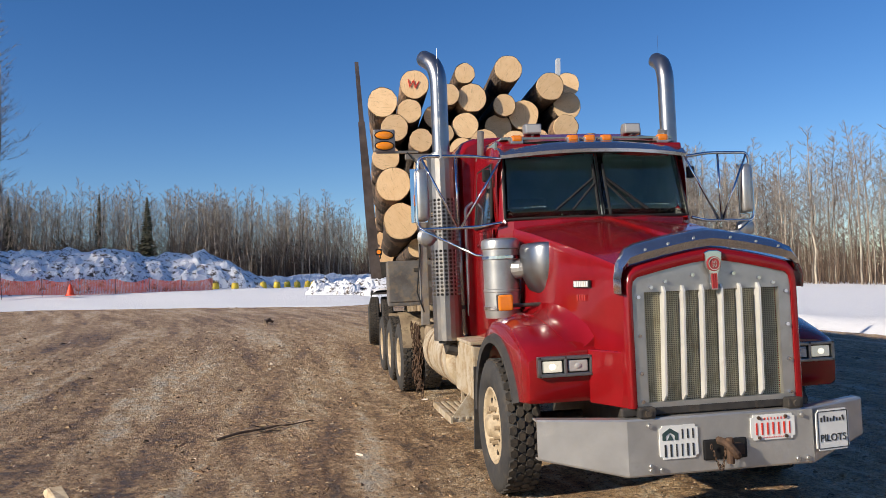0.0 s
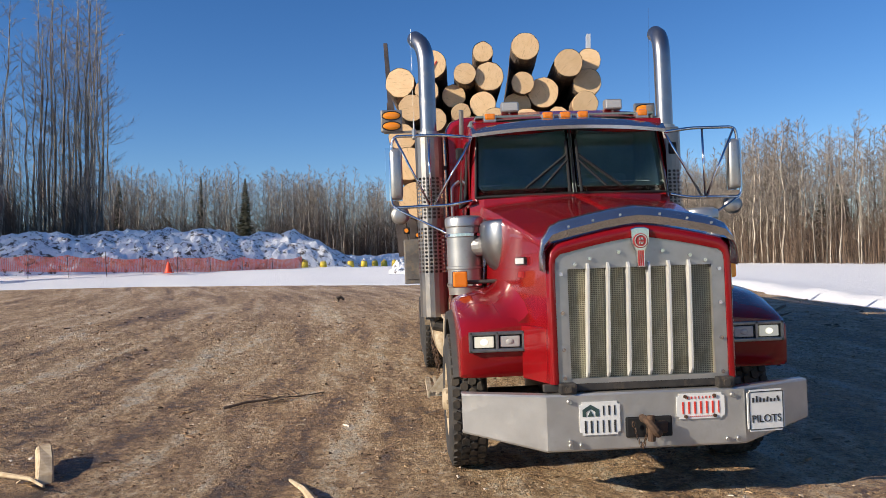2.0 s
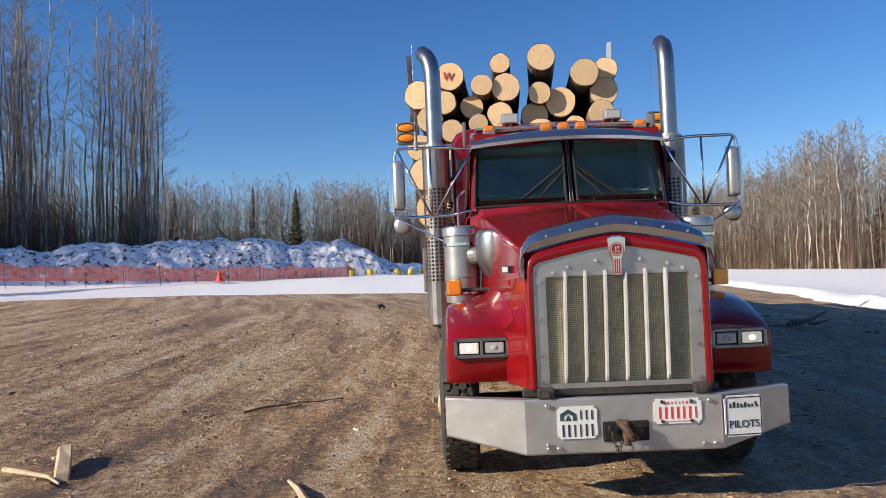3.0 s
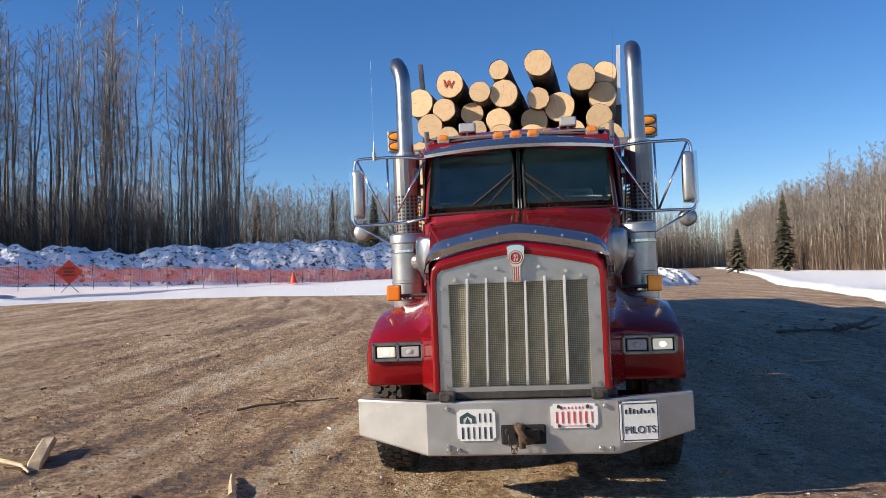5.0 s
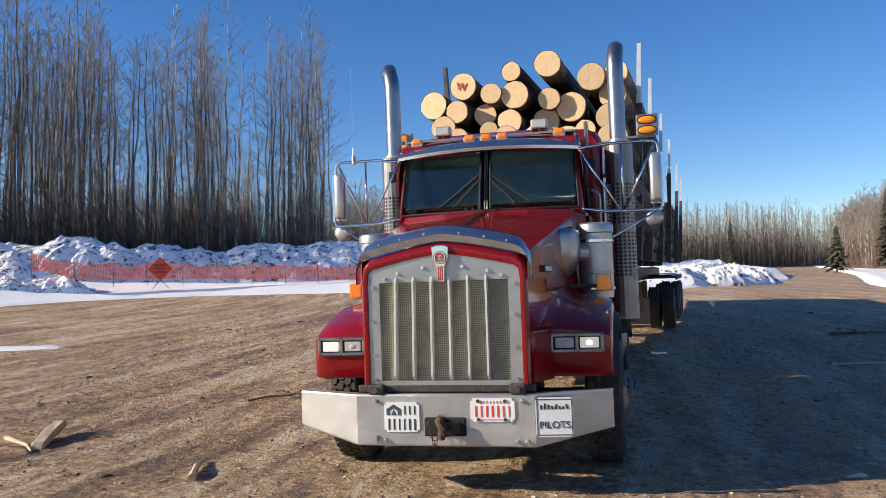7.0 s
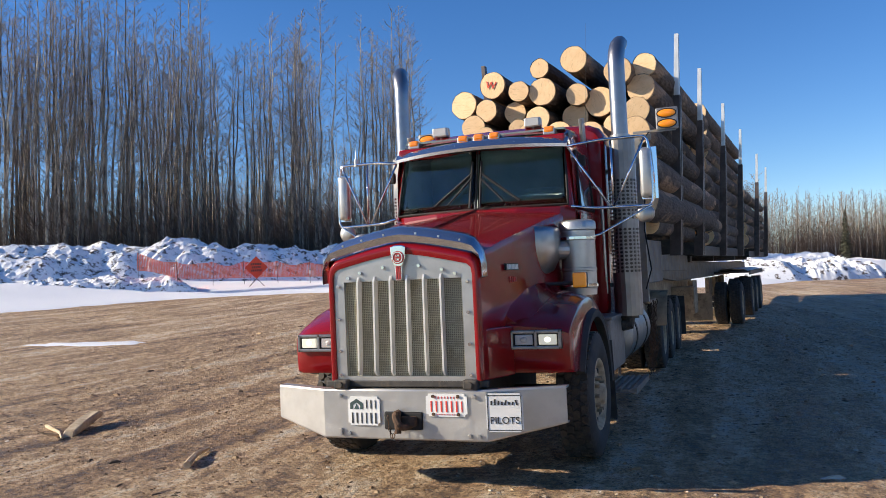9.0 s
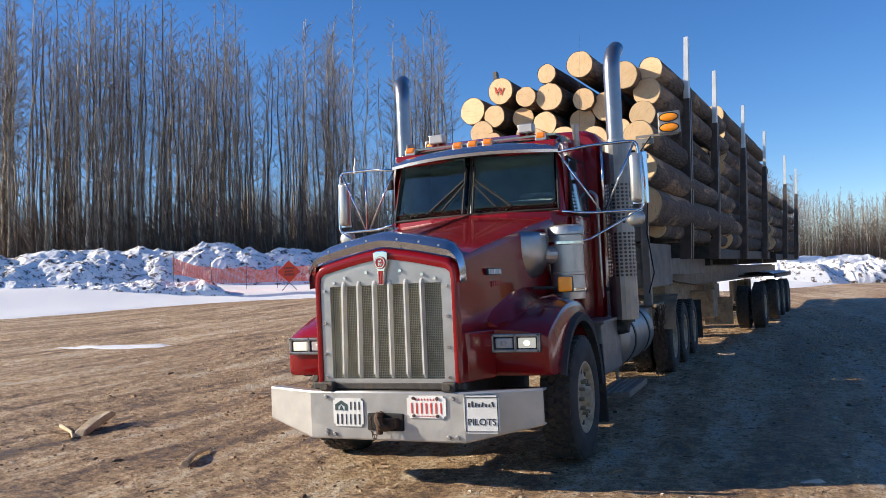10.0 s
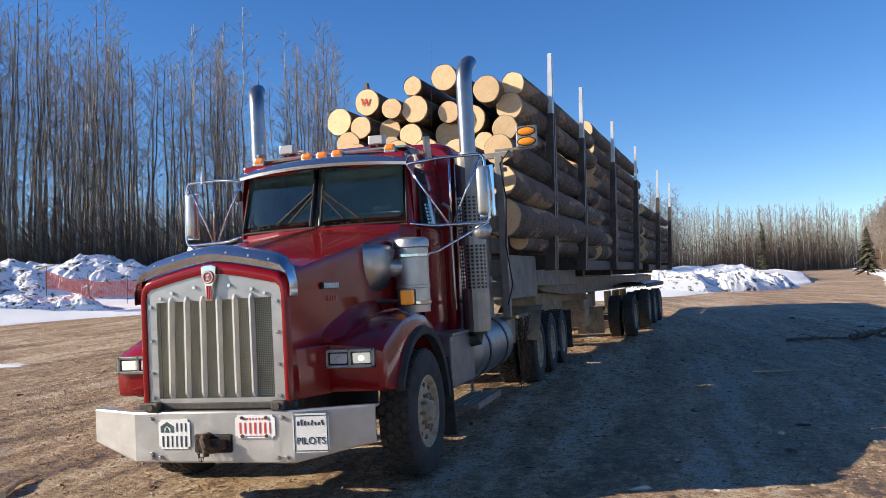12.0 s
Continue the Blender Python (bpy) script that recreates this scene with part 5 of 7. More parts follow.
STACK_STEEL = surface("stack_steel", (0.37, 0.37, 0.375), (0.30, 0.30, 0.31), 0.30, 0.95, 4, 90, 0.03, (0.34, 0.32, 0.30), (0.55, 0.9))
SHIELD_STEEL = surface("shield_steel", (0.28, 0.27, 0.26), (0.22, 0.21, 0.20), 0.36, 0.85, 4, 90, 0.05, (0.30, 0.26, 0.21), (0.5, 0.85))


def build_mirrors():
    for s in (-1, 1):
        root = part("mirror_arm", tube(bmesh.new(), round_path([(CX + s * 0.88, 2.05, 2.69), (CX + s * 1.15, 2.14, 2.735), (CX + s * 1.60, 2.20, 2.745), (CX + s * 1.63, 2.20, 2.40), (CX + s * 1.63, 2.20, 2.09), (CX + s * 1.10, 2.14, 2.095), (CX + s * 0.90, 2.02, 2.12)], 0.07), 0.0145, 8), CHROME, truck, "chromed tubular mirror frame", smooth=True)
        bm = bmesh.new()
        tube(bm, [(CX + s * 0.885, 2.06, 2.68), (CX + s * 1.24, 2.15, 2.10)], 0.011, 8)
        tube(bm, [(CX + s * 1.28, 2.15, 2.10), (CX + s * 1.575, 2.19, 2.725)], 0.011, 8)
        tube(bm, [(CX + s * 1.27, 2.15, 2.10), (CX + s * 1.27, 2.17, 2.735)], 0.011, 8)
        tube(bm, [(CX + s * 1.62, 2.20, 2.10), (CX + s * 1.15, 2.02, 1.84), (CX + s * 0.98, 1.80, 1.80)], 0.011, 8)
        part("mirror_brace", bm, CHROME, root, smooth=True)
        bm = bmesh.new()
        box(bm, (CX + s * 1.575, 2.22, 2.40), (0.115, 0.10, 0.47), bev=0.042)
        head = part("mirror_head", bm, STEEL, root, "stainless west-coast mirror housing")
        auto_smooth(head, 60)
        bm = box(bmesh.new(), (CX + s * 1.60, 2.272, 2.40), (0.15, 0.012, 0.49), bev=0.004)
        part("mirror_glass", bm, MIRROR, head)
        # a reflector, not a lamp; the lens material adds a faint glow
        bm = box(bmesh.new(), (CX + s * 1.637, 2.225, 2.36), (0.012, 0.03, 0.10), bev=0.004)
        part("mirror_reflector", bm, AMBER, head)
        bm = rod(bmesh.new(), (CX + s * 1.55, 2.20, 2.02), (CX + s * 1.55, 2.24, 2.02), 0.085, 20)
        bmesh.ops.create_uvsphere(bm, u_segments=18, v_segments=9, radius=0.075, matrix=pose(CX + s * 1.55, 2.20, 2.02) @ Matrix.Diagonal((1, 0.3, 1, 1)))
        part("spot_mirror", bm, STEEL, root, "round convex mirror", smooth=True)
        bm = bmesh.new()
        box(bm, (CX + s * 0.99, 2.18, 2.56), (0.07, 0.05, 0.11), bev=0.015)
        part("door_mirror", bm, BLACK, root)
    bm = bmesh.new()
    rod(bm, (CX - 1.40, 2.18, 2.72), (CX - 1.40, 2.18, 2.80), 0.022, 10)
    rod(bm, (CX - 1.40, 2.18, 2.80), (CX - 1.40, 2.18, 2.90), 0.010, 8, 0.004)
    rod(bm, (CX - 1.40, 2.18, 2.90), (CX - 1.40, 2.18, 3.72), 0.0009, 5)
    part("antenna", bm, STEEL, truck, "whip antenna on the mirror frame")
    bm = rod(bmesh.new(), (CX + 0.95, 2.7, 2.95), (CX + 1.0, 2.75, 4.05), 0.0009, 5)
    part("antenna", bm, IRON, truck)


def build_sides():
    for s in (-1, 1):
        bm = bmesh.new()
        y0, y1 = 3.25, 5.05
        prof = [(0.001, y0), (0.20, y0 + 0.005), (0.30, y0 + 0.03), (0.335, y0 + 0.07), (0.335, y1 - 0.07), (0.30, y1 - 0.03), (0.20, y1 - 0.005), (0.001, y1)]
        turn = pose(CX + s * 0.90, 0, 0.79) @ Matrix.Rotation(radians(-90), 4, "X")
        lathe(bm, prof, 36, turn)
        bmesh.ops.recalc_face_normals(bm, faces=bm.faces[:])
        tk = auto_smooth(part("fuel_tank", bm, ALU if s > 0 else MUD_ALU, truck, "round aluminium fuel tank splashed with mud"), 40)
        for y in (3.65, 4.60):
            b, rows = bmesh.new(), []
            for i in range(36):
                u = 2 * math.pi * i / 36
                rows.append([(CX + s * 0.90 + r * math.cos(u), yy, 0.79 + r * math.sin(u)) for r, yy in ((0.332, y - 0.035), (0.345, y - 0.035), (0.345, y + 0.035), (0.332, y + 0.035))])
            loft(b, rows + [rows[0]], closed=True)
            part("tank_strap", b, IRON if s > 0 else MUDDY, tk)
        bm = rod(bmesh.new(), (CX + s * 1.0, 3.45, 1.10), (CX + s * 1.02, 3.45, 1.16), 0.05, 14)
        part("filler_cap", bm, STEEL, tk)
        bm = bmesh.new()
        box(bm, (CX + s * 0.90, 2.75, 0.78), (0.52, 0.88, 0.50), bev=0.02)
        bx = part("battery_box", bm, ALU if s > 0 else MUD_ALU, truck, "checker-plate battery box")
        part("box_lid", box(bmesh.new(), (CX + s * 0.90, 2.75, 1.045), (0.56, 0.92, 0.03), bev=0.008), ALU if s > 0 else MUD_ALU, bx)
        bm = bmesh.new()
        for k in range(5):
            box(bm, (CX + s * (1.06 + 0.065 * k), 2.98, 0.345), (0.035, 1.02, 0.03), bev=0.006)
        for y in (2.50, 2.98, 3.46):
            box(bm, (CX + s * 1.19, y, 0.33), (0.32, 0.04, 0.03))
        box(bm, (CX + s * 1.345, 2.98, 0.335), (0.02, 1.04, 0.06))
        for y in (2.52, 3.44):
            box(bm, (CX + s * 1.05, y, 0.50), (0.03, 0.03, 0.36))
        if s < 0:
            prism(bm, [(CX + s * 1.05, 0.34), (CX + s * 1.05, 0.66), (CX + s * 1.10, 0.66), (CX + s * 1.34, 0.36)], "y", 2.48, 2.50)
        part("cab_step", bm, ALU if s > 0 else MUD_ALU, truck, "ribbed folding cab step")
        bm = bmesh.new()
        for i in range(9):
            x0 = CX + s * 1.12 - 0.02 * (i % 2)
            y0 = 6.05 + i * 0.075
            n = 13 + (i * 5) % 6
            for k in range(n):
                sag = 0.03 * math.sin(k * 0.6 + i)
                links(bm, Vector((x0 + s * sag, y0 + 0.02 * math.sin(k + i), 1.02 - k * 0.056)), 0.026, k + i)
        part("tyre_chains", bm, RUST, truck, "rusty tyre chains hanging from a rail")
        bm = bmesh.new()
        tube(bm, [(CX + s * 1.12, 5.95, 1.05), (CX + s * 1.12, 6.80, 1.05)], 0.025, 8)
        box(bm, (CX + s * 0.80, 6.35, 1.02), (0.66, 0.06, 0.06))
        box(bm, (CX + s * 0.80, 5.7, 0.85), (0.5, 0.9, 0.35), bev=0.02)
        part("chain_rack", bm, MUDDY, truck)
        # quarter fender before the drive wheels
        bm, secs = bmesh.new(), []
        for a in np.linspace(radians(95), radians(170), 9):
            secs.append([(CX + s * 0.58, 7.5 + 0.62 * math.cos(a), 0.55 + 0.62 * math.sin(a)), (CX + s * 1.26, 7.5 + 0.62 * math.cos(a), 0.55 + 0.62 * math.sin(a)), (CX + s * 1.26, 7.5 + 0.60 * math.cos(a), 0.55 + 0.60 * math.sin(a)), (CX + s * 0.58, 7.5 + 0.60 * math.cos(a), 0.55 + 0.60 * math.sin(a))])
        loft(bm, secs, closed=True, caps=True)
        part("quarter_fender", bm, MUDDY, truck, "mud-caked quarter fender")
        bm = bmesh.new()
        prism(bm, [(11.0, 0.95), (11.03, 0.95), (11.06, 0.20), (11.03, 0.20)], "x", CX + s * 0.60, CX + s * 1.24)
        part("rear_mud_flap", bm, RUBBER, truck)
    bm = bmesh.new()
    box(bm, (CX, 5.6, 1.08), (1.9, 1.5, 0.03), bev=0.006)
    for k in range(8):
        box(bm, (CX, 4.95 + 0.18 * k, 1.10), (1.9, 0.05, 0.02))
    part("deck_plate", bm, MUDDY, truck, "muddy catwalk behind the sleeper")
    # headache rack behind the sleeper
    bm = bmesh.new()
    # panel deepened into a box that stops sunlight between sleeper and rack
    box(bm, (CX, 4.72, 2.05), (2.04, 0.46, 1.92), bev=0.02)
    rk = part("headache_rack", bm, RACK, truck, "steel cab guard with amber lamps and an added sun-blocking box")
    for s in (-1, 1):
        part("rack_post", box(bmesh.new(), (CX + s * 1.20, 4.90, 2.12), (0.10, 0.09, 2.06), bev=0.01), RACK, rk)
    for k in range(6):
        z = 1.45 + 0.28 * k
        part("rack_slat", box(bmesh.new(), (CX, 4.93, z), (2.30, 0.03, 0.20), bev=0.004), RACK, rk)
    bm = bmesh.new()
    box(bm, (CX, 4.92, 3.17), (2.75, 0.07, 0.07), bev=0.008)
    box(bm, (CX, 4.92, 2.98), (2.60, 0.05, 0.05), bev=0.008)
    part("rack_top_bar", bm, RACK, rk)
    for s in (-1, 1):
        LX = 1.58 if s > 0 else 1.63
        bm = box(bmesh.new(), (CX + s * (LX - 0.16), 4.90, 3.23), (0.52, 0.03, 0.03))
        part("lamp_bracket", bm, RACK, rk)
        bm = box(bmesh.new(), (CX + s * LX, 4.89, 3.37), (0.27, 0.05, 0.28), bev=0.02)
        lp = part("warning_lamp", bm, ALU, rk, "pair of oval amber warning lamps")
        for z in (3.435, 3.305):
            b = bmesh.new()
            bmesh.ops.create_uvsphere(b, u_segments=18, v_segments=8, radius=1, matrix=pose(CX + s * LX, 4.862, z) @ Matrix.Diagonal((0.11, 0.022, 0.048, 1)))
            part("lamp_lens", b, AMBER_LIT, lp, smooth=True)
            b, rows = bmesh.new(), []
            for i in range(24):
                u = 2 * math.pi * i / 24
                rows.append(Vector((CX + s * LX + 0.115 * math.cos(u), 4.863, z + 0.053 * math.sin(u))))
            tube(b, rows + rows[:2], 0.008, 6)
            part("lamp_gasket", b, BLACK, lp)
        bm = tube(bmesh.new(), [(CX + s * 1.35, 4.88, 3.22), (CX + s * 1.22, 4.85, 3.05), (CX + s * 1.28, 4.84, 2.6), (CX + s * 1.24, 4.85, 2.0), (CX + s * 1.3, 4.84, 1.5), (CX + s * 1.22, 4.86, 1.25)], 0.009, 6)
        part("lamp_cable", bm, BLACK, rk)


MUD_ALU = surface("mud_splashed_aluminium", (0.55, 0.49, 0.39), (0.48, 0.39, 0.26), 0.6, 0.25, 5, 70, 0.2, (0.36, 0.26, 0.15), (0.46, 0.62))
RACK = surface("rack_paint", (0.30, 0.29, 0.27), (0.22, 0.20, 0.18), 0.5, 0.5, 5, 70, 0.15, (0.36, 0.29, 0.19), (0.5, 0.7))

build_frame()
build_wheels()
build_bumper()
build_plates()
build_grille()
build_hood()
build_fenders()
build_air_cleaners()
build_cab()
build_sleeper()
build_stacks()
build_mirrors()
build_sides()


# ---- trailer and load ----
HITCH = pose(-0.07, 7.7, 0, 0.35, 0, -4.9)
trailer = thing("log_trailer", "long dark steel log trailer with tall side stakes, on dirt", "trailer", at=HITCH)
STAKES = (0.17, 2.75, 6.55, 10.7, 16.6, 21.2)


def build_trailer():
    bm = bmesh.new()
    for s in (-1, 1):
        secs = []
        for y, z0, z1 in ((-1.3, 1.52, 1.74), (1.2, 1.50, 1.76), (3.5, 1.30, 1.70), (5.5, 1.18, 1.62), (22.6, 1.12, 1.50)):
            secs.append([(s * 0.52 - 0.07, y, z0), (s * 0.52 + 0.07, y, z0), (s * 0.52 + 0.07, y, z0 + 0.02), (s * 0.52 + 0.02, y, z0 + 0.03), (s * 0.52 + 0.02, y, z1 - 0.03), (s * 0.52 + 0.07, y, z1 - 0.02), (s * 0.52 + 0.07, y, z1), (s * 0.52 - 0.07, y, z1)])
        loft(bm, secs, closed=True, caps=True)
    for y in np.arange(-1.0, 22.5, 1.9):
        box(bm, (0, y, 1.45), (1.0, 0.12, 0.2))
    part("trailer_frame", bm, FRAME_GREY, trailer, "grey steel trailer frame beams")
    for s in (-1, 1):
        bm = bmesh.new()
        prism(bm, [(-1.0, 1.55), (-0.9, 1.80), (4.2, 1.72), (4.2, 1.42), (1.5, 1.45)], "x", s * 0.98, s * 1.02)
        part("side_plate", bevel_all(bm, 0.006, 1), FRAME_GREY, trailer, "scuffed grey side plate")
        bm = rod(bmesh.new(), (s * 1.02, 0.55, 1.62), (s * 1.10, 0.55, 1.62), 0.10, 16)
        part("ratchet_winch", bm, IRON, trailer)
        for y0, y1, z in ((3.3, 12.6, 1.80), (14.2, 22.6, 1.76)):
            bm = box(bmesh.new(), (s * 1.36, (y0 + y1) / 2, z), (0.10, y1 - y0, 0.20), bev=0.012)
            part("rub_rail", bm, IRON, trailer)
        bm = bmesh.new()
        box(bm, (s * 1.15, 13.6, 1.24), (0.95, 4.8, 0.05), bev=0.01)
        box(bm, (s * 1.64, 13.6, 1.22), (0.04, 4.8, 0.12), bev=0.008)
        part("wheel_deck", bm, IRON, trailer)
        bm = bmesh.new()
        n = 60
        rows = []
        for i in range(n + 1):
            y = 11.4 + 4.5 * i / n
            rows.append([(s * x, y, 1.268 + (0.07 + 0.03 * noise.noise((y, x, 3))) * e) for x, e in ((0.75, 0.0), (0.85, 0.8), (1.15, 1.0), (1.45, 0.8), (1.58, 0.0))])
        loft(bm, rows)
        part("snow_on_deck", bm, SNOW, trailer, "snow lying on the wheel deck", smooth=True)
    for i, y in enumerate(STAKES):
        zb = 1.72
        bm = bmesh.new()
        box(bm, (0, y, zb + 0.12), (2.98, 0.22, 0.24), bev=0.012)
        box(bm, (0, y, zb - 0.06), (1.5, 0.30, 0.14), bev=0.012)
        bunk = part("bunk", bm, IRON, trailer, "heavy cross bunk under the logs")
        if i == 0:
            box_bm = box(bmesh.new(), (0.0, y - 0.16, zb + 0.02), (0.9, 0.03, 0.22), bev=0.006)
            part("bunk_plate", box_bm, BLACK, bunk)
        for s in (-1, 1):
            bm = bmesh.new()
            secs = []
            for z, x, hw, dp in ((zb - 0.02, 1.46, 0.115, 0.17), (2.6, 1.52, 0.108, 0.155), (3.7, 1.58, 0.095, 0.125), (4.22, 1.61, 0.085, 0.105)):
                d = dp / 2
                secs.append([(s * (x - d), y - hw, z), (s * (x + d), y - hw, z), (s * (x + d), y - hw * 0.35, z), (s * (x + d * 0.4), y - hw * 0.3, z), (s * (x + d * 0.4), y + hw * 0.3, z), (s * (x + d), y + hw * 0.35, z), (s * (x + d), y + hw, z), (s * (x - d), y + hw, z)])
            loft(bm, secs, closed=True, caps=True)
            st = part("stake", bm, STAKE_STEEL, trailer, "tall tapered dark steel stake")
            bm, secs = bmesh.new(), []
            for z, x, hw, dp in ((4.16, 1.605, 0.068, 0.080), (5.20, 1.655, 0.050, 0.062)):
                d = dp / 2
                secs.append([(s * (x - d), y - hw, z), (s * (x + d), y - hw, z), (s * (x + d), y - hw * 0.35, z), (s * (x + d * 0.2), y - hw * 0.3, z), (s * (x + d * 0.2), y + hw * 0.3, z), (s * (x + d), y + hw * 0.35, z), (s * (x + d), y + hw, z), (s * (x - d), y + hw, z)])
            loft(bm, secs, closed=True, caps=True)
            # paler steel on the right-hand stakes only
            part("stake_extension", bm, BAR_STEEL if s > 0 else STAKE_STEEL, st, "narrower steel extension, paler on the right-hand stakes")
            if s < 0 and i < 4:
                for k in range(9):
                    z = 2.35 + k * 0.22
                    x = 1.485 + (z - 2.35) * 0.06
                    b = box(bmesh.new(), (s * (x + 0.005), y - 0.072, z), (0.075, 0.006, 0.215), (0, 3.1 * s, 0))
                    part("reflective_tape", b, TAPE_RED if k % 2 else WHITE_PAINT, st)
            if i < 2:
                b = box(bmesh.new(), (s * 1.41, y - 0.10, zb + 0.40), (0.10, 0.05, 0.10), bev=0.01)
                mb = part("side_marker", b, BLACK, st)
                # amber reflector, no lamp here: its brightness is added as emission
                b = rod(bmesh.new(), (s * 1.41, y - 0.125, zb + 0.40), (s * 1.41, y - 0.145, zb + 0.40), 0.034, 14)
                part("glowing_reflector", b, AMBER_LIT, mb)
    # running gear
    for y in (8.1, 11.2, 12.7, 14.2):
        bm = rod(bmesh.new(), (-1.45, y, 0.50), (1.45, y, 0.50), 0.07, 10)
        part("axle", bm, IRON, trailer)
        for s in (-1, 1):
            part("suspension_hanger", box(bmesh.new(), (s * 0.52, y, 0.85), (0.12, 0.7, 0.55), bev=0.02), MUDDY, trailer)
        for s in (-1, 1):
            for x in (1.56, 1.21):
                wheel(trailer, s * x, y, 0.50 + 0.004 * y, s, RIM_DRIVE)
    bm = bmesh.new()
    box(bm, (0, 4.3, 1.05), (0.9, 2.6, 0.5), bev=0.03)
    box(bm, (0.2, 5.6, 0.75), (1.5, 0.5, 0.6), bev=0.03)
    box(bm, (0, 7.4, 1.0), (0.5, 3.6, 0.35), bev=0.03)
    part("reach_beam", bm, MUDDY, trailer, "mud-caked reach and coupling beam")
    for s in (-1, 1):
        bm = box(bmesh.new(), (s * 0.90, 6.2, 0.55), (0.62, 0.02, 0.62), bev=0.004)
        part("mud_flap", bm, MUDDY, trailer)


build_trailer()


def build_tool_box():
    m = HITCH
    bx = thing("tool_box", "grey steel tool box under the front of the load", "tool box", at=m)
    part("box_body", box(bmesh.new(), (0.0, -1.0, 1.62), (2.62, 1.5, 0.62), bev=0.015), FRAME_GREY, bx)
    for x in (-0.9, 0.0, 0.9):
        d = part("box_door", box(bmesh.new(), (x, -1.757, 1.62), (0.78, 0.014, 0.50), bev=0.005), FRAME_GREY, bx)
        part("latch", box(bmesh.new(), (x, -1.772, 1.80), (0.10, 0.016, 0.05), bev=0.004), IRON, d)


build_tool_box()


def make_log(at, r, length, seed, label="", mark=False, taper=0.82):
    """A peeling spruce log along local y from its sawn front end."""
    rng = random.Random(seed)
    n, m = 22, max(8, int(length / 0.32))
    wob = [rng.uniform(-1, 1) for _ in range(6)]
    bm, rows = bmesh.new(), []
    for j in range(m + 1):
        t = j / m
        rr = r * (1 - (1 - taper) * t)
        ox, oz = 0.035 * wob[0] * math.sin(t * 3 + wob[1] * 3), 0.03 * wob[2] * math.sin(t * 4 + wob[3] * 3)
        row = []
        for k in range(n):
            a = 2 * math.pi * k / n
            q = rr * (1 + 0.05 * noise.noise((math.cos(a) * 1.6 + seed, math.sin(a) * 1.6, t * length * 0.4)) + 0.05 * noise.noise((math.cos(a) * 5 + seed, math.sin(a) * 5, t * length * 1.6)))
            row.append(bm.verts.new((ox + q * math.cos(a), t * length, oz + q * math.sin(a))))
        rows.append(row)
    for a, b in zip(rows, rows[1:]):
        for k in range(n):
            bm.faces.new((a[k], b[k], b[(k + 1) % n], a[(k + 1) % n]))
    ends = [[(v.co.x, v.co.y, v.co.z) for v in rows[0]], [(v.co.x, v.co.y, v.co.z) for v in rows[-1]]]
    bmesh.ops.recalc_face_normals(bm, faces=bm.faces[:])
    log = part("log", bm, BARK, None, smooth=True)
    log.matrix_world = at
    tagged(log, label or "peeling bark spruce log with a fresh sawn end", "log", "logs on the trailer")
    tx, tz = rng.uniform(-0.05, 0.05), rng.uniform(-0.07, 0.07)
    for e, ring in enumerate(ends):
        bm = bmesh.new()
        sgn = -1 if e == 0 else 1
        c = Vector((sum(p[0] for p in ring) / n, ring[0][1], sum(p[2] for p in ring) / n))
        inner = [bm.verts.new((c.x + (p[0] - c.x) * 0.965, p[1] + sgn * 0.006 + (p[0] - c.x) * tx + (p[2] - c.z) * tz, c.z + (p[2] - c.z) * 0.965)) for p in ring]
        outer = [bm.verts.new((c.x + (p[0] - c.x) * 1.004, p[1] + sgn * -0.03 * (1 if rng.random() < .5 else .6), c.z + (p[2] - c.z) * 1.004)) for p in ring]
        bm.faces.new(inner)
        for k in range(n):
            bm.faces.new((inner[k], inner[(k + 1) % n], outer[(k + 1) % n], outer[k]))
        bmesh.ops.recalc_face_normals(bm, faces=bm.faces[:])
        cut = part("sawn_end", bm, CUT, log, "pale fresh sawn face")
        if mark and e == 0:
            letters("painted_letter", "W", r * 0.80, pose(-r * 0.12, -0.016, r * 0.05, 90, 12, 0), RED_INK, cut, 0.003, "red painted letter W")
    return log


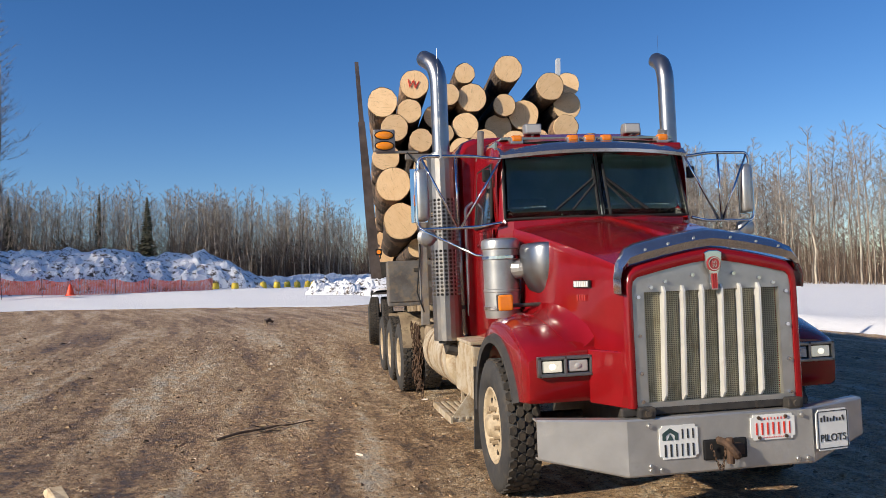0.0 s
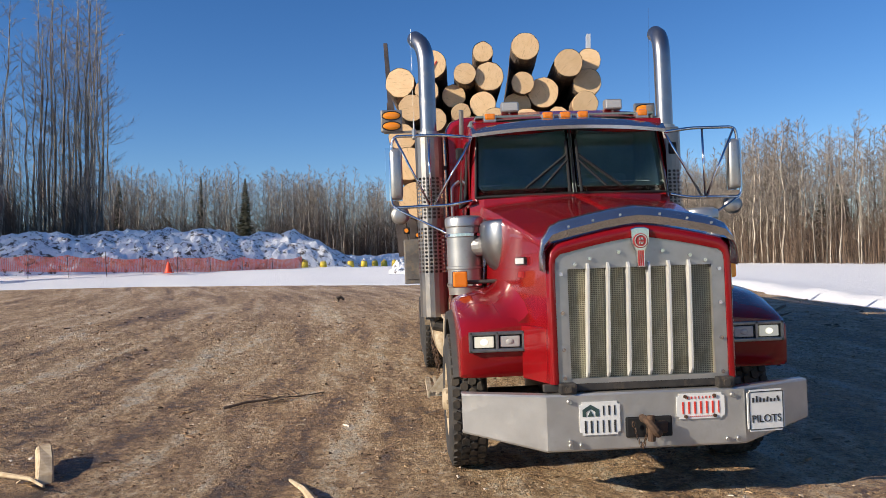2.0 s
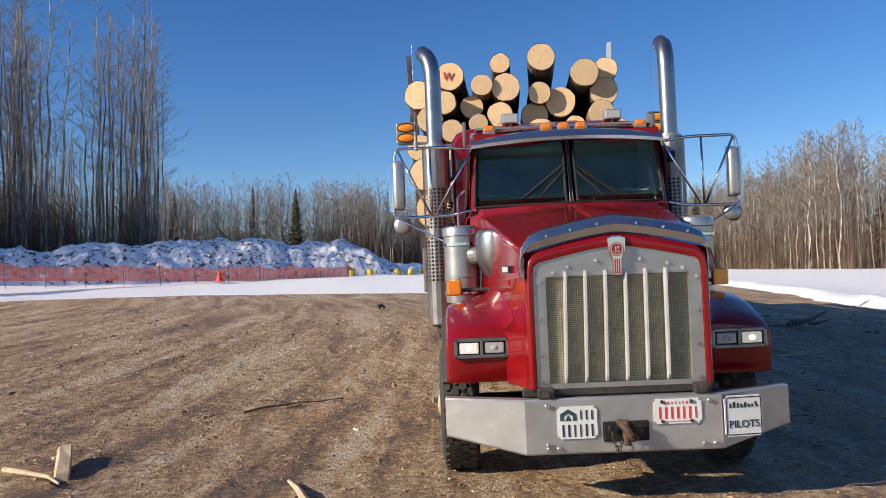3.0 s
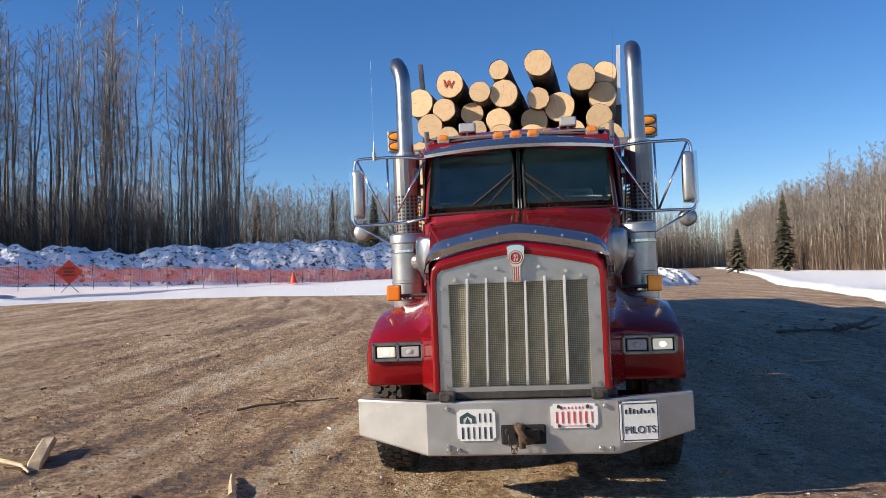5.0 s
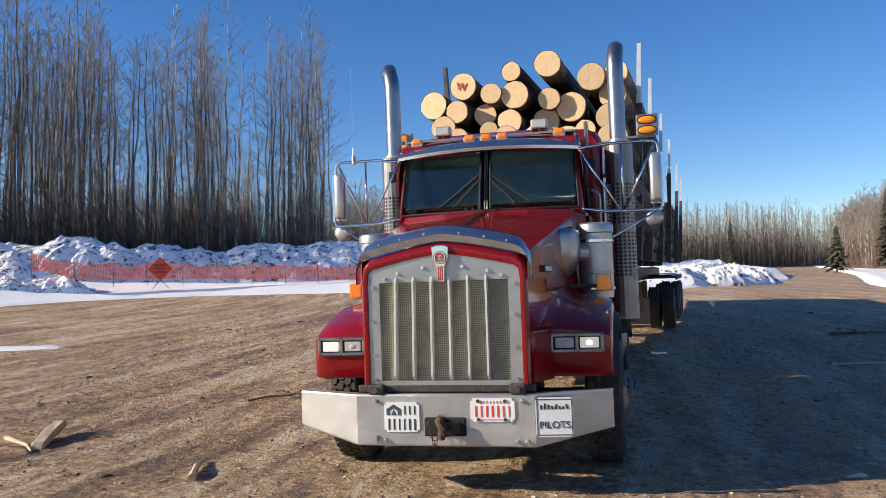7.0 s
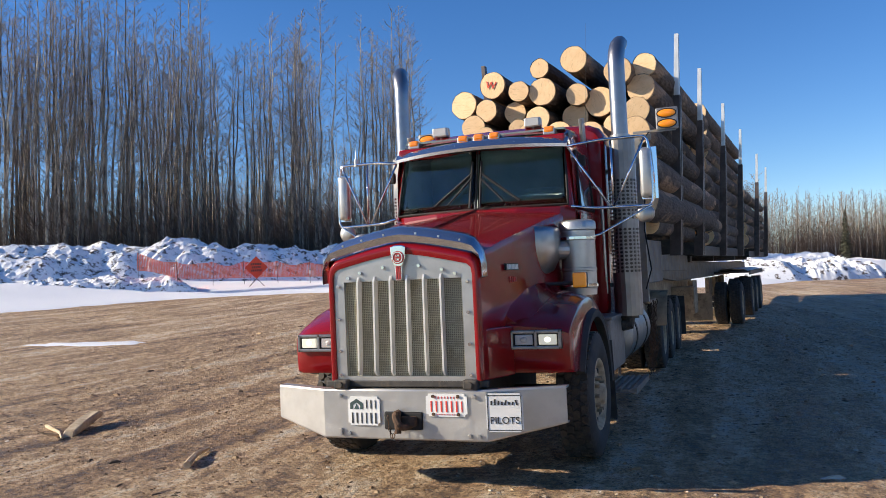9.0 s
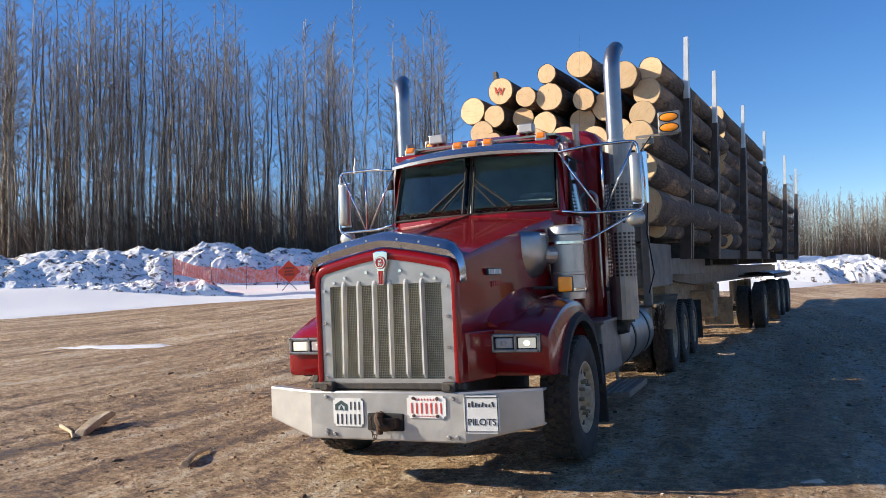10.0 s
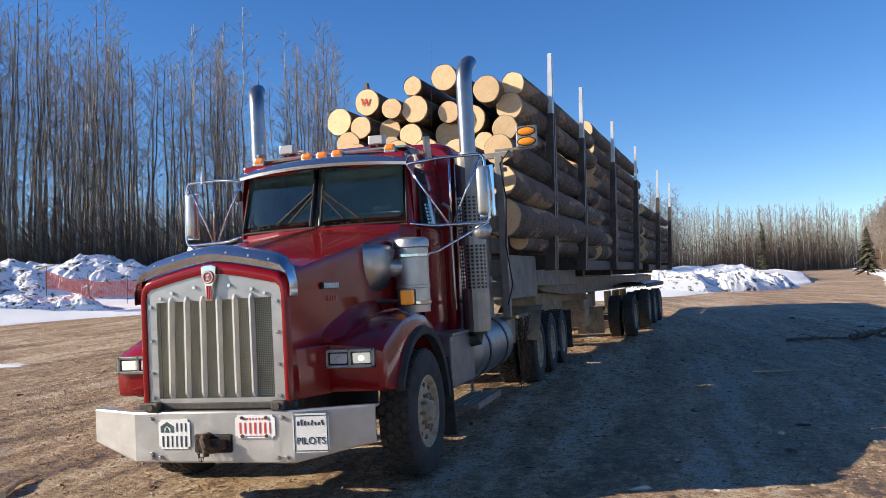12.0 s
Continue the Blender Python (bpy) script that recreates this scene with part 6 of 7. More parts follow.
# sawn front ends: x, y, z, radius; the first rows show above the cab
FRONT = [(-1.50, 6.15, 4.13, 0.21), (-1.05, 6.18, 4.38, 0.205), (-1.12, 6.1, 4.0, 0.17), (-1.35, 6.1, 3.78, 0.19), (-0.76, 6.3, 3.94, 0.17),
         (-0.59, 6.0, 4.23, 0.155), (-0.27, 6.05, 4.19, 0.205), (-0.31, 6.2, 4.54, 0.15), (-0.35, 6.1, 3.82, 0.185), (0.25, 5.92, 4.55, 0.195), (0.22, 6.15, 4.12, 0.165),
         (0.56, 6.25, 3.98, 0.22), (0.86, 5.95, 4.32, 0.20), (1.19, 6.2, 4.43, 0.175), (1.14, 6.1, 4.05, 0.20), (1.09, 6.0, 3.71, 0.185), (0.16, 6.3, 3.78, 0.205), (0.74, 6.2, 3.62, 0.15), (-0.67, 6.1, 3.66, 0.14),
         (-1.50, 6.0, 3.37, 0.19), (-1.44, 5.8, 2.93, 0.235), (-1.37, 5.75, 2.43, 0.25), (-1.05, 5.7, 3.52, 0.16), (-0.98, 5.6, 3.12, 0.2), (-0.95, 5.25, 2.66, 0.2),
         # inner logs at y 5.25: unseen behind the cab, set forward to block sun
         (-0.30, 5.25, 3.42, 0.19), (0.12, 5.25, 3.36, 0.2), (0.52, 5.25, 3.33, 0.19), (-0.62, 5.25, 3.3, 0.17), (-0.5, 5.25, 2.9, 0.2), (0, 5.25, 2.9, 0.21), (0.5, 5.25, 2.9, 0.2),
         (-0.55, 5.25, 2.45, 0.2), (0, 5.25, 2.4, 0.21), (0.5, 5.25, 2.4, 0.2), 
         (1.14, 5.2, 3.30, 0.20), (1.14, 5.2, 2.88, 0.21), (1.12, 5.2, 2.42, 0.25), (-0.2, 6.2, 2.1, 0.13), (0.7, 6.2, 2.12, 0.14), (1.15, 6.2, 2.12, 0.14), (-1.1, 6.2, 2.1, 0.14)]
for i, (x, y, z, r) in enumerate(FRONT):
    rng = random.Random(100 + i)
    dirn = -4.5 + (rng.uniform(-1.2, 1.2) if i < 19 else rng.uniform(-0.4, 0.4))
    lab = "pale sawn log end marked with a red W" if i == 1 else ""
    make_log(pose(x + 0.02, y, z, rng.uniform(-0.3, 0.6), rng.uniform(0, 360) if i != 1 else 0, dirn), r, 12.2 - y + rng.uniform(-0.25, 0.35), 100 + i, lab, i == 1, 0.9)


def bundle(y0, length, top_left, top_right, seed, r0=0.195):
    rng = random.Random(seed)
    count, z, row = 0, 1.98 + r0, 0
    while z < max(top_left, top_right):
        shift = 0.5 * (row % 2)
        n = 7
        for i in range(n):
            lim = 1.26 if row % 2 == 0 else 1.24
            x = -lim + 2 * lim * (i + (0.0)) / (n - 1) + (rng.uniform(-0.04, 0.04) if 0 < i < n - 1 else 0.0)
            zz = z + rng.uniform(-0.05, 0.05) + (0.1 if i % 2 and row % 2 else 0)
            u = (x + lim) / (2 * lim)
            if zz > top_left + (top_right - top_left) * u:
                continue
            r = r0 * rng.uniform(0.86, 1.14)
            flip = rng.random() < 0.4
            y = y0 + rng.uniform(-0.25, 0.3)
            m = HITCH @ pose(x, y, zz, rng.uniform(-0.25, 0.25), rng.uniform(0, 360), rng.uniform(-0.5, 0.5))
            make_log(m, r, length * rng.uniform(0.96, 1.02), seed + count, "", False, 0.8 if not flip else 0.95)
            count += 1
        z += 2 * r0 * 0.94
        row += 1


bundle(5.05, 8.2, 4.25, 4.62, 500)
bundle(13.6, 8.7, 3.75, 3.95, 800)
make_log(HITCH @ pose(1.33, 4.72, 2.36, 0, 40, 0.3), 0.20, 6.0, 990, "log with its sawn end set out beyond the rest")
make_log(HITCH @ pose(1.33, 4.70, 4.76, 0, 10, 0.3), 0.19, 8.0, 991, "log lying high against the stakes")


# ---- yard edge: fence, signs, markers ----
def lay(x, y):
    """Height of the snow field left of the yard."""
    return slope(x, y) + 1.15 - 0.45 * smoothstep(46, 62, y)


FENCE = [(-36.4, 38.4), (-34.3, 41.8), (-33.0, 45.5), (-30, 50), (-25, 54.5), (-18, 60), (-10.5, 65)]


def build_fence():
    fence = thing("net_fence", "sagging orange plastic net fence on thin posts in snow", "fence")
    n = 14
    for i in range(n + 1):
        p, d = along(FENCE, i / n)
        z = lay(p.x, p.y) + 0.7 * (1 - smoothstep(0, 0.10, i / n))
        rng = random.Random(i)
        bm = rod(bmesh.new(), (p.x, p.y, z - 0.5), (p.x + rng.uniform(-.1, .1), p.y, z + 1.35 + rng.uniform(-.3, .2)), 0.02, 6)
        part("fence_post", bm, IRON, fence)
    cols, rows = 330, 13
    bm = bmesh.new()
    pts = []
    for i in range(cols + 1):
        t = i / cols
        p, d = along(FENCE, t)
        side = Vector((-d.y, d.x, 0))
        k = (t * n) % 1.0
        sag = 4 * k * (1 - k)
        col = []
        for j in range(rows + 1):
            v = j / rows
            off = 0.10 * noise.noise((t * 60, v * 2, 1.0)) + 0.05
            h = (1.18 - 0.20 * sag * (1 + noise.noise((t * 14, 2, 5))) - 0.25 * max(0, noise.noise((t * 9, 7, 1)))) * v + 0.02
            q = p + side * off
            col.append(Vector((q.x, q.y, lay(p.x, p.y) + h + 0.7 * (1 - smoothstep(0, 0.10, t)))))
        pts.append(col)
    w = 0.022

    def strip(a, b, up):
        v = [bm.verts.new(a - up), bm.verts.new(b - up), bm.verts.new(b + up), bm.verts.new(a + up)]
        bm.faces.new(v)
    for i in range(cols):
        for j in range(rows + 1):
            strip(pts[i][j], pts[i + 1][j], Vector((0, 0, w)))
    for i in range(cols + 1):
        p, d = along(FENCE, i / cols)
        for j in range(rows):
            strip(pts[i][j], pts[i][j + 1], d * w)
    tagged(part("net_mesh", bm, ORANGE_NET, fence, "orange plastic mesh"), kind="stuff")


def build_sign():
    x, y = -32.0, 46.0
    z = slope(x, y) + 0.62
    face = math.degrees(math.atan2(-5.5 - y, 0.5 - x)) + 90
    sign = thing("road_sign", "orange diamond roll-up warning sign on a low stand", "sign", at=pose(x, y, z, 0, 0, face))
    bm = bmesh.new()
    r = 0.86
    prism(bm, [(0, 0.40), (r, 0.40 + r), (0, 0.40 + 2 * r), (-r, 0.40 + r)], "y", -0.02, 0.0)
    panel = part("sign_panel", bm, SIGN_ORANGE, sign, "faded orange fabric panel")
    for zz, n in ((1.52, 6), (1.28, 5), (1.04, 6)):
        for i in range(n):
            part("letter_bar", box(bmesh.new(), ((i - (n - 1) / 2) * 0.135, -0.024, zz), (0.085, 0.006, 0.15)), BLACK_INK, panel)
    for a in (-1, 1):
        for b in (-1, 1):
            bm = tube(bmesh.new(), [(0, 0.02, 0.45), (a * 0.55, b * 0.5, -0.15)], 0.02, 6)
            part("stand_leg", bm, IRON, sign)
    part("stand_mast", tube(bmesh.new(), [(0, 0.03, 0.35), (0, 0.03, 1.6)], 0.025, 6), IRON, sign)


def build_markers():
    x, y = -19.6, 57.0
    z = lay(x, y) - 0.1
    cone = thing("traffic_cone", "orange traffic cone standing on snow", "cone", at=pose(x, y, z))
    bm = bmesh.new()
    lathe(bm, [(0.30, 0.0), (0.28, 0.08), (0.06, 0.85), (0.04, 0.87), (0.001, 0.87)], 16, Matrix.Identity(4))
    part("cone_body", bm, SIGN_ORANGE, cone, smooth=True)
    part("cone_base", box(bmesh.new(), (0, 0, 0.03), (0.62, 0.62, 0.06), bev=0.02), SIGN_ORANGE, cone)
    first = None
    spots = [(-10.4, 66.3), (-8.8, 66.6), (-7.4, 74), (-6.6, 70), (-5.4, 71), (-4.6, 77), (-3.6, 75), (-2.6, 79), (-2.0, 72), (-1.2, 76)]
    for i, (x, y) in enumerate(spots):
        m = pose(x, y, lay(x, y) - 0.15, 0, 0, i * 40)
        if first is None:
            first = thing("barrier_drum", "yellow plastic marker drum half sunk in snow", "drum", "drums beyond the yard", m)
            bm = bmesh.new()
            lathe(bm, [(0.34, 0.0), (0.33, 0.25), (0.345, 0.27), (0.31, 0.55), (0.32, 0.58), (0.27, 0.86), (0.20, 0.90), (0.001, 0.90)], 18, Matrix.Identity(4))
            part("drum_body", bm, YELLOW, first, smooth=True)
            bm = tube(bmesh.new(), round_path([(-0.12, 0, 0.88), (-0.12, 0, 1.0), (0.12, 0, 1.0), (0.12, 0, 0.88)], 0.05), 0.02, 6)
            part("drum_handle", bm, YELLOW, first)
        else:
            copy_thing(first, m)


build_fence()
build_sign()
build_markers()


# ---- litter on the yard ----
def stick(name, label, pts, r, material=TWIG, category="branch", side=0):
    bm = bmesh.new()
    n = len(pts)
    tube(bm, [(x, y, slope(x, y) + ground_bumps(x, y) + r * 0.8 + h) for x, y, h in pts], [r * (1 - 0.6 * i / (n - 1)) for i in range(n)], 7)
    ob = tagged(part(name, bm, material), label, category)
    rng = random.Random(len(label))
    for _ in range(side):
        i = rng.randrange(1, n - 1)
        x, y, h = pts[i]
        z = slope(x, y) + r
        a = rng.uniform(0, 6.28)
        bm = tube(bmesh.new(), [(x, y, z), (x + 0.2 * math.cos(a), y + 0.2 * math.sin(a), z + 0.05), (x + 0.42 * math.cos(a + .3), y + 0.42 * math.sin(a + .3), z + 0.12)], [r * .5, r * .35, r * .15], 5)
        part("twig", bm, material, ob)
    return ob


stick("branch", "thin dark branch lying on the dirt", [(-3.62, 4.05, 0), (-3.40, 4.22, 0.01), (-3.18, 4.42, 0.02), (-3.02, 4.55, 0.03), (-2.85, 4.80, 0.0), (-2.60, 5.05, 0.0)], 0.017, side=3)
stick("branch", "bent pale stick half buried in dirt", [(-4.9, 1.35, 0.0), (-4.6, 1.15, 0.02), (-4.35, 1.0, 0.02), (-4.2, 0.88, 0.0)], 0.026, WOOD_CHIP, side=1)
stick("branch", "broken stub of wood frozen into the dirt", [(-2.16, 0.26, 0), (-2.27, 0.52, 0.02), (-2.42, 0.90, 0.0)], 0.034, WOOD_CHIP)
stick("branch", "dark root clump lying on the shaded dirt", [(6.9, 14.2, 0), (7.2, 14.3, 0.05), (7.6, 14.4, 0.15), (8.0, 14.6, 0.28)], 0.07, TWIG, side=9)
stick("branch", "long dark branch in the shade", [(5.6, 14.2, 0), (6.3, 14.15, 0.02), (7.1, 14.2, 0.02)], 0.04, TWIG, side=2)
stick("pole", "pale peeled stick on the shaded ground", [(4.36, 8.45, 0), (4.8, 8.55, 0.01), (5.26, 8.75, 0)], 0.018, WOOD_CHIP, "stick")
stick("clod", "dark clod of earth on the yard", [(-4.25, 26.4, 0), (-4.1, 26.5, 0.10), (-3.95, 26.5, 0.0)], 0.11, TWIG, "clod")


def build_slab():
    x, y = -4.42, 1.38
    z = slope(x, y) + ground_bumps(x, y)
    bm = bmesh.new()
    prism(bm, [(-0.44, 0.0), (-0.38, 0.07), (-0.05, 0.095), (0.34, 0.085), (0.45, 0.04), (0.42, 0.0)], "y", -0.055, 0.055)
    bevel_all(bm, 0.012, 1)
    for v in bm.verts:
        v.co += Vector((noise.noise(v.co * 9), noise.noise(v.co * 9 + Vector((3, 0, 0))), noise.noise(v.co * 9 + Vector((0, 5, 0))))) * 0.02
    ob = part("wood_slab", bm, WOOD_CHIP)
    ob.matrix_world = pose(x, y, z + 0.02, 10, -6, 114)
    tagged(ob, "split slab of pale wood on the dirt", "wood scrap")


build_slab()


def snow_patch(x, y, long, wide, turn, seed):
    """A thin crust of packed snow over the dirt."""
    rows = []
    for ring, rise in ((0.02, 0.030), (0.5, 0.026), (0.85, 0.018), (1.0, -0.015)):
        row = []
        for k in range(28):
            a = 2 * math.pi * k / 28
            e = ring * (1 + 0.45 * noise.noise((math.cos(a) * 2 + seed, math.sin(a) * 2, seed)))
            px, py = long * e * math.cos(a), wide * e * math.sin(a)
            ca, sa = math.cos(radians(turn)), math.sin(radians(turn))
            qx, qy = x + px * ca - py * sa, y + px * sa + py * ca
            row.append((qx, qy, slope(qx, qy) + ground_bumps(qx, qy) + rise))
        rows.append(row + row[:1])
    bm = loft(bmesh.new(), rows)
    tagged(part("snow_patch", bm, SNOW, smooth=True), "thin crust of packed snow over the dirt", "snow")


snow_patch(-12.8, 10.0, 1.5, 0.5, 18, 1.0)


def strewn(name, label, material, count, seed, small, big, flat, wide=9.0, long=26.0):
    """Lumps, chips and stones strewn over the yard, thickest near the walk."""
    rng = random.Random(seed)
    co, faces = [], []
    for i in range(count):
        d = rng.random() ** 1.7
        x = rng.uniform(-wide, wide) * (0.5 + d)
        y = -3.2 + d * long
        s = rng.uniform(small, big) * (1 + d * 1.2)
        if rng.random() < 0.03:
            s *= 2.3
        z = slope(x, y) + ground_bumps(x, y)
        a, l = rng.uniform(0, 6.28), rng.uniform(1, 3.4) if rng.random() < flat else rng.uniform(0.9, 1.4)
        b = len(co)
        ca, sa = math.cos(a), math.sin(a)
        for u, v, w in ((-1, -1, 0), (1, -0.8, 0), (1.1, 0.9, 0), (-0.9, 1, 0), (-0.5, -0.5, 0.9), (0.6, -0.4, 1.0), (0.4, 0.6, 0.8)):
            px, py = (u + rng.uniform(-.25, .25)) * s * l, (v + rng.uniform(-.25, .25)) * s
            co.append((x + px * ca - py * sa, y + px * sa + py * ca, z - 0.003 + w * s * 0.9))
        faces += [(b, b + 1, b + 5, b + 4), (b + 1, b + 2, b + 6, b + 5), (b + 2, b + 3, b + 6), (b + 3, b, b + 4), (b + 3, b + 4, b + 6), (b + 4, b + 5, b + 6)]
    me = bpy.data.meshes.new(name)
    me.from_pydata(co, [], faces)
    me.materials.append(material)
    tagged(new(name, me), label, "debris", kind="stuff")


def island_mat(name, stops):
    m, nt, p = node_mat(name)
    isl = nt.nodes.new("ShaderNodeNewGeometry").outputs["Random Per Island"]
    nt.links.new(ramp(nt, isl, stops), p.inputs["Base Color"])
    p.inputs["Roughness"].default_value = 0.9
    return m


CHIPS = island_mat("chips", [(0.0, (0.05, 0.035, 0.022)), (0.45, (0.15, 0.10, 0.06)), (0.75, (0.30, 0.22, 0.13)), (0.95, (0.55, 0.48, 0.40))])
CLODS = island_mat("dirt_clods", [(0.0, (0.14, 0.08, 0.04)), (0.5, (0.30, 0.185, 0.095)), (0.88, (0.46, 0.32, 0.18)), (1.0, (0.66, 0.57, 0.46))])
strewn("debris", "bark chips, pebbles and ice crumbs on the dirt", CHIPS, 5200, 42, 0.004, 0.012, 0.5)
strewn("dirt_clods", "small frozen clods of brown dirt", CLODS, 22000, 43, 0.003, 0.0085, 0.25, 8.0, 20.0)


# ---- trees ----
def limb(co, faces, pts, rs, n):
    base = len(co)
    for i, p in enumerate(pts):
        for k in range(n):
            a = 2 * math.pi * k / n
            co.append((p[0] + rs[i] * math.cos(a), p[1] + rs[i] * math.sin(a), p[2]))
    for i in range(len(pts) - 1):
        for k in range(n):
            a, b = base + i * n + k, base + i * n + (k + 1) % n
            faces.append((a, b, b + n, a + n))


def bare_tree(rng, h, r, first, count, spread, twigs, sides=6, fine=0.011):
    """Trunk and branch geometry of a leafless tree: (co, faces) twice."""
    tco, tf, bco, bf = [], [], [], []
    n = 8
    lean = (rng.uniform(-.025, .025), rng.uniform(-.025, .025))
    wob = [(rng.uniform(-.26, .26), rng.uniform(-.26, .26)) for _ in range(n + 1)]
    spine = []
    for i in range(n + 1):
        t = i / n
        spine.append((h * t * lean[0] + wob[i][0] * t * (1.3 - t) * 2, h * t * lean[1] + wob[i][1] * t * (1.3 - t) * 2, h * t - 0.3))
    limb(tco, tf, spine, [r * (1 - 0.90 * (i / n) ** 0.85) + 0.008 for i in range(n + 1)], sides)

    def spine_at(t):
        i = min(n - 1, int(t * n))
        f = t * n - i
        return [spine[i][k] * (1 - f) + spine[i + 1][k] * f for k in range(3)]

    def blade(q, e, w):
        k = len(bco)
        a = rng.uniform(0, 6.28)
        bco.extend([(q[0] - w * math.cos(a), q[1] - w * math.sin(a), q[2]), (q[0] + w * math.cos(a), q[1] + w * math.sin(a), q[2] + w), tuple(e)])
        bf.append((k, k + 1, k + 2))
    for c in range(count):
        t = first + (0.99 - first) * ((c + rng.random()) / count) ** 0.85
        o = spine_at(t)
        a = rng.uniform(0, 2 * math.pi)
        low = (t - first) / (1 - first)
        ln = spread * (1.06 - low) ** 0.6 * (0.35 + 0.65 * min(1, low * 4)) * rng.uniform(0.35, 1.15)
        up = rng.uniform(-0.15, 0.55) + 0.35 * low
        pts, q = [tuple(o)], list(o)
        for step, rise in ((0.38, 0.15), (0.34, 0.35), (0.28, 0.75)):
            a2 = a + rng.uniform(-0.45, 0.45)
            q = [q[0] + math.cos(a2) * ln * step, q[1] + math.sin(a2) * ln * step, q[2] + ln * step * (rise + up * 0.6)]
            pts.append(tuple(q))
        br = max(fine * 1.5, r * 0.24 * (1.15 - t))
        limb(bco, bf, pts, [br, br * 0.75, br * 0.5, fine * 0.5], 3)
        for _ in range(twigs):
            f = rng.uniform(0.15, 1.0) * 2.999
            i = int(f)
            g = f - i
            q = [pts[i][k] + (pts[i + 1][k] - pts[i][k]) * g for k in range(3)]
            aa = a + rng.uniform(-1.7, 1.7)
            l2 = ln * rng.uniform(0.18, 0.48) + 0.15
            e = (q[0] + math.cos(aa) * l2 * 0.75, q[1] + math.sin(aa) * l2 * 0.75, q[2] + l2 * rng.uniform(0.05, 1.0))
            blade(q, e, fine)
    return tco, tf, bco, bf


def triangles(faces):
    out = []
    for f in faces:
        out.extend((f[0], f[i], f[i + 1]) for i in range(1, len(f) - 1))
    return np.array(out, dtype=np.int32)


def tri_mesh(name, co, tris, material):
    me = bpy.data.meshes.new(name)
    me.vertices.add(len(co))
    me.vertices.foreach_set("co", np.asarray(co, dtype=np.float32).ravel())
    me.loops.add(3 * len(tris))
    me.loops.foreach_set("vertex_index", tris.ravel())
    me.polygons.add(len(tris))
    me.polygons.foreach_set("loop_start", np.arange(0, 3 * len(tris), 3, dtype=np.int32))
    me.update(calc_edges=True)
    me.materials.append(material)
    return me


def spruce_geo(rng, h, w):
    co, faces = [], []
    tiers = int(h * 3.2)
    for i in range(tiers):
        t = i / tiers
        z = h * (0.08 + 0.92 * t)
        rad = w * (1 - t) ** 0.85 * rng.uniform(0.75, 1.1) + 0.06
        for k in range(11):
            a = 2 * math.pi * (k + rng.random()) / 11
            l = rad * rng.uniform(0.6, 1.12)
            d, s = (math.cos(a), math.sin(a)), (-math.sin(a), math.cos(a))
            b = len(co)
            wd = l * 0.20 + 0.04
            drop = l * rng.uniform(0.12, 0.45)
            co += [(0, 0, z + 0.10), (d[0] * l * .55 + s[0] * wd, d[1] * l * .55 + s[1] * wd, z - drop * .5), (d[0] * l, d[1] * l, z - drop), (d[0] * l * .55 - s[0] * wd, d[1] * l * .55 - s[1] * wd, z - drop * .5), (d[0] * l * .5, d[1] * l * .5, z - drop * .2 - 0.22)]
            faces += [(b, b + 1, b + 2), (b, b + 2, b + 3), (b, b + 4, b + 2), (b + 1, b + 4, b + 2)]
    return co, faces


def mesh_of(name, co, faces, material):
    me = bpy.data.meshes.new(name)
    me.from_pydata(co, [], faces)
    me.materials.append(material)
    return me


def stand_tree(x, y):
    """Upright as the land has it."""
    return slope(x, y)


UP_X, UP_Y = -0.5, 1.5  # degrees: the trees' upright against the lorry's


def aspen_stand():
    """The tall stand left of the yard, tree by tree."""
    kinds = []
    for v in range(7):
        rng = random.Random(300 + v)
        h = rng.uniform(23.5, 27.5)
        geo = bare_tree(rng, h, rng.uniform(0.13, 0.20), 0.33 + rng.uniform(-.12, .14), 48, 3.5, 12, 6, 0.0165)
        kinds.append((mesh_of("trunk", geo[0], geo[1], ASPEN), mesh_of("crown", geo[2], geo[3], BRANCH)))
    first = [None] * len(kinds)
    rng = random.Random(77)
    line = [(-29.5, 66.5), (-35, 65), (-42, 60), (-50, 52), (-57, 44), (-62, 37)]
    n = 0
    for i in range(222):
        p, d = along(line, rng.random() ** 0.92)
        side = Vector((-d.y, d.x, 0))
        if side.dot(p) < 0:
            side = -side
        back = rng.random() ** 1.3 * 17
        q = p + side * (back + 4.0) + d * rng.uniform(-1, 1)
        k = rng.randrange(len(kinds))
        sc = rng.uniform(0.93, 1.24) * (0.9 + 0.1 * min(1, back / 5))
        m = pose(q.x, q.y, stand_tree(q.x, q.y) + 0.5, UP_X, UP_Y, 0) @ pose(0, 0, 0, 0, 0, rng.uniform(0, 360)) @ Matrix.Scale(sc, 4)
        if first[k] is None:
            t = thing("aspen_tree", "tall bare grey aspen with thin upswept twigs", "tree", "aspens beside the yard")
            for nm, me in zip(("trunk", "crown"), kinds[k]):
                o = new(nm, me)
                o.parent = t
            t.matrix_world = m
            first[k] = t
        else:
            c = copy_thing(first[k], m)
            c.matrix_basis = m


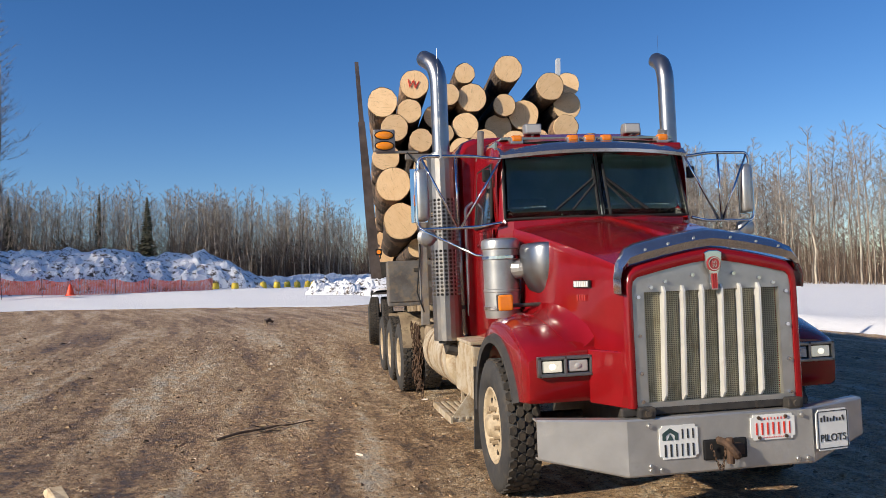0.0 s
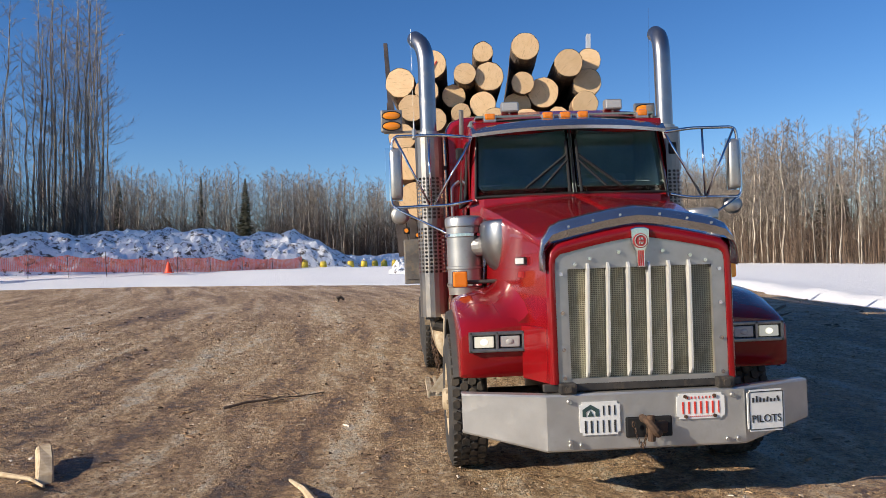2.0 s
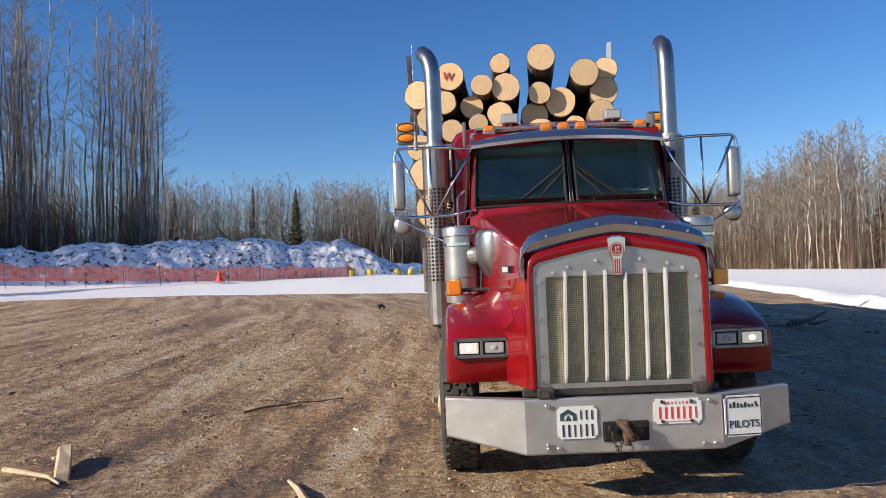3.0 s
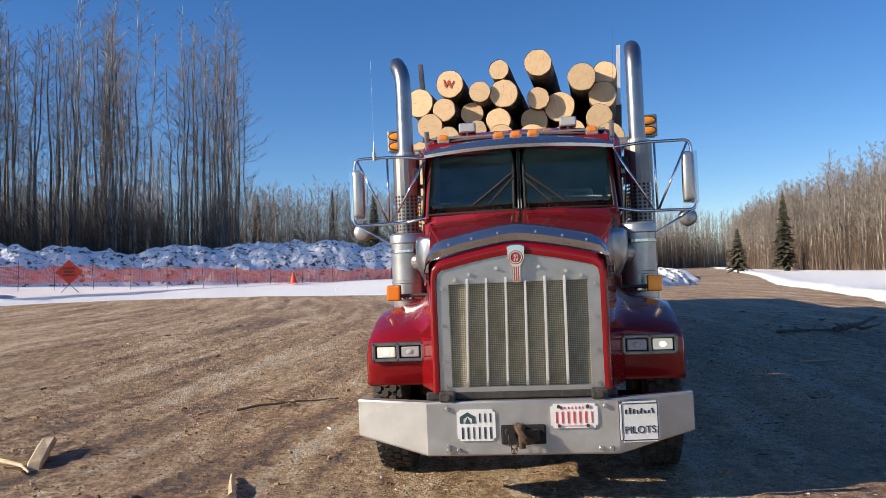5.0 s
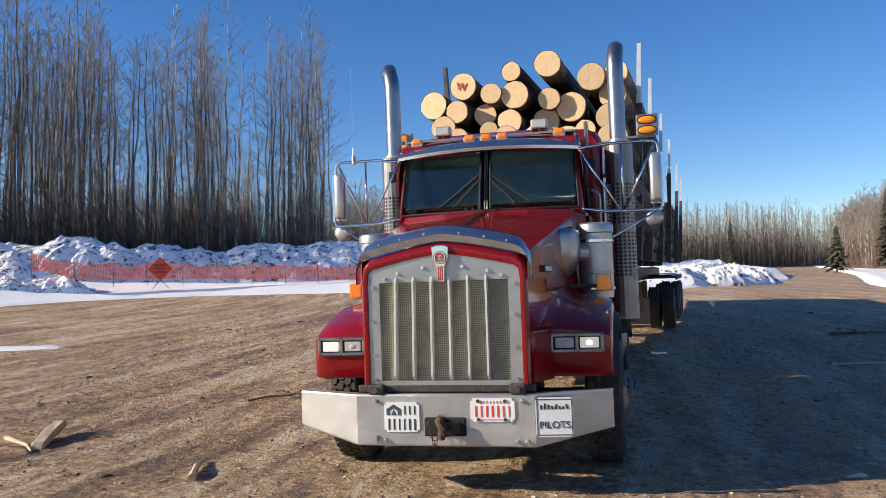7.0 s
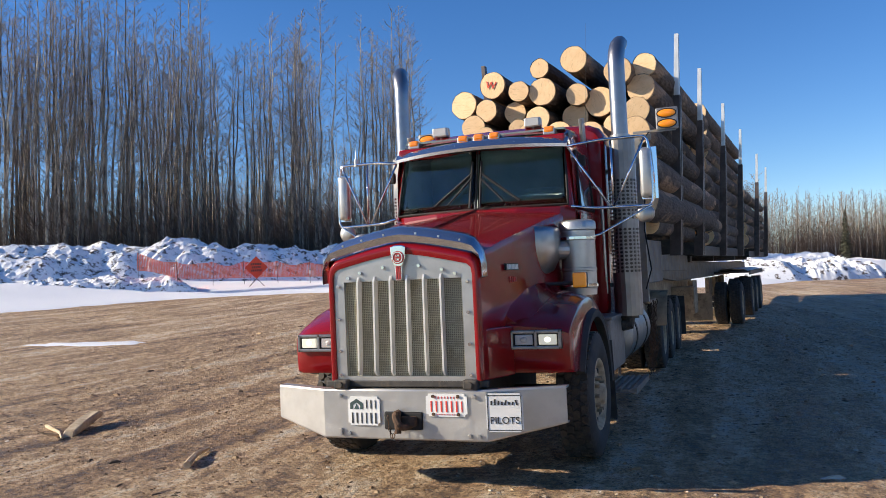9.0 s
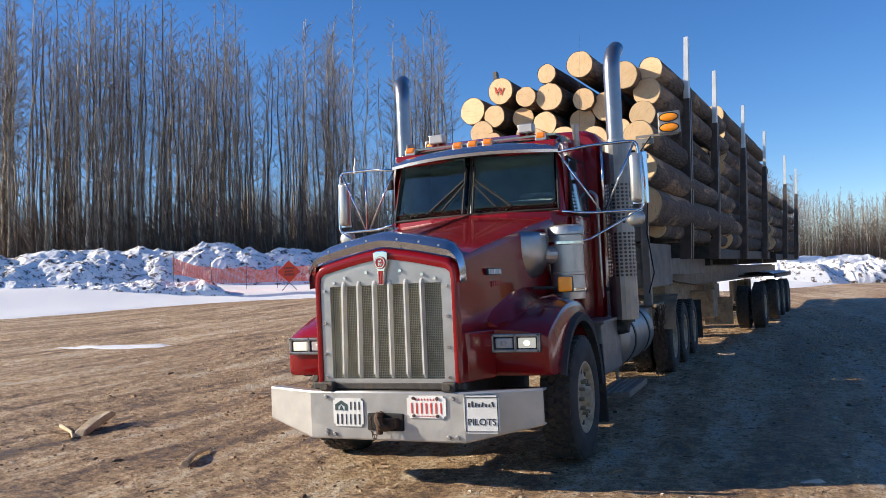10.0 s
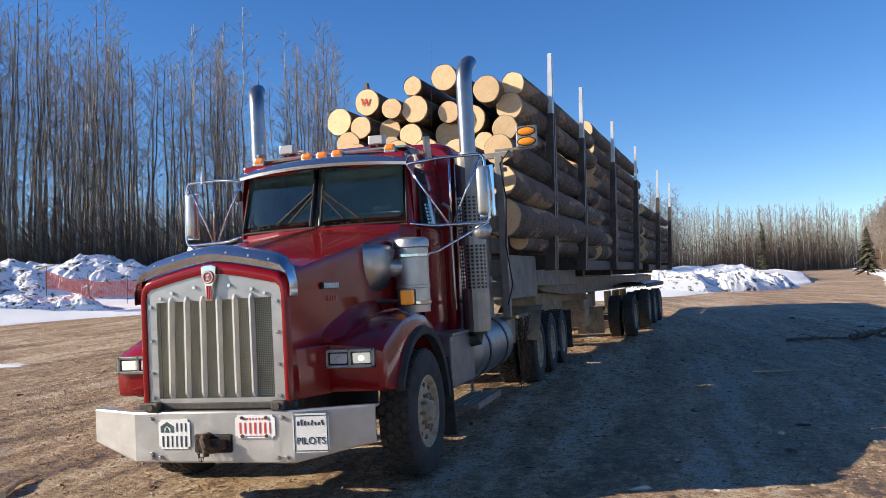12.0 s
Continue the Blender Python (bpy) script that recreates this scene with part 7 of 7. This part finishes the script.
def woods(name, label, line, depth, count, hmin, hmax, material, seed, branches=16, twigs=2, r=0.10, spread=1.9, first=0.4, sides=4, fine=0.02):
    """A belt of bare trees along a line: a few grown kinds, turned and scaled."""
    rng = random.Random(seed)
    kinds = []
    for k in range(9):
        g = bare_tree(rng, 1.0 * (hmin + hmax) / 2, r * rng.uniform(0.7, 1.25), first + rng.uniform(-.12, .15), branches, spread, twigs, sides, fine)
        kinds.append((np.array(g[0]), triangles(g[1]), np.array(g[2]), triangles(g[3])))
    tx, ty = math.tan(radians(UP_Y)), -math.tan(radians(UP_X))
    out = ([], [], [], [])
    nt_, nb_ = 0, 0
    for i in range(count):
        p, d = along(line, rng.random())
        side = Vector((-d.y, d.x, 0)) * (1 if depth > 0 else -1)
        q = p + side * (abs(depth) * rng.random() ** 1.4) + d * rng.uniform(-1, 1)
        h = rng.uniform(hmin, hmax) * (1 + 0.22 * fbm(q.x, q.y, 0.06, seed)) / ((hmin + hmax) / 2)
        tc, tt, bc, bt = kinds[rng.randrange(9)]
        a = rng.uniform(0, 6.283)
        w = h * rng.uniform(0.85, 1.2)
        m = np.array(((w * math.cos(a), -w * math.sin(a), tx * h), (w * math.sin(a), w * math.cos(a), ty * h), (0, 0, h)))
        at = np.array((q.x, q.y, slope(q.x, q.y) + 0.35))
        out[0].append(tc @ m.T + at)
        out[1].append(tt + nt_)
        out[2].append(bc @ m.T + at)
        out[3].append(bt + nb_)
        nt_ += len(tc)
        nb_ += len(bc)
    co, tr, bco, btr = (np.concatenate(o) for o in out)
    tagged(new(name, tri_mesh(name, co, tr, material)), label, "woods", kind="stuff")
    tagged(new("woods_crowns", tri_mesh("woods_crowns", bco, btr, BRANCH)), "bare brown twigs of the woods", "woods", kind="stuff")


def brush(name, label, line, depth, count, hmin, hmax, seed, material=None):
    """Thin saplings and undergrowth at the foot of the woods."""
    rng = random.Random(seed)
    co, faces = [], []
    for i in range(count):
        p, d = along(line, rng.random())
        side = Vector((-d.y, d.x, 0)) * (1 if depth > 0 else -1)
        q = p + side * (abs(depth) * rng.random()) + d * rng.uniform(-1, 1)
        h = rng.uniform(hmin, hmax)
        z = slope(q.x, q.y) + 0.2
        w = rng.uniform(0.018, 0.05)
        l = (rng.uniform(-.12, .12) * h, rng.uniform(-.12, .12) * h)
        b = len(co)
        a = rng.uniform(0, 3.14)
        dx, dy = math.cos(a) * w, math.sin(a) * w
        co += [(q.x - dx, q.y - dy, z), (q.x + dx, q.y + dy, z), (q.x + dy * .8, q.y - dx * .8, z), (q.x + l[0] * .5, q.y + l[1] * .5, z + h * .55), (q.x + l[0] * .5 + dx * .8, q.y + l[1] * .5 + dy * .8, z + h * .55), (q.x + l[0], q.y + l[1], z + h)]
        faces += [(b, b + 1, b + 4, b + 3), (b + 1, b + 2, b + 4), (b + 2, b, b + 3), (b + 3, b + 4, b + 5)]
        for _ in range(3):
            f = rng.uniform(.25, .9)
            o = (q.x + l[0] * f, q.y + l[1] * f, z + h * f)
            aa, ll = rng.uniform(0, 6.28), h * rng.uniform(.12, .3)
            k = len(co)
            co += [(o[0], o[1], o[2]), (o[0] + .02, o[1] + .02, o[2] + .05), (o[0] + math.cos(aa) * ll, o[1] + math.sin(aa) * ll, o[2] + ll)]
            faces.append((k, k + 1, k + 2))
    tagged(new(name, mesh_of(name, co, faces, material or BRUSH)), label, "undergrowth", kind="stuff")


def spruces():
    spots = [(-45.5, 120, 14, 2.4), (-33, 120, 14.5, 1.5), (-26, 119, 14, 2.4), (-62, 100, 14, 2.3), (38, 125, 12.5, 2.7), (31.2, 126, 7.0, 2.4), (49, 86, 10, 2.2), (-20, 150, 14, 2.2), (52, 90, 9.5, 2.2), (46, 84, 9, 2.0), (58, 170, 13, 2.4), (70, 190, 13, 2.4), (26, 215, 13, 2.3)]
    for i, (x, y, h, w) in enumerate(spots):
        rng = random.Random(900 + i)
        co, faces = spruce_geo(rng, h, w)
        t = thing("spruce_tree", "dark green spruce among bare trees", "tree", "spruces in the woods", pose(x, y, slope(x, y) + 0.3, UP_X, UP_Y, 0))
        o = new("needles", mesh_of("needles", co, faces, SPRUCE))
        o.parent = t
        part("trunk", rod(bmesh.new(), (0, 0, -0.5), (0, 0, h * 0.95), 0.16, 8, 0.02), ASPEN, t)


aspen_stand()
STAND = [(-30, 70), (-33, 69), (-42, 63), (-50, 55), (-57, 47), (-62, 40)]
woods("stand_woods", "dense bare trunks deep in the aspen stand", [(-37, 84), (-46, 78), (-58, 66), (-68, 55), (-74, 47)], -30, 210, 14, 20, ASPEN, 5, 16, 4, 0.10, 2.0, 0.5)
brush("stand_brush", "brown saplings under the aspens", STAND, -40, 16000, 2.0, 10.5, 6)
brush("stand_poles", "thin grey poles between the aspens", STAND, -38, 550, 8, 15, 16, ASPEN)
MID = [(6.5, 131), (-3, 127), (-12, 122), (-30, 118), (-55, 112), (-80, 92)]
woods("mid_woods", "bare birch and aspen woods behind the snow bank", MID, -28, 640, 11.5, 16.5, BIRCH, 7, 36, 7, 0.10, 2.3, 0.26, fine=0.026)
brush("mid_brush", "brown undergrowth along the woods", MID, -30, 17000, 2.0, 9.5, 8)
FAR = [(-40, 235), (0, 240), (40, 262), (85, 330)]
woods("far_woods", "distant bare woods beyond the road", FAR, 35, 460, 17, 23, BIRCH, 9, 26, 5, 0.15, 2.6, 0.25, fine=0.045)
brush("far_brush", "distant brown undergrowth", FAR, 30, 13000, 4, 15, 10)
RIGHT = [(42, -30), (42, 12), (40, 57), (39, 80), (40, 110), (45, 160), (54, 235)]
woods("road_woods", "sunlit pale aspen woods along the haul road", RIGHT, -26, 760, 11.5, 15.5, BIRCH, 11, 40, 8, 0.09, 2.4, 0.25, fine=0.02)
brush("road_brush", "brown undergrowth along the haul road", RIGHT, -28, 20000, 1.5, 6.5, 12)
woods("verge_woods", "bare mixed woods farther up the haul road", [(39, 80), (40, 110), (45, 160), (54, 235)], -22, 500, 12.5, 17, ASPEN, 13, 38, 8, 0.09, 2.5, 0.24, fine=0.028)
brush("verge_brush", "brown thicket farther up the haul road", [(38.5, 76), (39.5, 110), (44.5, 160), (53.5, 235)], -20, 14000, 2, 7.5, 14)
spruces()
